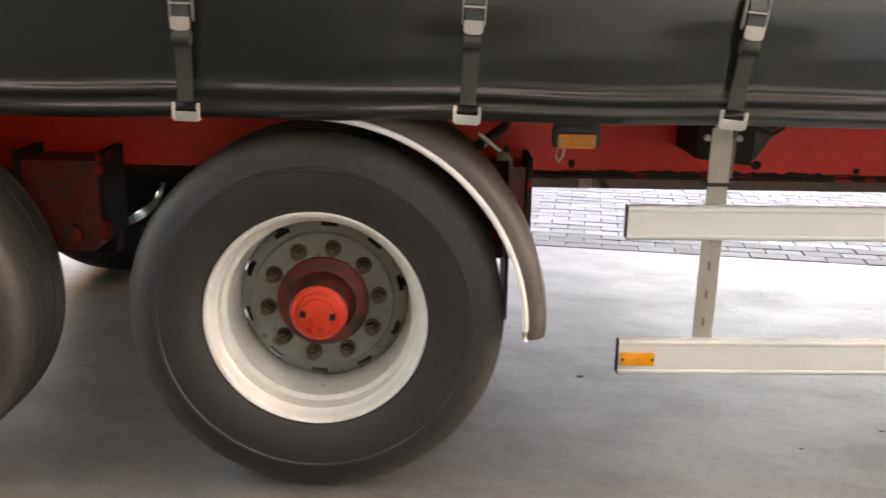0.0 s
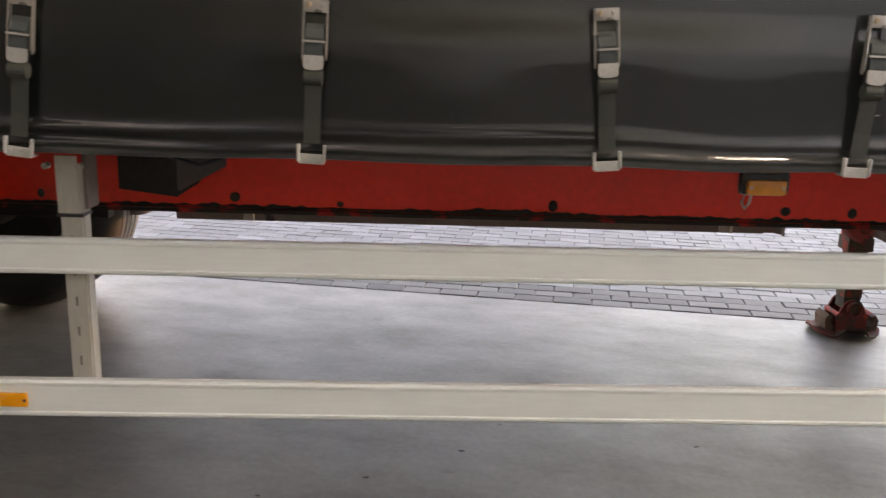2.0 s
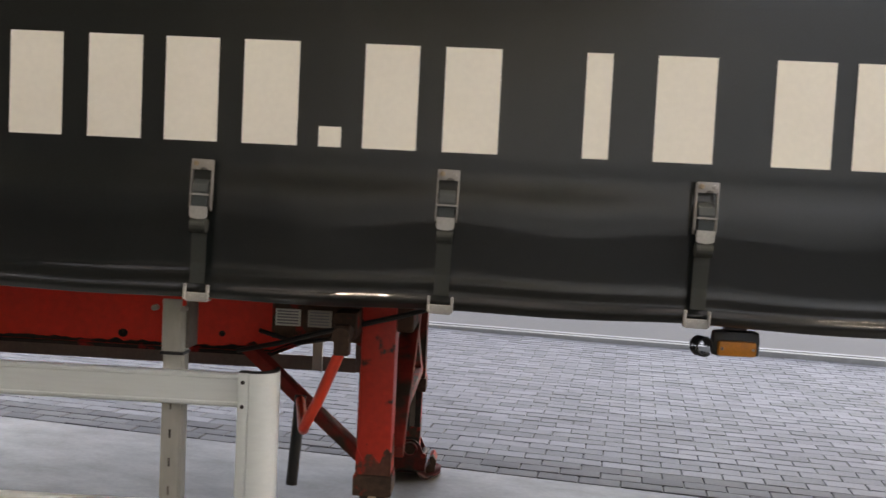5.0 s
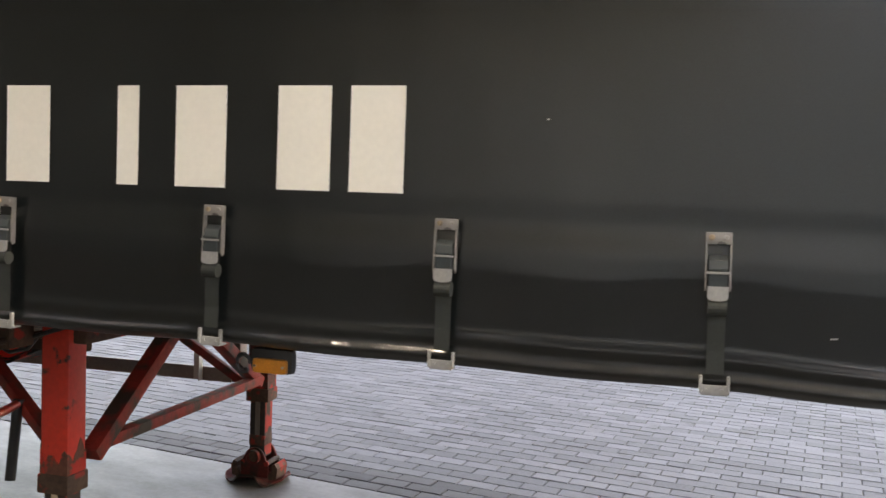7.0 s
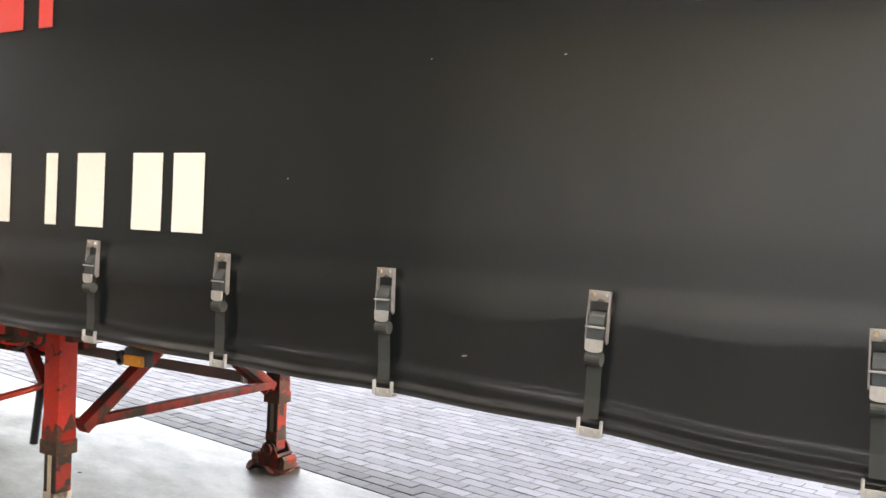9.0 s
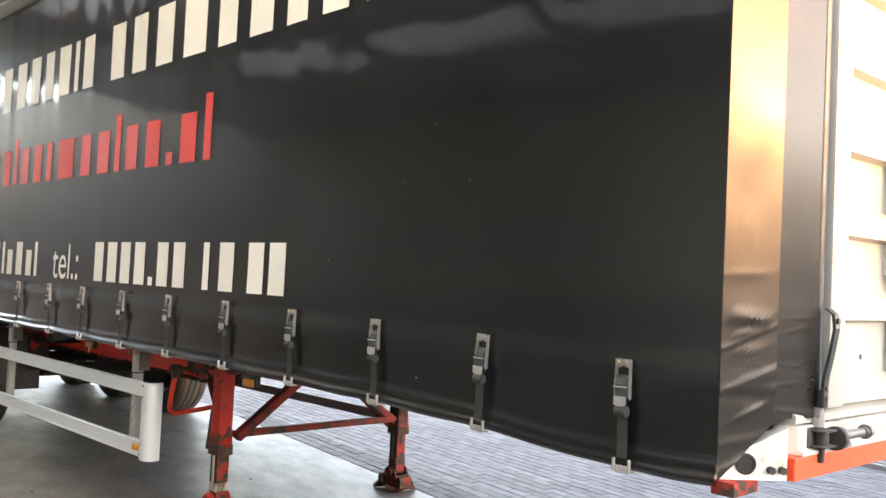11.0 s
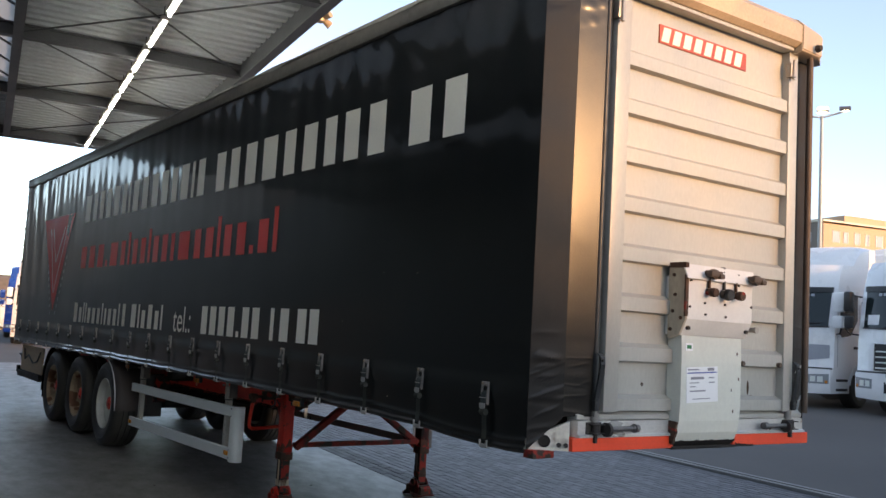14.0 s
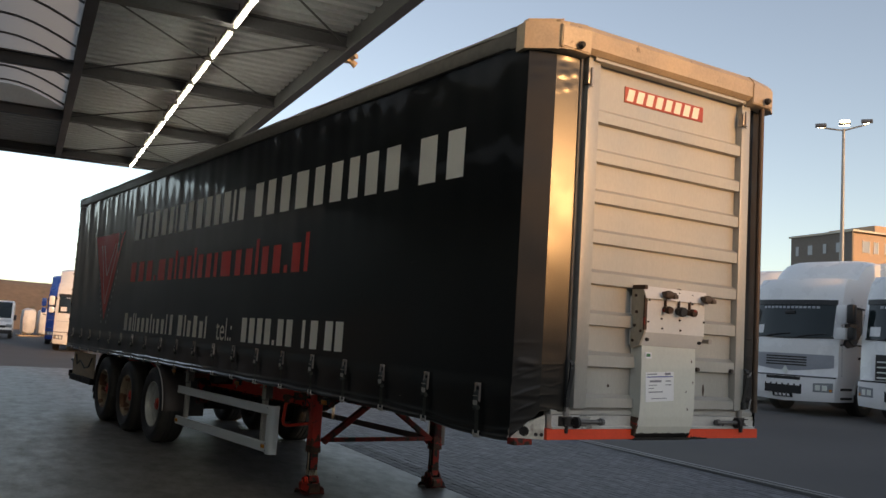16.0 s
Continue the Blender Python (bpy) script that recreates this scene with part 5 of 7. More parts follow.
# ---- wheels ----
def wheel_meshes():
    bm = B()
    prof = [(0.298, 0.05), (0.312, 0.032), (0.335, 0.018), (0.37, 0.006), (0.41, 0.0), (0.435, 0.001), (0.438, -0.002), (0.445, -0.002), (0.448, 0.003), (0.48, 0.012),
            (0.505, 0.024), (0.522, 0.036), (0.531, 0.052)]
    s = 0.06
    for g in range(4):
        prof += [(0.535, s), (0.535, s + 0.05), (0.523, s + 0.053), (0.523, s + 0.061), (0.535, s + 0.064)]
        s += 0.066
    prof += [(0.531, 0.333), (0.515, 0.355), (0.48, 0.373), (0.41, 0.385), (0.36, 0.378), (0.312, 0.353), (0.298, 0.33)]
    lathe(bm, prof, 96)
    tyre = mesh_of("wheel", bm, M["tyre"], True)
    bm = B()
    prof = [(0.298, 0.34), (0.285, 0.3), (0.262, 0.26), (0.255, 0.236), (0.262, 0.19), (0.268, 0.14), (0.27, 0.115), (0.284, 0.108), (0.286, 0.062), (0.296, 0.05), (0.298, 0.034), (0.304, 0.024), (0.313, 0.02), (0.318, 0.026), (0.316, 0.036), (0.302, 0.056)]
    lathe(bm, prof, 96)
    rims = [mesh_of("rim", bm.copy(), m, True) for m in (M["rim"], M["rim_rust"])]
    # disc with ten hand holes
    bm = B()
    rr = [(0.262, 0.25), (0.254, 0.236), (0.243, 0.226), (0.229, 0.221), (0.215, 0.216), (0.209, 0.205), (0.2, 0.203), (0.14, 0.203), (0.13, 0.21)]
    seg = 120
    rings = [[bm.verts.new((r * math.cos(k * 2 * math.pi / seg), y, r * math.sin(k * 2 * math.pi / seg))) for k in range(seg)] for r, y in rr]
    for i in range(len(rr) - 1):
        for k in range(seg):
            if i in (1, 2) and k % 12 in ((4, 5, 6, 7) if i == 2 else (5, 6)):
                continue
            bm.faces.new((rings[i][k], rings[i][(k + 1) % seg], rings[i + 1][(k + 1) % seg], rings[i + 1][k]))
    disc = mesh_of("disc", bm, M["disc"], True)
    bm = B()
    lathe(bm, [(0.0, 0.205), (0.138, 0.208), (0.138, 0.196), (0.128, 0.188), (0.1, 0.18), (0.094, 0.15), (0.088, 0.12), (0.084, 0.11), (0.0, 0.11)], 40)
    hub = mesh_of("hub", bm, M["hub_red"], True)
    bm = B()
    lathe(bm, [(r, d + 0.022) for r, d in ((0.083, 0.14), (0.083, 0.1), (0.079, 0.096), (0.079, 0.085), (0.082, 0.08), (0.082, 0.07), (0.074, 0.06), (0.066, 0.058), (0.063, 0.061), (0.05, 0.058), (0.046, 0.05), (0.03, 0.047), (0.0, 0.047))], 40)
    cap = mesh_of("hub_cap", bm, M["red_hub"], True)
    bm = B()
    box(bm, -0.008, 0.008, 0.068, 0.084, -0.009, 0.009)
    slots = mesh_of("cap_slot", bm, M["under"], False)
    bm = B()
    cyl(bm, (0, 0.206, 0), (0, 0.196, 0), 0.026, 0.0245, seg=18)
    cyl(bm, (0, 0.197, 0), (0, 0.168, 0), 0.021, 0.0195, 6)
    cyl(bm, (0, 0.169, 0), (0, 0.158, 0), 0.0125, 0.011, 12)
    nut = mesh_of("wheel_nut", bm, M["nut"], False)
    bm = B()
    cyl(bm, (0, 0.256, 0), (0, 0.42, 0), 0.251, 0.251, 40)
    drum = mesh_of("brake_drum", bm, M["under"], True)
    return tyre, rims, disc, hub, cap, slots, nut, drum


T_ME, R_ME, DI_ME, H_ME, HC_ME, SL_ME, N_ME, BD_ME = wheel_meshes()
AXLES = [0.045, -1.32, -2.68]


def wheel(x, far, rusty, turn):
    m = pose(x, WIDE - 0.04 if far else 0.04, 0.533, 0, 0, 180 if far else 0)
    w = part("wheel", T_ME, None, trailer, "worn black truck tyre on a rusty rim" if rusty else "worn black truck tyre on a silver-grey rim", at=m @ pose(0, 0, 0, 0, turn, 0))
    part("rim", R_ME[1 if rusty else 0], None, w, "rust-stained rim" if rusty else "silver rim")
    part("disc", DI_ME, None, w, "grey wheel disc with hand holes")
    part("brake_drum", BD_ME, None, w)
    part("hub", H_ME, None, w, "greasy hub")
    part("hub_cap", HC_ME, None, w, "bright red hub cap")
    for s in (-0.042, 0.042):
        part("cap_slot", SL_ME, None, w, at=(s, 0, 0))
    for k in range(10):
        a_ = radians(36 * k + 12)
        part("wheel_nut", N_ME, None, w, at=(0.1675 * math.cos(a_), 0, 0.1675 * math.sin(a_)))


for i, x in enumerate(AXLES):
    wheel(x, False, i > 0, 5 + 50 * i)
    wheel(x, True, False, 20 * i)
    bm = B()
    cyl(bm, (x, 0.3, 0.533), (x, WIDE - 0.3, 0.533), 0.065, seg=16)
    part("axle", bm, M["under"], trailer)
    for y in (0.62, WIDE - 0.76):
        bm = B()                                          # spring hanger, trailing arm, air bellows
        yh = 0.5 if y < 1 else WIDE - 0.66
        prism(bm, [(x + 0.36, 0.9), (x + 0.635, 0.9), (x + 0.63, 0.66), (x + 0.58, 0.6), (x + 0.42, 0.6), (x + 0.37, 0.68)], "y", yh, yh + 0.16)
        hg = part("spring_hanger", bm, M["hub_red"], trailer, "grimy red welded spring hanger", smooth=False)
        for xa, xb in ((0.355, 0.375), (0.62, 0.64)):
            bm = B()
            box(bm, x + xa, x + xb, yh - 0.014, yh + 0.174, 0.64, 0.93, 0.003)
            part("gusset", bm, M["grime"], hg, "black grimy gusset plate", smooth=False)
        bm = B()
        box(bm, x - 0.45, x + 0.6, y + 0.03, y + 0.11, 0.55, 0.62, 0.01)
        part("trailing_arm", bm, M["under"], trailer, smooth=False)
        bm = B()
        lathe(bm, [(0.0, 0.6), (0.11, 0.6), (0.13, 0.66), (0.11, 0.72), (0.13, 0.78), (0.11, 0.85), (0.0, 0.85)], 20)
        bmesh.ops.transform(bm, matrix=Matrix.Translation((x - 0.4, y + 0.07, 0)) @ Matrix.Rotation(radians(90), 4, "X"), verts=bm.verts)
        part("air_bellows", bm, M["under"], trailer)
        bm = B()
        cyl(bm, (x + 0.52, yh - 0.02, 0.66), (x + 0.52, yh + 0.18, 0.66), 0.035, seg=14)
        part("pivot_bolt", bm, M["rust"], trailer)


# ---- mudguards ----
def guard_arc(x, a0, a1, r, y0, y1, name, material, label, lip=True):
    bm = B()
    rows = []
    n = 28
    prof = [(y0, -0.06), (y0 + 0.003, -0.04), (y0 + 0.012, -0.02), (y0 + 0.03, -0.004), (y0 + 0.06, 0.006), ((y0 + y1) / 2, 0.01), (y1 - 0.02, 0.0), (y1, -0.02)]
    prof += [(p[0], p[1] - 0.006) for p in reversed(prof)]
    for i in range(n + 1):
        a_ = radians(a0 + (a1 - a0) * i / n)
        rows.append([bm.verts.new((x + (r + d) * math.cos(a_), y, 0.52 + (r + d) * math.sin(a_))) for y, d in prof])
    k = len(prof)
    for p, q in zip(rows, rows[1:]):
        for i in range(k):
            bm.faces.new((p[i], p[(i + 1) % k], q[(i + 1) % k], q[i]))
    bm.faces.new(rows[0]), bm.faces.new(rows[-1][::-1])
    bmesh.ops.recalc_face_normals(bm, faces=bm.faces)
    g = part(name, bm, material, trailer, label)
    if lip:
        bm = B()
        pts = [(x + (r - 0.06) * math.cos(radians(a0 + (a1 - a0) * i / n)), y0 - 0.003, 0.52 + (r - 0.06) * math.sin(radians(a0 + (a1 - a0) * i / n))) for i in range(n + 1)]
        pipe(bm, pts, 0.0085, 8)
        part("edge_strip", bm, M["fender_edge"], g, "white edge strip")
    return g


guard_arc(0.04, -2, 88, 0.655, 0.03, 0.4, "mudguard", M["fender"], "grey-brown plastic mudguard with a white edge")
guard_arc(-2.68, 85, 190, 0.655, 0.04, 0.4, "mudguard", M["under"], "black plastic mudguard", lip=False)
guard_arc(0.04, -2, 88, 0.655, WIDE - 0.4, WIDE - 0.03, "mudguard", M["fender"], "", lip=False)
bm = B()
box(bm, 0.6, 0.612, 0.4, 0.62, 0.42, 0.95, 0.003)
part("mud_flap", bm, M["flap"], trailer, "black rubber flap")
bm = B()
box(bm, -3.36, -3.345, 0.08, 0.46, 0.3, 0.62, 0.003)
part("mud_flap", bm, M["under"], trailer, "black rubber flap")
bm = B()
pipe(bm, [(0.5, 0.2, 1.02), (0.58, 0.4, 1.04), (0.62, 0.66, 1.04)], 0.016, 10)
stay = part("mudguard_stay", bm, M["plastic"], trailer, "black mudguard stay")
bm = B()
prism(bm, [(0.5, 1.062), (0.575, 1.0), (0.57, 0.994), (0.494, 1.056)], "y", 0.15, 0.18)
part("strap", bm, M["alu_old"], stay, "thin grey strap", smooth=False)
bm = B()
box(bm, 0.548, 0.584, 0.142, 0.19, 0.985, 1.01, 0.005)
cyl(bm, (0.566, 0.142, 0.998), (0.566, 0.132, 0.998), 0.008, seg=8)
part("clamp", bm, M["nut"], stay, "small rusty clamp")

# ---- chassis beams ----
for y in (0.786, WIDE - 0.786):
    bm = B()
    low = [(-5.3, 0.84), (3.84, 0.838), (4.45, 1.1), (8.0, 1.1)] if y < 1 else [(-5.3, 0.84), (3.84, 0.838), (4.45, 1.0), (8.0, 1.04)]
    web = low + [(8.0, 1.14), (-5.3, 1.14)]
    prism(bm, web, "y", y - 0.07, y + 0.005)
    part("main_beam", bm, M["red"], trailer, "red steel main beam", smooth=False)
    for k, ((xa, za), (xb, zb)) in enumerate(zip(low, low[1:])):
        fl = B()
        prism(fl, [(xa, za - 0.012), (xb, zb - 0.012), (xb, zb), (xa, za)], "y", y - 0.085, y + 0.08)
        part("lower_flange", fl, M["grime"], trailer, "grimy dark lower flange of the beam", smooth=False)
    bm = B()                                              # dark line over the flange
    for (xa, za), (xb, zb) in zip(low, low[1:]):
        prism(bm, [(xa, za + 0.002), (xb, zb + 0.002), (xb, zb + 0.009), (xa, za + 0.009)], "y", y - 0.075, y - 0.06)
    part("weld_line", bm, M["grime"], trailer, smooth=False)
bm = B()                                                  # ragged black grease along the foot of the near beam
rows = []
for k in range(420):
    x = 0.66 + k * 0.0075
    n_ = noise.noise(Vector((x * 2.3, 4.0, 0))) * 0.6 + noise.noise(Vector((x * 9, 1.0, 0))) * 0.5 + 0.4 * noise.noise(Vector((x * 31, 2.0, 0)))
    top = 0.848 + max(0.0, 0.022 * (n_ + 0.12))
    rows.append([bm.verts.new((x, y, z)) for y, z in ((0.7115, 0.84), (0.7125, top), (0.716, top + 0.001))])
for a_, b_ in zip(rows, rows[1:]):
    for i in range(2):
        bm.faces.new((a_[i], b_[i], b_[i + 1], a_[i + 1]))
bmesh.ops.recalc_face_normals(bm, faces=bm.faces)
part("grease_strip", bm, M["under"], trailer, "black ragged grease on the beam")
rnd = random.Random(8)
for x, z, w in ((1.474, 0.886, 0.018), (2.524, 0.882, 0.016), (3.3, 0.885, 0.018), (3.525, 0.883, 0.016), (1.82, 0.868, 0.012), (3.66, 0.9, 0.012), (0.84, 0.88, 0.012)):
    bm = B()                                              # greasy bolt heads with a smear below
    cyl(bm, (x, 0.717, z), (x, 0.702, z), w * 0.3, seg=6)
    bmesh.ops.create_icosphere(bm, subdivisions=2, radius=1, matrix=Matrix.Translation((x, 0.7145, z - w * 0.4)) @ Matrix.Diagonal((w, 0.003, w * rnd.uniform(0.8, 1.3), 1)))
    part("greasy_bolt", bm, M["under"], trailer, "bolt head in a grease stain")
# side markers under the curtain
for x, y, z, mt in ((0.76, 0.1, 1.055, "amber_dull"), (2.99, 0.11, 1.06, "amber_dull"), (5.275, 0.06, 1.05, "amber_dull")):
    bm = B()
    box(bm, x - 0.066, x + 0.066, y + 0.004, y + 0.045, z - 0.03, z + 0.044, 0.02)
    box(bm, x - 0.03, x + 0.03, y + 0.02, y + 0.05, z - 0.02, z + 0.12, 0.004)
    mk = part("side_marker", bm, M["plastic"], trailer, "black marker lamp housing")
    if x < 4:
        bm = B()
        pipe(bm, [(x - 0.046, y + 0.02, z - 0.02), (x - 0.054, y + 0.02, z - 0.05), (x - 0.045, y + 0.02, z - 0.066), (x - 0.034, y + 0.02, z - 0.05), (x - 0.03, y + 0.02, z - 0.02)], 0.0035, 6)
        part("wire_loop", bm, M["alu_old"], mk, "grey loop of wire")
    bm = B()
    box(bm, x - 0.052, x + 0.052, y - 0.008, y + 0.014, z - 0.026, z + 0.016, 0.01)
    ln = part("lens", bm, M[mt], mk, "amber lens")
    for s in (-0.042, 0.042):
        bm = B()
        cyl(bm, (x + s, y - 0.007, z - 0.005), (x + s, y - 0.01, z - 0.005), 0.004, seg=8)
        part("screw", bm, M["steel"], ln)
bm = B()
for k in range(3):
    c = [(5.19 + 0.02 * math.cos(t) - 0.006 * k, 0.07 + 0.01 * k, 1.045 + 0.024 * math.sin(t)) for t in np.linspace(0, 5.5, 14)]
    pipe(bm, c, 0.005, 6)
part("cable_loop", bm, M["plastic"], trailer, "loops of black cable")
# black valve block and cable ends on the beam, number plate of the leg gear box as plain bars
bm = B()
prism(bm, [(1.19, 1.1), (1.19, 0.945), (1.362, 0.925), (1.362, 1.1)], "y", 0.45, 0.714)
vb = part("valve_box", bm, M["under"], trailer, "black sooty valve box", smooth=False)
bm = B()
prism(bm, [(1.364, 0.45), (1.372, 0.452), (1.475, 0.605), (1.364, 0.605)], "z", 0.945, 1.09)
for v in bm.verts:
    v.co.z += max(0.0, v.co.x - 1.38) * 0.55 if v.co.z < 1.0 else 0.0
part("side_plate", bm, M["flap"], vb, "brown-grey dirty side plate", smooth=False)
bm = B()
for k in range(3):
    pipe(bm, [(1.34, 0.44 - 0.01 * k, 1.05 + 0.018 * k), (1.42, 0.47, 1.02 + 0.02 * k), (1.47, 0.52, 1.03 + 0.02 * k), (1.53, 0.6, 1.05 + 0.02 * k)], 0.007, 6)
part("air_lines", bm, M["plastic"], trailer, "black air lines")
for x0, x1, mt, lb in ((3.855, 3.945, "alu", "small bright plate with bars"), (3.97, 4.055, "alu_old", "dull worn plate")):
    bm = B()
    box(bm, x0, x1, 0.69, 0.698, 0.94, 1.0, 0.003)
    pl = part("maker_plate", bm, M[mt], trailer, lb, smooth=False)
    for k in range(5):
        bm = B()
        box(bm, x0 + 0.008, x1 - 0.008, 0.6875, 0.69, 0.947 + k * 0.0105, 0.952 + k * 0.0105)
        part("bar", bm, M["ink"], pl, smooth=False)
bm = B()
box(bm, 3.84, 4.17, 0.699, 0.78, 0.89, 1.1, 0.01)
part("gear_bracket", bm, M["rust"], trailer, "grimy landing gear bracket", smooth=False)


# ---- side guards ----
def side_guard(far):
    def Y(y):
        return WIDE - y if far else y

    def span(*ys):
        return min(Y(y) for y in ys), max(Y(y) for y in ys)
    rails = ((0.784, 0.881, 0.79, 0.0), (0.432, 0.512, 0.79, 0.0)) if far else ((0.784, 0.881, 0.918, 0.0049), (0.386, 0.493, 0.92, 0.0093))
    for z0, z1, x0, fall in rails:                        # the near rails droop to the rear
        bm = B()
        pr = [(Y(0.15), z0), (Y(0.128), z0), (Y(0.122), z0 + 0.006), (Y(0.122), z0 + 0.013), (Y(0.125), z0 + 0.016), (Y(0.125), z1 - 0.016), (Y(0.122), z1 - 0.013), (Y(0.122), z1 - 0.006), (Y(0.128), z1), (Y(0.15), z1)]
        prism(bm, pr, "x", x0, 3.9)
        for v in bm.verts:
            v.co.z -= (3.9 - v.co.x) * fall
        # the far rail's shade is put into its colour, brown for pale aluminium
        rl = part("guard_rail", bm, M["flange" if far else "alu"], trailer, "far side guard rail, coloured dark for shade" if far else "pale aluminium side guard rail", smooth=False)
        bm = B()
        box(bm, x0 - 0.004, x0, *span(0.124, 0.15), z0 + 0.006 - 2.98 * fall, z1 + 0.001 - 2.98 * fall)
        part("end_plug", bm, M["plastic"], rl, smooth=False)
    bm = B()                                              # rounded end piece joining both rails
    pr = [(3.895, Y(0.116)), (3.922, Y(0.116)), (3.926, Y(0.111))] + [(3.93 + 0.07 * math.sin(t), Y(0.165 - 0.054 * math.cos(t))) for t in np.linspace(0.1, math.pi * 0.5, 9)] + [(3.998, Y(0.19)), (3.988, Y(0.215)), (3.978, Y(0.215)), (3.986, Y(0.18)), (3.96, Y(0.135)), (3.895, Y(0.14))]
    prism(bm, pr, "z", 0.434 if far else 0.372, 0.886)
    # the far end piece and clamp strip get the same shade colour
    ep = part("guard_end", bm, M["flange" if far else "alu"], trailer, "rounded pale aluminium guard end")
    bm = B()
    box(bm, 3.893, 3.922, *span(0.112, 0.12), 0.434 if far else 0.386, 0.884, 0.003)
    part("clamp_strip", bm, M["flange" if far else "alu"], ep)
    bm = B()
    prism(bm, [(a_, b_) for a_, b_ in pr], "z", 0.887, 0.8905)
    part("end_cap", bm, M["plastic"], ep, "black end cap", smooth=False)
    for z in (0.45 if far else 0.41, 0.48, 0.79, 0.86):
        bm = B()
        cyl(bm, (3.908, Y(0.112), z), (3.908, Y(0.108), z), 0.006, seg=8)
        part("rivet", bm, M["grit"], ep)
    for x, z in () if far else ((0.974, 0.391), (3.84, 0.425)):
        bm = B()
        box(bm, x - 0.05, x + 0.05, *span(0.112, 0.121), z, z + 0.04, 0.004)
        rf = part("reflector", bm, M["amber"], trailer, "orange side reflector")
        for q in (-0.043, 0.043):
            bm = B()
            cyl(bm, (x + q, Y(0.1125), z + 0.02), (x + q, Y(0.11), z + 0.02), 0.0045, seg=8)
            part("screw", bm, M["rust"], rf)
    for x in (1.165, 3.685):
        bm = B()
        box(bm, x - 0.026, x + 0.03, *span(0.15, 0.158), 0.436 if far else 0.385, 1.06, 0.002)
        box(bm, x + 0.028, x + 0.034, *span(0.158, 0.2), 0.436 if far else 0.385, 1.06, 0.002)
        po = part("guard_post", bm, M["post"], trailer, "slotted grey guard post", smooth=False)
        for k in range(7):
            z = (0.44 if far else 0.42) + k * 0.085
            bm = B()
            box(bm, x - 0.002, x + 0.004, *span(0.1485, 0.15), z, z + 0.026)
            part("slot", bm, M["flange"], po, smooth=False)
        bm = B()
        box(bm, x - 0.029, x + 0.028, *span(0.143, 0.149), 0.932, 1.085, 0.002)
        part("bracket", bm, M["post"], po, smooth=False)
        bm = B()
        box(bm, x + 0.035, x + 0.045, *span(0.16, 0.24), 0.94, 1.1, 0.003)
        part("outrigger", bm, M["flange"], po, "dark drilled outrigger plate", smooth=False)
        bm = B()
        box(bm, x - 0.032, x + 0.037, *span(0.14, 0.205), 0.922, 0.931, 0.002)
        part("band", bm, M["plastic"], po, "black band", smooth=False)
        for s in (-0.045, 0.04):
            bm = B()
            cyl(bm, (x + s, Y(0.14), 1.06), (x + s, Y(0.12), 1.06), 0.009, seg=8)
            part("bolt", bm, M["steel"], po)


side_guard(False)
side_guard(True)


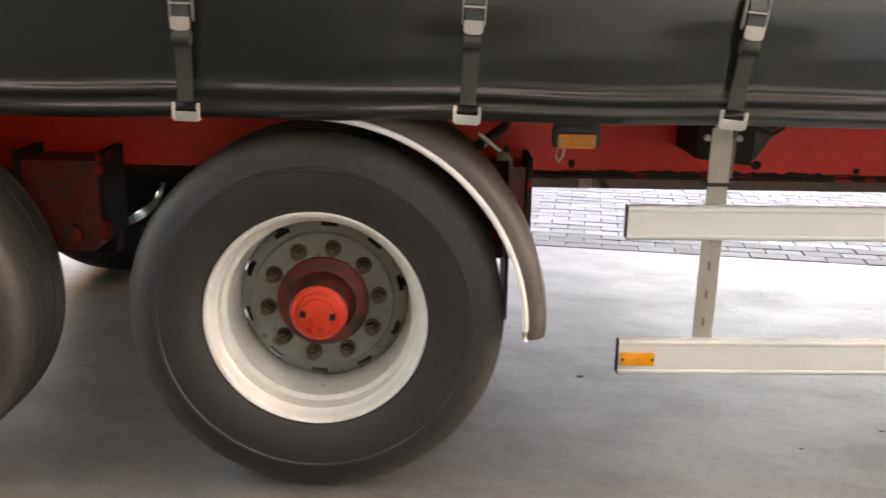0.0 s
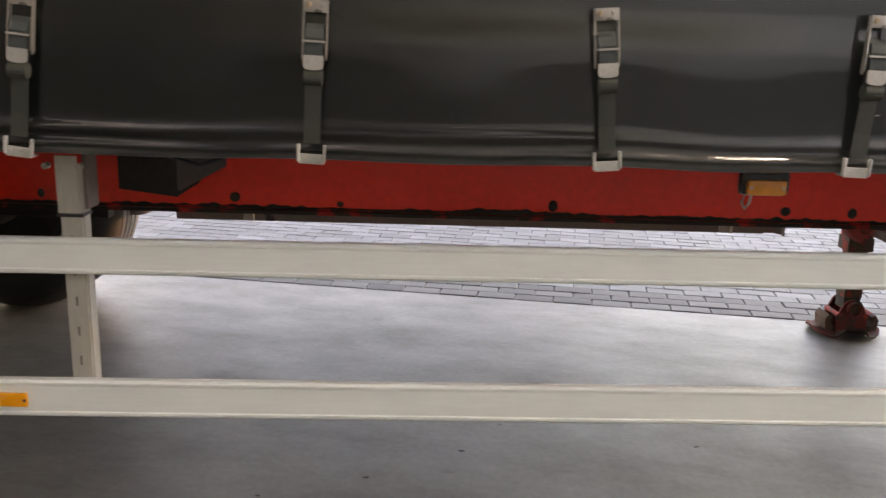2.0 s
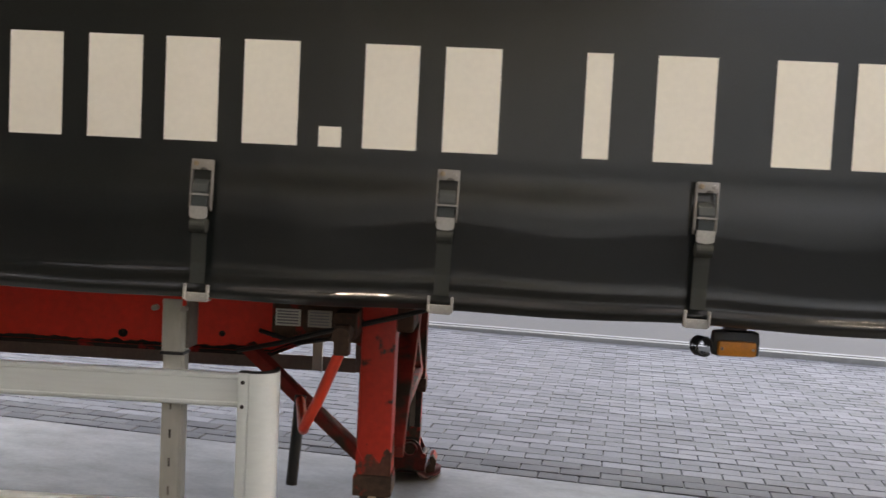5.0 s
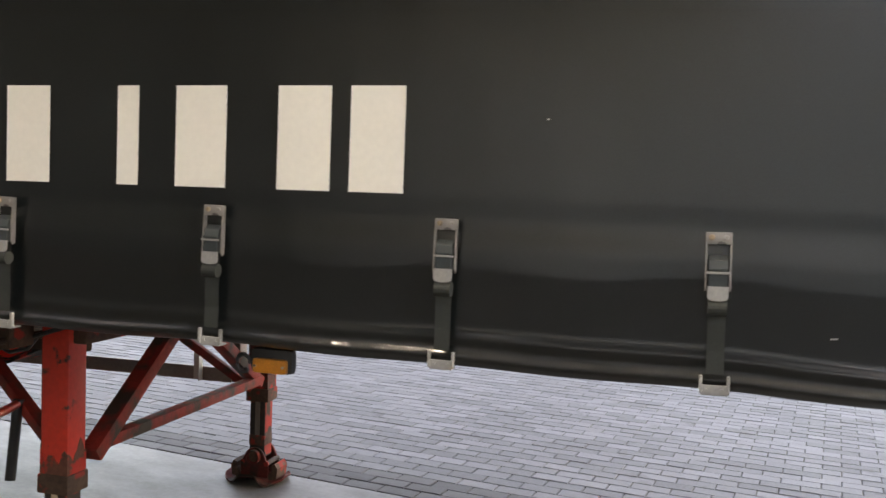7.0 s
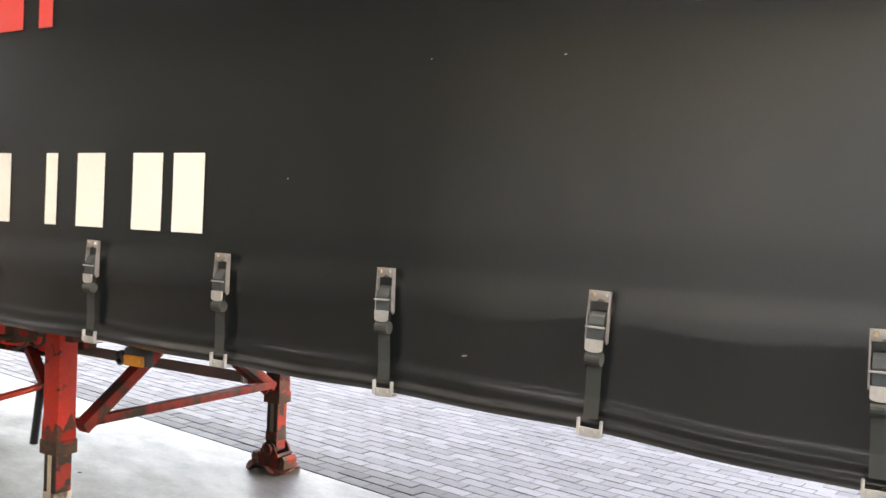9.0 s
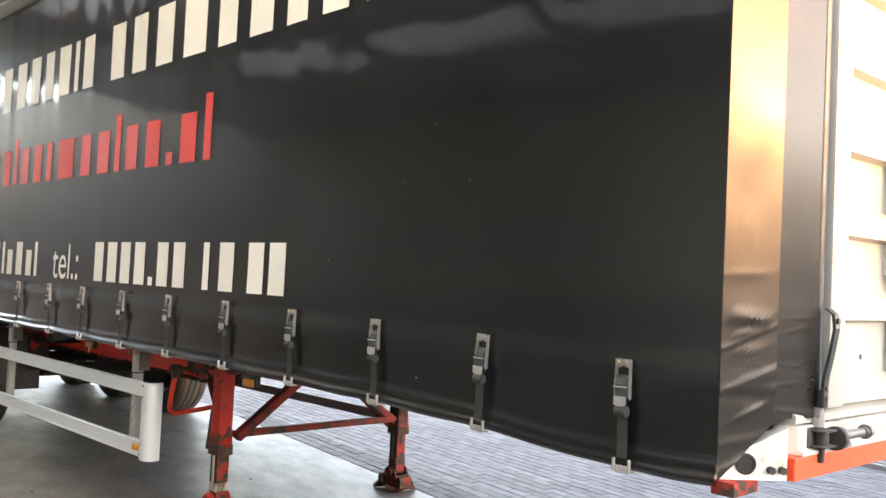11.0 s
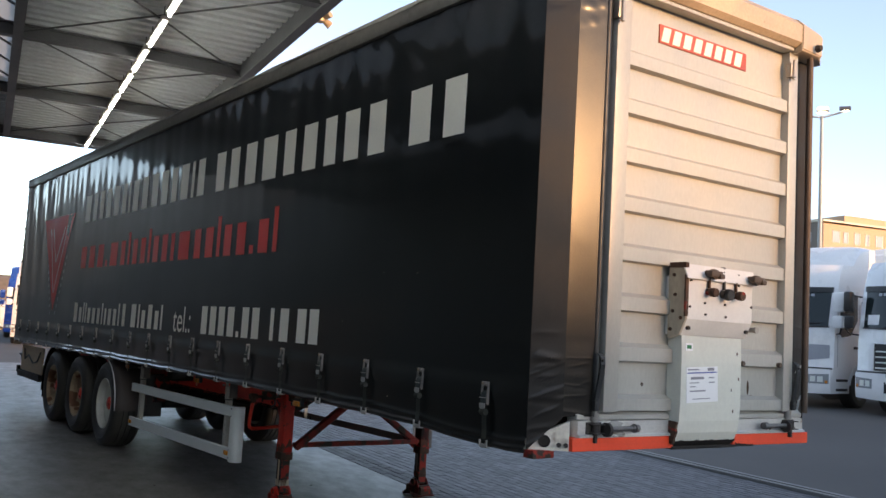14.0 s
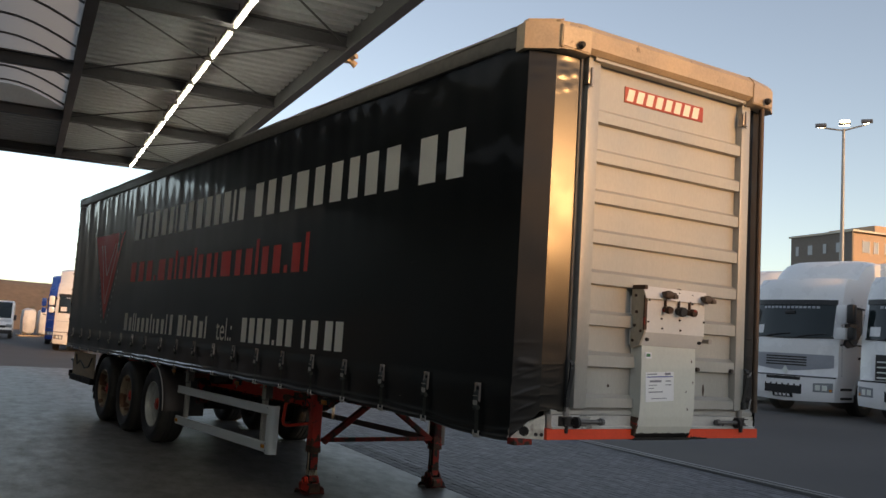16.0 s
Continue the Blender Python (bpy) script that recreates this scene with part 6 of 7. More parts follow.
# ---- landing legs ----
def landing_leg(far):
    y = 2.09 if far else 0.515
    x = 4.25
    bm = B()
    box(bm, x - 0.056, x + 0.056, y - 0.05, y + 0.05, 0.47, 1.14, 0.008)
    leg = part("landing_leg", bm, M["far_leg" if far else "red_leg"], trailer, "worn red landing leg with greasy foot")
    bm = B()                                              # greasy sleeve of dirt on the lower leg, ragged above
    n_ = 40
    rim = [(x - 0.0575 + 0.115 * min(1, max(0, i / 10)) if i <= 10 else x + 0.0575 if i <= 20 else x + 0.0575 - 0.115 * (i - 20) / 10 if i <= 30 else x - 0.0575,
            y - 0.0515 if i <= 10 else y - 0.0515 + 0.103 * (i - 10) / 10 if i <= 20 else y + 0.0515 if i <= 30 else y + 0.0515 - 0.103 * (i - 30) / 10) for i in range(n_)]
    tops = [0.575 + 0.05 * noise.noise(Vector((i * 0.45, 2.0, y))) + 0.035 * noise.noise(Vector((i * 1.3, 5.0, y))) + (0.05 if i > 30 else 0) for i in range(n_)]
    lo_ = [bm.verts.new((px, py, 0.48)) for px, py in rim]
    hi_ = [bm.verts.new((px, py, z)) for (px, py), z in zip(rim, tops)]
    in_ = [bm.verts.new((x + (px - x) * 0.96, y + (py - y) * 0.96, z + 0.002)) for (px, py), z in zip(rim, tops)]
    for i in range(n_):
        j = (i + 1) % n_
        bm.faces.new((lo_[i], lo_[j], hi_[j], hi_[i]))
        bm.faces.new((hi_[i], hi_[j], in_[j], in_[i]))
    part("grease_patch", bm, M["leg_grease"], leg, "brown grease with red showing through", smooth=False)
    # the -x face is set darker than the rest of the leg
    bm = B()
    box(bm, x - 0.0585, x - 0.0555, y - 0.046, y + 0.046, 0.6, 1.12, 0.001)
    part("side_face", bm, M["red_dirty"], leg, "darker red side face", smooth=False)
    bm = B()
    box(bm, x - 0.064, x + 0.064, y - 0.058, y + 0.058, 0.43, 0.5, 0.006)
    part("collar", bm, M["rust"], leg)
    bm = B()
    box(bm, x - 0.043, x + 0.043, y - 0.045, y + 0.045, 0.13, 0.45, 0.006)
    part("inner_leg", bm, M["inner_leg"], leg, "greasy brown-black inner leg")
    bm = B()
    box(bm, x - 0.012, x + 0.014, y - 0.048, y - 0.044, 0.25, 0.43, 0.001)
    part("wear_strip", bm, M["wood" if not far else "flange"], leg, "pale worn strip", smooth=False)
    bm = B()
    box(bm, x + 0.0425, x + 0.0445, y - 0.04, y + 0.04, 0.14, 0.43, 0.001)
    part("side_face", bm, M["red_dirty"], leg, "reddish worn side face", smooth=False)
    bm = B()
    box(bm, x - 0.046, x + 0.046, y - 0.048, y + 0.048, 0.19, 0.25, 0.008)
    part("grease_ring", bm, M["rust" if far else "tan_side"], leg, "dried tan grease round the inner leg")
    for s in (-1, 1):
        bm = B()
        top = [(x + 0.055 * math.sin(t), 0.135 + 0.052 * math.cos(t)) for t in np.linspace(-1.25, 1.25, 11)]
        prism(bm, [(x + 0.076, 0.03), (x + 0.08, 0.09)] + top[::-1] + [(x - 0.08, 0.09), (x - 0.076, 0.03)], "y", y + s * 0.062 - 0.006, y + s * 0.062 + 0.006)
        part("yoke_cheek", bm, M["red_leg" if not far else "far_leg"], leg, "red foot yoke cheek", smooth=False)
        bm = B()
        cyl(bm, (x + s * 0.068, y - 0.07, 0.105), (x + s * 0.068, y + 0.07, 0.105), 0.013, seg=12)
        part("cross_bar", bm, M["red_dirty"], leg, "red cross bar of the foot")
        bm = B()                                          # dark lug curled up beside the yoke
        prism(bm, [(x + s * 0.085, 0.02), (x + s * 0.128, 0.03), (x + s * 0.135, 0.085), (x + s * 0.118, 0.11), (x + s * 0.1, 0.1), (x + s * 0.108, 0.07), (x + s * 0.085, 0.05)], "y", y - 0.07, y + 0.05)
        bmesh.ops.recalc_face_normals(bm, faces=bm.faces)
        part("side_lug", bm, M["rust"], leg, "dark greasy side lug", smooth=False)
    bm = B()
    cyl(bm, (x, y - 0.08, 0.14), (x, y + 0.08, 0.14), 0.0265, seg=18)
    pn = part("foot_pin", bm, M["rust"], leg)
    bm = B()
    lathe(bm, [(0.024, 0.02), (0.037, 0.02), (0.037, -0.012), (0.033, -0.015), (0.028, -0.012), (0.027, 0.004)], 24)
    bmesh.ops.transform(bm, matrix=Matrix.Translation((x, y - 0.078, 0.14)), verts=bm.verts)
    part("boss_ring", bm, M["far_leg" if far else "red_leg"], pn, "red boss ring")
    # stamped sole: turned-up rim, a pressed ridge across the middle
    bm = B()
    nx, ny = 24, 18
    rows = []
    for layer in (0.0, 0.009):
        grid = []
        for j in range(ny + 1):
            row = []
            for i in range(nx + 1):
                u, w_ = i / nx * 2 - 1, j / ny * 2 - 1
                k = 1 - 0.22 * max(0.0, abs(u) + abs(w_) - 1.35) / 0.65
                z = 0.004 + 0.012 * max(0.0, (abs(u) - 0.75) / 0.25)
                z += 0.05 * math.exp(-(u / 0.42) ** 4) * max(0.0, (abs(w_) - 0.2) / 0.8) + 0.012 * math.exp(-(w_ / 0.4) ** 4) * max(0.0, (abs(u) - 0.5) / 0.5)
                row.append(bm.verts.new((x - 0.01 + 0.168 * u * k, y + 0.14 * w_ * k, z + layer)))
            grid.append(row)
        rows.append(grid)
    for g, flip in ((rows[0], True), (rows[1], False)):
        for j in range(ny):
            for i in range(nx):
                f = (g[j][i], g[j][i + 1], g[j + 1][i + 1], g[j + 1][i])
                bm.faces.new(f[::-1] if flip else f)
    edge = [(0, i) for i in range(nx + 1)] + [(j, nx) for j in range(1, ny + 1)] + [(ny, i) for i in range(nx - 1, -1, -1)] + [(j, 0) for j in range(ny - 1, 0, -1)]
    for (j0, i0), (j1, i1) in zip(edge, edge[1:] + edge[:1]):
        bm.faces.new((rows[0][j0][i0], rows[0][j1][i1], rows[1][j1][i1], rows[1][j0][i0]))
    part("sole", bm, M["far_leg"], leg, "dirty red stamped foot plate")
    return leg


landing_leg(False)
landing_leg(True)
for name, p0, p1, w in (("leg_brace", (4.27, 0.6, 0.56), (4.27, 2.0, 0.556), 0.028), ("leg_brace", (4.3, 0.6, 0.54), (4.3, 1.3, 1.06), 0.036), ("leg_brace", (4.26, 2.02, 0.54), (4.26, 1.24, 1.06), 0.034),
                        ("leg_brace", (3.76, 0.69, 0.86), (4.23, 0.58, 0.5), 0.026), ("leg_brace", (3.76, 1.86, 0.86), (4.23, 2.02, 0.5), 0.026)):
    bm = B()
    d = Vector(p1) - Vector(p0)
    box(bm, -w, w, -w * 0.8, w * 0.8, 0, d.length, 0.005)
    bmesh.ops.transform(bm, matrix=Matrix.Translation(p0) @ d.to_track_quat("Z", "Y").to_matrix().to_4x4(), verts=bm.verts)
    part(name, bm, M["brace"], trailer, "red grimy brace of the landing legs")
for y in (0.49, 1.82):
    bm = B()
    box(bm, 4.17, 4.36, y, y + 0.28, 0.97, 1.12, 0.01)
    part("leg_mount", bm, M["rust"], trailer, smooth=False)
# crank: shaft, red arm folded back under the floor, black grip
bm = B()
pipe(bm, [(4.176, 0.2, 0.965), (4.15, 0.202, 0.9), (4.11, 0.21, 0.8), (4.078, 0.222, 0.735), (4.064, 0.235, 0.708), (4.057, 0.262, 0.694), (4.045, 0.31, 0.69), (4.0, 0.5, 0.695), (3.975, 0.6, 0.7)], 0.0165, 14)
cr = part("crank", bm, M["red_hub"], trailer, "bent red crank handle")
bm = B()
pipe(bm, [(3.973, 0.61, 0.715), (3.968, 0.605, 0.62), (3.957, 0.59, 0.41)], 0.02, 12)
part("grip", bm, M["plastic"], cr, "black grip")
bm = B()
cyl(bm, (4.172, 0.165, 1.0), (4.19, 0.5, 1.0), 0.014, seg=12)
part("shaft", bm, M["rust"], cr, "greasy crank shaft")
bm = B()
box(bm, 4.152, 4.198, 0.178, 0.222, 0.94, 1.03, 0.006)
cyl(bm, (4.175, 0.162, 1.0), (4.175, 0.238, 1.0), 0.026, seg=12)
part("knuckle", bm, M["rust"], cr, "rusty crank knuckle")
bm = B()
box(bm, 4.13, 4.2, 0.3, 0.42, 0.97, 1.05, 0.006)
part("crank_bearing", bm, M["rust"], trailer)
bm = B()
pipe(bm, [(3.75, 0.6, 0.86), (3.9, 0.56, 0.9), (4.05, 0.48, 0.955), (4.2, 0.42, 1.0), (4.33, 0.38, 1.04), (4.45, 0.36, 1.08)], 0.0085, 8)
part("hose", bm, M["plastic"], trailer, "black hanging hose")
bm = B()
pipe(bm, [(3.82, 0.62, 0.93), (3.96, 0.58, 0.9), (4.08, 0.53, 0.93), (4.16, 0.5, 1.0)], 0.008, 8)
part("hose", bm, M["plastic"], trailer, "black hanging hose")
# spare wheel slung under the frame
sp = part("spare_wheel", T_ME, None, trailer, "black spare tyre under the chassis", at=pose(-4.35, 1.24, 0.7, -90, 0, 0))
part("rim", R_ME[0], None, sp)

# ---- rear end under the floor ----
bm = B()
box(bm, -5.15, -3.62, 0.1, 0.13, 0.62, 1.05, 0.004)
part("rear_board", bm, M["wood"], trailer, "pale board with cables", smooth=False)
bm = B()
pipe(bm, [(-4.9, 0.085, 1.0), (-4.8, 0.085, 0.82), (-4.55, 0.085, 0.9), (-4.2, 0.085, 0.78), (-3.9, 0.085, 0.82), (-3.7, 0.085, 0.98)], 0.012, 8)
part("rear_cable", bm, M["plastic"], trailer, "loose black cable")
bm = B()
box(bm, -5.2, -3.6, 0.06, 0.2, 0.51, 0.62, 0.01)
part("rear_bar", bm, M["under"], trailer, "black bar under the rear", smooth=False)
bm = B()
box(bm, -5.5, -5.4, 0.1, WIDE - 0.1, 0.55, 0.67, 0.01)
part("bumper", bm, M["under"], trailer, "dark rear bumper", smooth=False)
for y in (0.2, WIDE - 0.3):
    bm = B()
    pipe(bm, [(-5.45, y, 0.66), (-5.52, y, 0.78), (-5.6, y, 0.86), (-5.72, y, 0.86)], 0.03, 8)
    part("lamp_arm", bm, M["plastic"], trailer)


# ---- parked trucks and the far yard ----
def cab_front(z, y):
    """How far forward a cab's front lies at a height and a distance from its middle."""
    x = float(np.interp(z, (0.3, 0.5, 0.92, 0.96, 1.5, 1.9, 2.85, 3.2, 3.42), (0.1, 0.16, 0.15, 0.09, 0.07, 0.02, -0.15, -0.27, -0.46)))
    return x - 0.24 * (abs(y) / 1.24) ** 3.2


def front_panel_mesh(y0, y1, z_low, z_top, proud, deep=0.05, n=14, m=5):
    """A slab that follows the cab's front; the height limits may be functions of y."""
    bm = B()
    faces = []
    for d in (proud, proud - deep):
        grid_ = []
        for j in range(m + 1):
            row = []
            for i in range(n + 1):
                y = y0 + (y1 - y0) * i / n
                lo_, hi_ = (q(y) if callable(q) else q for q in (z_low, z_top))
                z = lo_ + (hi_ - lo_) * j / m
                row.append(bm.verts.new((cab_front(z, y) + d, y, z)))
            grid_.append(row)
        faces.append(grid_)
    f, g = faces
    for j in range(m):
        for i in range(n):
            bm.faces.new((f[j][i], f[j][i + 1], f[j + 1][i + 1], f[j + 1][i]))
            bm.faces.new((g[j + 1][i], g[j + 1][i + 1], g[j][i + 1], g[j][i]))
    for i in range(n):
        bm.faces.new((g[0][i], g[0][i + 1], f[0][i + 1], f[0][i]))
        bm.faces.new((f[m][i], f[m][i + 1], g[m][i + 1], g[m][i]))
    for j in range(m):
        bm.faces.new((f[j][0], f[j + 1][0], g[j + 1][0], g[j][0]))
        bm.faces.new((g[j][n], g[j + 1][n], f[j + 1][n], f[j][n]))
    return bm


def tractor(name, at, turn, paint, label, high, grey):
    """A cab-over tractor; its front looks along +x of its own frame, 2.5 m wide, standing on its wheels."""
    t = thing(name, label, "truck", at, turn)
    roof = 3.42
    trim_ = M["truck_grey"] if grey else M["plastic"]
    bm = B()                                              # cab shell: bowed front, raked screen, flat back
    zs = [0.8, 0.96, 1.5, 1.9, 2.4, 2.85, 3.05, 3.2, 3.33, roof]
    ys = [-1.24, -1.2, -1.1, -0.8, -0.4, 0, 0.4, 0.8, 1.1, 1.2, 1.24]
    rows = []
    for z in zs:
        tuck = 1 - 0.05 * max(0.0, (z - 1.9) / 1.5) ** 2
        rows.append([bm.verts.new((cab_front(z, y), y * tuck, z)) for y in ys] + [bm.verts.new((-2.2, y * tuck, z)) for y in (1.24, -1.24)])
    k = len(rows[0])
    for p, q in zip(rows, rows[1:]):
        for i in range(k):
            bm.faces.new((p[i], p[(i + 1) % k], q[(i + 1) % k], q[i]))
    bm.faces.new(rows[0][::-1]), bm.faces.new(rows[-1])
    part("cab", bm, M[paint], t)
    bm = B()                                              # roof fairing, rounded towards the front
    rows = []
    top = 4.2 if high else 4.02
    for x, z in ((-0.85, roof), (-0.92, roof + 0.14), (-1.05, roof + 0.3), (-1.25, top - 0.14), (-1.55, top - 0.05), (-1.9, top - 0.01), (-2.35, top), (-2.35, roof)):
        rows.append([bm.verts.new((x - 0.35 * (abs(y) / 1.15) ** 3 if x > -2.3 else x, y, z - (0.3 * max(0.0, abs(y) - 0.85) if z > roof else 0.0))) for y in np.linspace(-1.15, 1.15, 11)])
    for p, q in zip(rows, rows[1:]):
        for i in range(10):
            bm.faces.new((p[i], p[i + 1], q[i + 1], q[i]))
    bm.faces.new([r[0] for r in rows]), bm.faces.new([r[-1] for r in rows][::-1])
    bmesh.ops.recalc_face_normals(bm, faces=bm.faces)
    part("roof_fairing", bm, M[paint], t, "painted roof air deflector")
    sc = part("windscreen", front_panel_mesh(-1.1, 1.1, lambda y: 1.9 + 0.03 * abs(y), 2.74, 0.012), M["dark_glass"], t, "dark curved windscreen")
    part("sun_visor", front_panel_mesh(-1.13, 1.13, 2.73, 2.85, 0.045, 0.07), M["plastic"], t, "dark tinted sun visor")
    part("screen_seal", front_panel_mesh(-1.12, 1.12, lambda y: 1.86 + 0.03 * abs(y), lambda y: 1.9 + 0.03 * abs(y), 0.016), M["plastic"], t, "black screen seal")
    for i in range(14):                                   # pale screen lettering as plain bars
        y = -0.78 + i * 0.112
        part("bar", front_panel_mesh(y, y + 0.075, 2.63, 2.69, 0.018, 0.008, 1, 1), M["truck_grey"], sc, smooth=False)
    for s in (-0.6, 0.3):
        bm = B()
        pipe(bm, [(cab_front(1.92, s) + 0.05, s, 1.92), (cab_front(1.97, s + 0.35) + 0.04, s + 0.35, 1.97), (cab_front(2.0, s + 0.65) + 0.03, s + 0.65, 2.0)], 0.014, 6)
        part("wiper", bm, M["plastic"], sc)
    part("paper_sheet", front_panel_mesh(-1.0, -0.72, 1.98, 2.2, 0.016, 0.004, 2, 2), M["paper"], sc, smooth=False)
    bm = B()
    pipe(bm, [(cab_front(2.62, 0) - 0.02, 0.0, 2.64), (cab_front(2.6, 0) + 0.03, 0.0, 2.58)], 0.02, 6)
    box(bm, cab_front(2.55, 0) + 0.01, cab_front(2.55, 0) + 0.05, -0.14, 0.14, 2.48, 2.58, 0.02)
    part("inner_mirror", bm, M["plastic"], sc)
    if grey is False:                                     # black slatted grille in a pale frame
        gr = part("grille", front_panel_mesh(-0.78, 0.78, 0.98, 1.56, 0.02, 0.06), M["plastic"], t, "black grille in a white frame")
        for z in (1.02, 1.14, 1.26, 1.38):
            part("grille_slat", front_panel_mesh(-0.74, 0.74, z, z + 0.03, 0.04, 0.04, 8, 1), M["alu"], gr, "pale grille slat")
        for s in (-1, 1):
            part("grille_frame", front_panel_mesh(min(s * 0.78, s * 0.88), max(s * 0.78, s * 0.88), 0.98, 1.58, 0.05, 0.08, 2, 4), M[paint], gr)
    else:
        gr = part("grille", front_panel_mesh(-1.16, 1.16, lambda y: 1.06 + 0.12 * (abs(y) / 1.16) ** 1.5, 1.47, 0.012, 0.04), trim_ if grey else M[paint], t, "grey grille panel" if grey else "painted grille panel")
        for k_ in range(4):
            z = 1.19 + k_ * 0.066
            part("grille_slat", front_panel_mesh(-0.55, 0.55, z, z + 0.034, 0.02, 0.03, 8, 1), M["plastic"], gr)
        part("panel_line", front_panel_mesh(-1.15, 1.15, 1.47, 1.485, 0.008, 0.03, 12, 1), M["truck_grey"], gr)
    bm = B()                                              # plain badge
    prism(bm, [(-0.08, 1.06), (0.0, 0.94), (0.08, 1.06), (0.0, 1.18)], "x", 0.1, 0.125)
    part("badge", bm, M["alu"], gr, "plain bright badge", smooth=False)
    bp = part("bumper", front_panel_mesh(-1.23, 1.23, lambda y: 0.31 + 0.04 * abs(y), 0.92, 0.05, 0.35, 18, 6), M[paint], t, "painted bumper")
    part("bumper_gap", front_panel_mesh(-1.22, 1.22, 0.92, 0.955, 0.01, 0.2, 16, 1), M["plastic"], t, "black gap over the bumper")
    part("air_intake", front_panel_mesh(-0.46, 0.46, 0.84, 0.915, 0.057, 0.03, 6, 1), M["plastic"], bp, smooth=False)
    part("air_intake", front_panel_mesh(-0.5, 0.5, 0.5, 0.74, 0.057, 0.03, 6, 1), M["plastic"], bp, smooth=False)
    for k_ in range(6):
        y = -0.48 + k_ * 0.16
        part("intake_bar", front_panel_mesh(y + 0.02, y + 0.13, 0.7, 0.78, 0.066, 0.02, 1, 1), M[paint], bp, smooth=False)
    nb = part("number_plate", front_panel_mesh(-0.27, 0.27, 0.4, 0.51, 0.07, 0.015, 2, 1), M["plastic"], bp, "dark plate with plain bars", smooth=False)
    for k_ in range(4):
        y = -0.2 + k_ * 0.11
        part("bar", front_panel_mesh(y, y + 0.07, 0.425, 0.485, 0.074, 0.006, 1, 1), M["paper"], nb, smooth=False)
    for s in (-1, 1):
        def lr(p, q):
            return min(s * p, s * q), max(s * p, s * q)
        hl = part("headlight", front_panel_mesh(*lr(0.78, 1.2), lambda y: 0.56 + 0.02 * abs(y), lambda y: 0.74 + 0.06 * abs(y), 0.058, 0.04, 6, 3), M["lens"], t, "clear headlamp in a dark surround")
        for c in (0.88, 1.03):
            part("reflector", front_panel_mesh(*lr(c - 0.05, c + 0.06), 0.62, 0.75, 0.062, 0.01, 2, 2), M["alu"], hl, smooth=False)
        part("indicator", front_panel_mesh(*lr(1.13, 1.18), 0.6, 0.66, 0.062, 0.01, 1, 1), M["amber_dull"], hl, smooth=False)
        bm = B()                                          # door: window, shut line, handle
        prism(bm, [(-0.42, 2.0), (-0.5, 2.66), (-0.6, 2.73), (-1.2, 2.73), (-1.28, 2.66), (-1.28, 2.1), (-0.95, 1.74), (-0.55, 1.68), (-0.42, 1.75)], "y", *lr(1.2, 1.246))
        part("door_glass", bm, M["dark_glass"], t, "dark door window", smooth=False)
        for x in (-0.33, -1.4):
            bm = B()
            box(bm, x - 0.008, x + 0.008, *lr(1.2, 1.243), 0.98, 2.5)
            part("shut_line", bm, M["truck_grey"], t, smooth=False)
        bm = B()
        box(bm, -1.3, -1.1, *lr(1.238, 1.262), 1.42, 1.48, 0.01)
        part("door_handle", bm, M["plastic"], t)
        mm = M["plastic"] if grey is False else M["truck_white"] if grey else M[paint]
        bm = B()
        out = 1.48 if grey is False else 1.56
        box(bm, -0.12, 0.08, *lr(1.3, out), 2.25, 2.72, 0.06)
        box(bm, -0.12, 0.08, *lr(1.3, out - 0.02), 1.88, 2.17, 0.05)
        mi = part("mirror", bm, mm, t, "wing mirror pair")
        bm = B()
        pipe(bm, [(-0.25, s * 1.19, 2.6), (-0.08, s * 1.4, 2.64), (-0.04, s * 1.46, 2.5), (-0.04, s * 1.46, 1.85), (-0.1, s * 1.4, 1.76), (-0.3, s * 1.2, 1.74)], 0.02, 8)
        part("mirror_arm", bm, M["plastic"], mi)
        for x in (-1.5, -4.6):
            bm = B()
            lathe(bm, [(0.0, 0.14), (0.1, 0.14), (0.12, 0.06), (0.24, 0.12), (0.27, 0.03), (0.3, 0.0), (0.44, 0.0), (0.49, 0.04), (0.5, 0.08), (0.5, 0.3), (0.0, 0.3)], 32)
            bmesh.ops.transform(bm, matrix=Matrix.Translation((x, s * 1.22, 0.5)) @ Matrix.Rotation(radians(180 if s > 0 else 0), 4, "Z"), verts=bm.verts)
            part("wheel", bm, M["tyre"], t, "black truck wheel")
        bm = B()                                          # wheel arch
        arch = [(-1.5 + 0.62 * math.cos(a_), 0.5 + 0.58 * math.sin(a_)) for a_ in np.linspace(0.1, math.pi - 0.1, 12)]
        prism(bm, arch + [(-1.5 + 0.54 * math.cos(a_), 0.5 + 0.51 * math.sin(a_)) for a_ in np.linspace(math.pi - 0.1, 0.1, 12)], "y", *lr(0.95, 1.25))
        part("wheel_arch", bm, M[paint], t, smooth=False)
        bm = B()                                          # step block under the door
        box(bm, -0.95, -0.12, *lr(0.95, 1.225), 0.36, 0.98, 0.02)
        sb = part("step_box", bm, M[paint], t, smooth=False)
        for z in (0.42, 0.64, 0.84):
            bm = B()
            box(bm, -0.85, -0.3, *lr(1.2, 1.232), z, z + 0.06, 0.004)
            part("step", bm, M["plastic"], sb, smooth=False)
        bm = B()
        box(bm, -3.9, -2.15, *lr(0.8, 1.18), 0.4, 0.98, 0.06)
        part("side_tank", bm, M["alu_old"] if grey is False else M[paint], t)
        bm = B()
        prism(bm, [(-2.2, 1.0), (-2.2, 3.3), (-2.75, 3.3), (-2.75, 1.0)], "y", *lr(1.17, 1.2))
        part("side_deflector", bm, M[paint], t, smooth=False)
    bm = B()
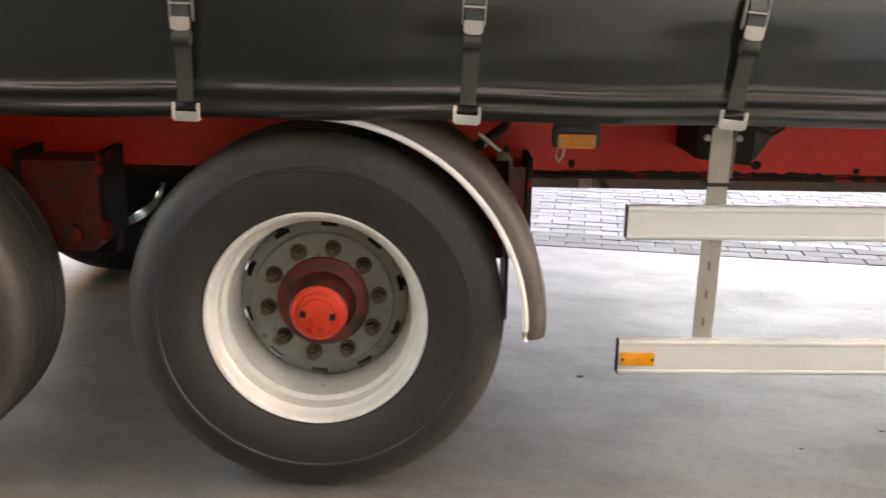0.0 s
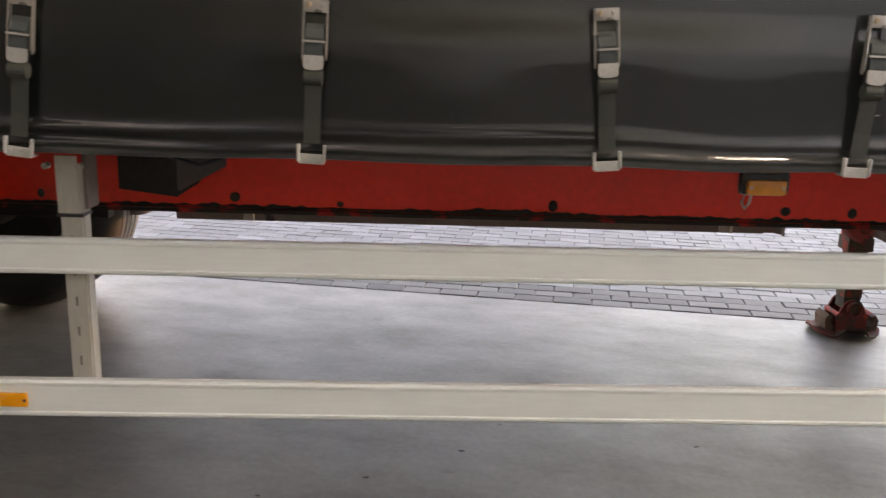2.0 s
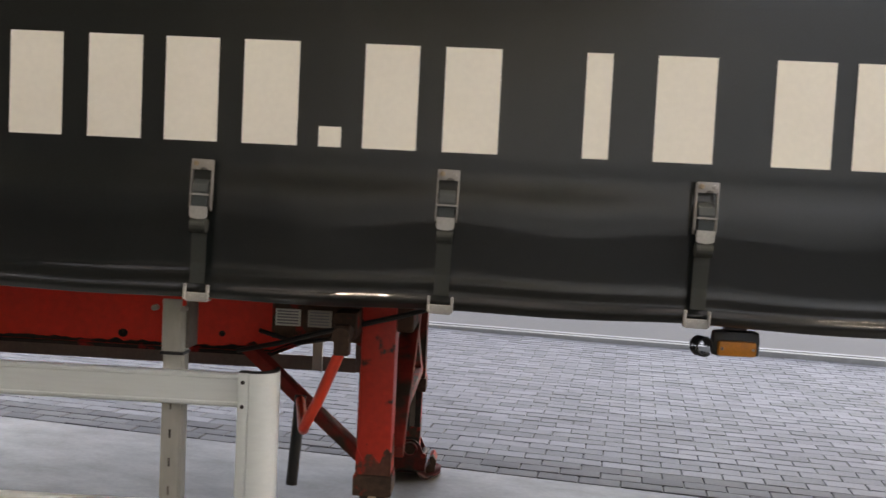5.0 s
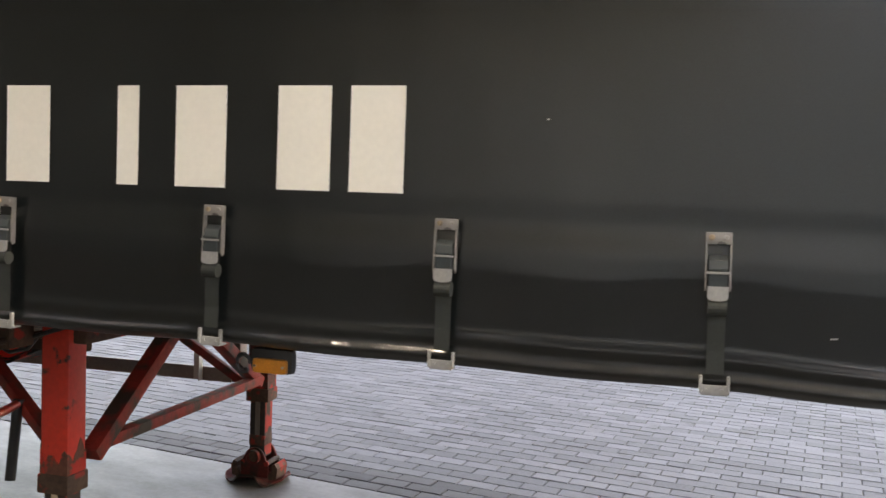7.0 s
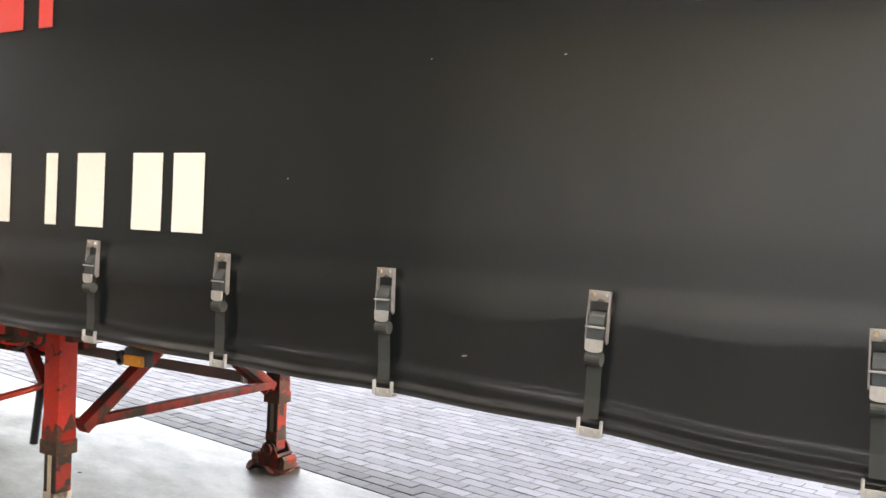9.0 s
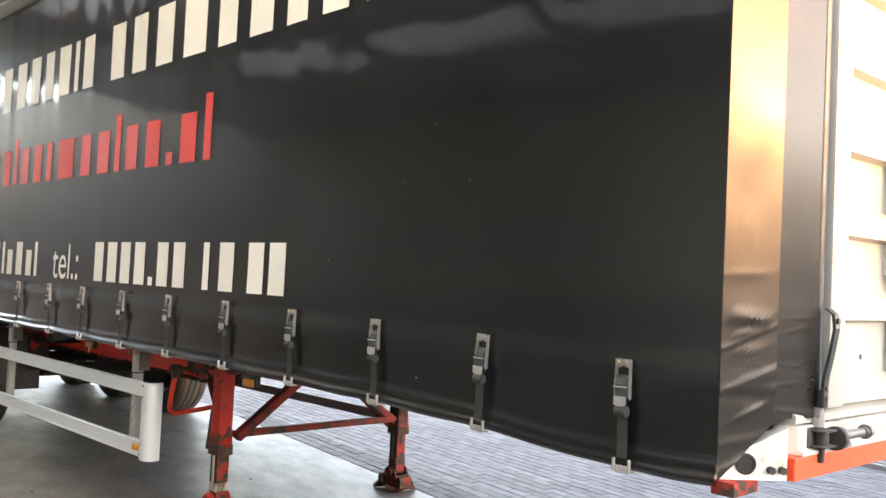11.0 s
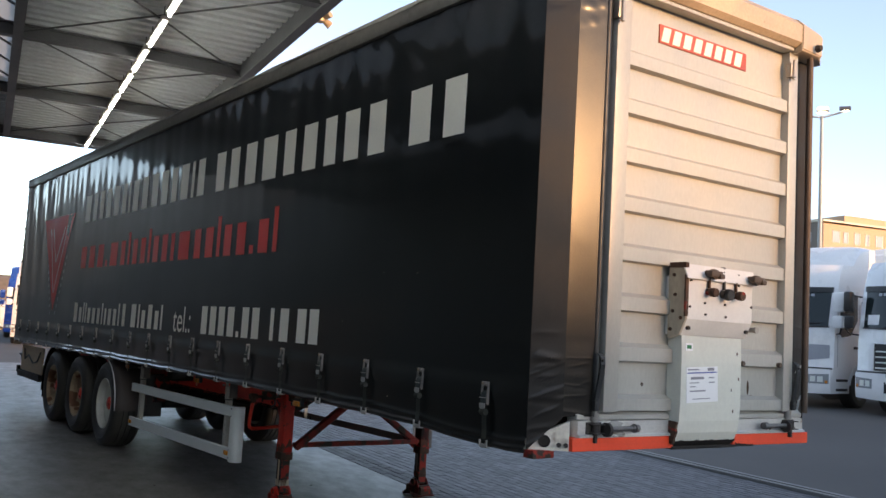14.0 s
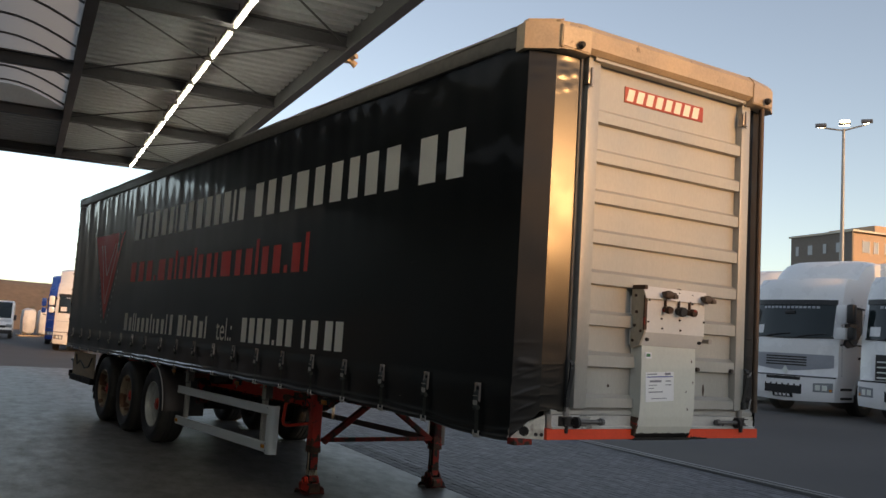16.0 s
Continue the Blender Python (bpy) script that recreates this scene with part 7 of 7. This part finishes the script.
    box(bm, -5.4, -0.3, -0.45, 0.45, 0.62, 0.9, 0.01)
    part("frame", bm, M["under"], t, smooth=False)
    t.scale = (0.96, 0.96, 0.96)
    return t


YAW = -88
tractor("truck", (0.1, 15.3, rise(15.3)), YAW, "truck_white", "white cab-over tractor with grey grille parked on asphalt", False, True)
tractor("truck", (3.12, 15.2, rise(15.2)), YAW, "truck_white", "white cab-over tractor with tall roof fairing", True, False)
tractor("truck", (-3.3, 17.2, rise(17.2)), YAW, "truck_white", "white cab-over tractor with grey grille parked on asphalt", False, True)
tractor("truck", (-32.0, 6.2, 0), -12, "truck_white", "white tall-roofed tractor far down the yard", True, None)
tractor("truck", (-40.0, 7.35, 0), -12, "truck_blue", "blue tractor far down the yard", True, None)

# white box body behind the tractors
bm = B()
prism(bm, [(-3.0, 1.1), (-3.0, 3.3), (-2.5, 3.75), (0.0, 4.05), (6.0, 4.1), (6.0, 1.1)], "y", -1.25, 1.25)
bmesh.ops.bevel(bm, geom=list(bm.edges), offset=0.2, segments=3, affect="EDGES")
tk = thing("tank_trailer", "rounded white trailer behind the parked tractors", "trailer", (0.5, 20.5, rise(20)), 12)
part("body", bm, M["truck_white"], tk)
for x in (-1.5, 3.5, 4.8):
    for s in (-1, 1):
        bm = B()
        cyl(bm, (x, s * 0.85, 0.5), (x, s * 1.2, 0.5), 0.5, seg=24)
        part("wheel", bm, M["tyre"], tk, "black wheel")
bm = B()
box(bm, -2, 5.5, -0.5, 0.5, 0.7, 1.2)
part("frame", bm, M["under"], tk, smooth=False)

# delivery van
van = thing("delivery_van", "white delivery van parked far down the yard", "van", (-49.0, 4.95, 0), -10)
bm = B()
prism(bm, [(-5.4, 0.35), (-5.4, 2.5), (-5.2, 2.65), (-1.9, 2.65), (-1.2, 2.2), (-0.85, 1.35), (-0.1, 1.1), (0.0, 0.85), (0.0, 0.35)], "y", -1.0, 1.0)
bmesh.ops.bevel(bm, geom=list(bm.edges), offset=0.1, segments=3, affect="EDGES")
part("body", bm, M["truck_white"], van)
bm = B()
prism(bm, [(-1.72, 2.5), (-1.14, 2.12), (-0.82, 1.42), (-0.8, 1.44), (-1.12, 2.16), (-1.7, 2.54)], "y", -0.86, 0.86)
part("windscreen", bm, M["dark_glass"], van, "dark windscreen", smooth=False)
bm = B()
box(bm, -0.2, 0.06, -1.0, 1.0, 0.35, 0.62, 0.03)
part("bumper", bm, M["plastic"], van, "black bumper")
bm = B()
box(bm, -0.05, 0.03, -0.6, 0.6, 0.75, 0.92, 0.02)
part("grille", bm, M["plastic"], van)
for s in (-1, 1):
    bm = B()
    box(bm, -0.3, 0.02, min(s * 0.62, s * 0.98), max(s * 0.62, s * 0.98), 0.78, 1.0, 0.03)
    part("headlight", bm, M["lens"], van)
    bm = B()
    box(bm, -1.2, -1.05, min(s * 1.02, s * 1.2), max(s * 1.02, s * 1.2), 1.3, 1.65, 0.03)
    part("mirror", bm, M["plastic"], van)
    for x in (-0.95, -4.3):
        bm = B()
        cyl(bm, (x, s * 0.78, 0.35), (x, s * 1.01, 0.35), 0.35, seg=24)
        part("wheel", bm, M["tyre"], van, "black wheel")

van.scale = (0.92, 0.92, 0.92)

# wrapped white sacks on pallets beside the van
for i, (x, y) in enumerate(((-56, 7.98), (-56.2, 9.1), (-56.4, 10.25), (-56.6, 11.4))):
    bm = B()
    r = bmesh.ops.create_icosphere(bm, subdivisions=4, radius=1)
    for v in r["verts"]:
        k = max(abs(v.co.x), abs(v.co.y), abs(v.co.z)) ** -0.65
        n = 1 + 0.08 * noise.noise(v.co * 2.5 + Vector((i * 3, 0, 0)))
        v.co = Vector((v.co.x * k * 0.62 * n, v.co.y * k * 0.46 * n, 1.12 + v.co.z * k * 0.93 * n))
        v.co.z = max(0.17, v.co.z)
    sk_ = solid("wrapped_load", bm, M["bag"], "tall stack wrapped in crumpled white sheeting", "stack", smooth=True, at=pose(x, y, 0.0), group="wrapped stacks")
    bm = B()
    for k in range(5):
        box(bm, -0.6, 0.6, -0.6 + k * 0.27, -0.48 + k * 0.27, 0.12, 0.16)
    for k in (-0.5, 0, 0.5):
        box(bm, k - 0.06, k + 0.06, -0.6, 0.6, 0.0, 0.12)
    part("pallet", bm, M["wood"], sk_, "wooden pallet", smooth=False)

# bank of dry grass and bare trees behind it
bm = B()
rows = []
for i in range(60):
    y = -70 + i * 3.2
    n = noise.noise(Vector((i * 0.3, 0, 0)))
    rows.append([bm.verts.new((-74 - d + 2 * n, y, z * 1.2 * (1 + 0.08 * n))) for d, z in ((0, -0.2), (4, 1.6), (9, 3.6), (12, 4.1), (20, 4.1), (40, -0.5))])
for a_, b_ in zip(rows, rows[1:]):
    for k in range(5):
        bm.faces.new((a_[k], b_[k], b_[k + 1], a_[k + 1]))
bmesh.ops.recalc_face_normals(bm, faces=bm.faces)
solid("grass_bank", bm, M["grass"], "long bank of brown dry grass", "bank", "structure", smooth=True)
rnd = random.Random(5)
vs, fs = [], []
for i in range(2600):
    y = rnd.uniform(-120, 130)
    hgt = 5.5 + 2.5 * noise.noise(Vector((y * 0.05, 0, 3)))
    x, z = -170 + rnd.uniform(-8, 8), rnd.uniform(0, 1) ** 0.7 * hgt + 1
    s = rnd.uniform(0.25, 0.7)
    k = len(vs)
    a_ = rnd.uniform(0, 3)
    dx, dy = s * math.cos(a_), s * math.sin(a_)
    vs += [(x - dx, y - dy, z - s), (x + dx, y + dy, z - s * 0.5), (x + dx * 0.4, y + dy * 0.4, z + s), (x - dx * 0.8, y - dy, z + s * 0.6)]
    fs.append((k, k + 1, k + 2, k + 3))
me = bpy.data.meshes.new("far_woods")
me.from_pydata(vs, [], fs)
me.materials.append(M["twig"])
tagged(new("far_woods", me), "hazy far line of bare trees", "trees", kind="stuff")

# lamp mast
mast = thing("lamp_mast", "tall galvanised mast with three lit floodlights", "street lamp", (-14.6, 42.5, rise(42)), 0)
bm = B()
cyl(bm, (0, 0, 0), (0, 0, 14.6), 0.16, 0.08, 16)
part("mast_pole", bm, M["pole"], mast)
bm = B()
cyl(bm, (0, 0, 4.8), (0, 0, 5.0), 0.24, 0.24, 12)
part("mast_collar", bm, M["beam"], mast)
bm = B()
pipe(bm, [(-1.1, -0.68, 14.75), (0, 0, 14.5), (1.1, 0.68, 14.85)], 0.05, 8)
part("cross_arm", bm, M["pole"], mast)
for k, (s, z, lit) in enumerate(((-1.2, 14.85, False), (0.05, 14.95, True), (1.2, 15.0, False))):
    bm = B()
    box(bm, -0.3, 0.3, -0.2, 0.2, -0.06, 0.06, 0.02, m=Matrix.Translation((s * 0.85, s * 0.53, z)) @ Euler((radians(35), 0, radians(32))).to_matrix().to_4x4())
    hd = part("floodlight", bm, M["beam"], mast, "dark floodlight head")
    bm = B()
    w = 0.27 if lit else 0.18
    box(bm, -w, w, -0.18, 0.18, -0.07, -0.062, 0.0, m=Matrix.Translation((s * 0.85, s * 0.53, z)) @ Euler((radians(-65 if lit else 35), 0, radians(32))).to_matrix().to_4x4())
    part("lit_glass", bm, M["flood"], hd, "glowing lamp glass")

# office block beyond the yard
blk = thing("office_block", "flat-roofed brick block, one side coloured dark for shade", "building", (-55.6, 115.0, 0.3), 75)
bm = B()
box(bm, 0, 34, 0, 12.2, 0, 21.4)
part("wall", bm, M["brick_tan"], blk, "tan brick facade", smooth=False)
# the side away from the sun: its shade is put into the wall colour
bm = B()
box(bm, -0.25, 0, -0.0, 12.2, 0, 21.6)
part("wall", bm, M["brick_shade_side"], blk, "facade coloured dark for shade", smooth=False)
bm = B()
box(bm, 6, 40, 2, 11, 21.4, 23.4)
part("roof_storey", bm, M["brick_tan"], blk, smooth=False)
bm = B()
box(bm, -0.5, 34.4, -0.4, 12.5, 21.6, 21.9)
part("parapet", bm, M["alu_old"], blk, smooth=False)
bm = B()
box(bm, 17, 34.2, -0.3, 0, 0, 20.9)
part("wall", bm, M["drain"], blk, "grey facade", smooth=False)
blk.scale = (1, 1, 0.945)
for fl in range(6):
    z = 1.6 + fl * 3.4
    for k in range(15):
        x = 1.2 + k * 2.1 + (0.5 if fl % 2 else 0)
        w = (0.7, 1.2, 0.6, 0.9)[(k * 3 + fl) % 4]
        front = -0.3 if x > 16 else 0.0
        bm = B()
        box(bm, x, x + w, front - 0.06, front, z, z + 1.7)
        wi = part("window", bm, M["pane"], blk, smooth=False)
        for q in (x - 0.08, x + w):
            bm = B()
            box(bm, q, q + 0.08, front - 0.12, front - 0.002, z - 0.08, z + 1.78)
            part("window_jamb", bm, M["paper"], wi, smooth=False)
    for k in range(4):
        y = 1.1 + k * 2.8 + (1.0 if fl % 2 else 0)
        bm = B()
        box(bm, -0.33, -0.25, y, y + (0.6 if k % 2 else 0.85), z, z + 1.5)
        part("window", bm, M["pane"], blk, smooth=False)

# ---- clinker paving, last ----
L, W, G = 0.212, 0.106, 0.0052
bm = B()
xs_ = np.linspace(-14, 13, 28)
ys_ = np.linspace(2.885, 7.46, 16)
vv = [[bm.verts.new((u, v, 0)) for u in xs_] for v in ys_]
for r0, r1 in zip(vv, vv[1:]):
    for i in range(len(xs_) - 1):
        bm.faces.new((r0[i], r0[i + 1], r1[i + 1], r1[i]))
for v in bm.verts:
    q = YARD @ v.co
    v.co.z = rise(q.y) - 0.006
pave = solid("pavement_clinker", bm, M["joint"], "grey clinker paving in running bond beside the slab", "pavement", "structure", smooth=True, at=YARD)
HALF = [(-L / 2 + G / 2, -W / 2 + G / 2), (L / 2 - G / 2, -W / 2 + G / 2), (L / 2 - G / 2, W / 2 - G / 2), (-L / 2 + G / 2, W / 2 - G / 2)]
TOP = [(p[0] * 0.965, p[1] * 0.93) for p in HALF]
brick_v = [(*p, -0.008) for p in HALF] + [(*p, -0.001) for p in HALF] + [(*p, 0.003) for p in TOP]
brick_f = [(8, 9, 10, 11)] + [(4 + i, 4 + (i + 1) % 4, 8 + (i + 1) % 4, 8 + i) for i in range(4)] + [(i, (i + 1) % 4, 4 + (i + 1) % 4, 4 + i) for i in range(4)]
bme = bpy.data.meshes.new("clinker")
bme.from_pydata(brick_v, [], brick_f)
bme.materials.append(M["brick"])
bme_edge = bme.copy()                      # the courses beside the slab are darker with dirt
bme_edge.materials.clear()
bme_edge.materials.append(M["brick_edge"])
rnd = random.Random(3)
vs, fs = [], []
rows_n = int((7.45 - 2.89) / W)
for j in range(rows_n):
    v = 2.89 + W / 2 + j * W
    for i in range(int(25 / L)):
        u = -13 + i * L + (L / 2 if j % 2 else 0)
        q = YARD @ Vector((u, v, 0))
        z = rise(q.y) + rnd.uniform(-0.002, 0.002)
        tx, ty = rnd.uniform(-0.012, 0.012), rnd.uniform(-0.02, 0.02)
        if j < 8 and 0.3 < u < 7.8:
            part("clinker", bme_edge if j < 3 else bme, None, pave, at=pose(u, v, z, math.degrees(ty), math.degrees(tx), rnd.uniform(-0.5, 0.5)))
        else:
            k = len(vs)
            vs += [(u + p[0], v + p[1], z + p[2] + tx * p[0] + ty * p[1]) for p in brick_v]
            fs += [tuple(k + n for n in f) for f in brick_f[:5]]
me = bpy.data.meshes.new("clinker_field")
me.from_pydata(vs, [], fs)
me.materials.append(M["brick"])
tagged(part("clinker_field", me, None, pave), "worn grey clinkers", kind="stuff")
bm = B()
for v0, v1 in ((7.45, 7.53), (7.6, 7.69)):
    box(bm, -13, 12, v0, v1, rise(7.5) - 0.2, rise(7.5) + 0.012)
solid("trim_drain", bm, M["drain"], "pale concrete drain channel edging", "drain", "structure", at=YARD)
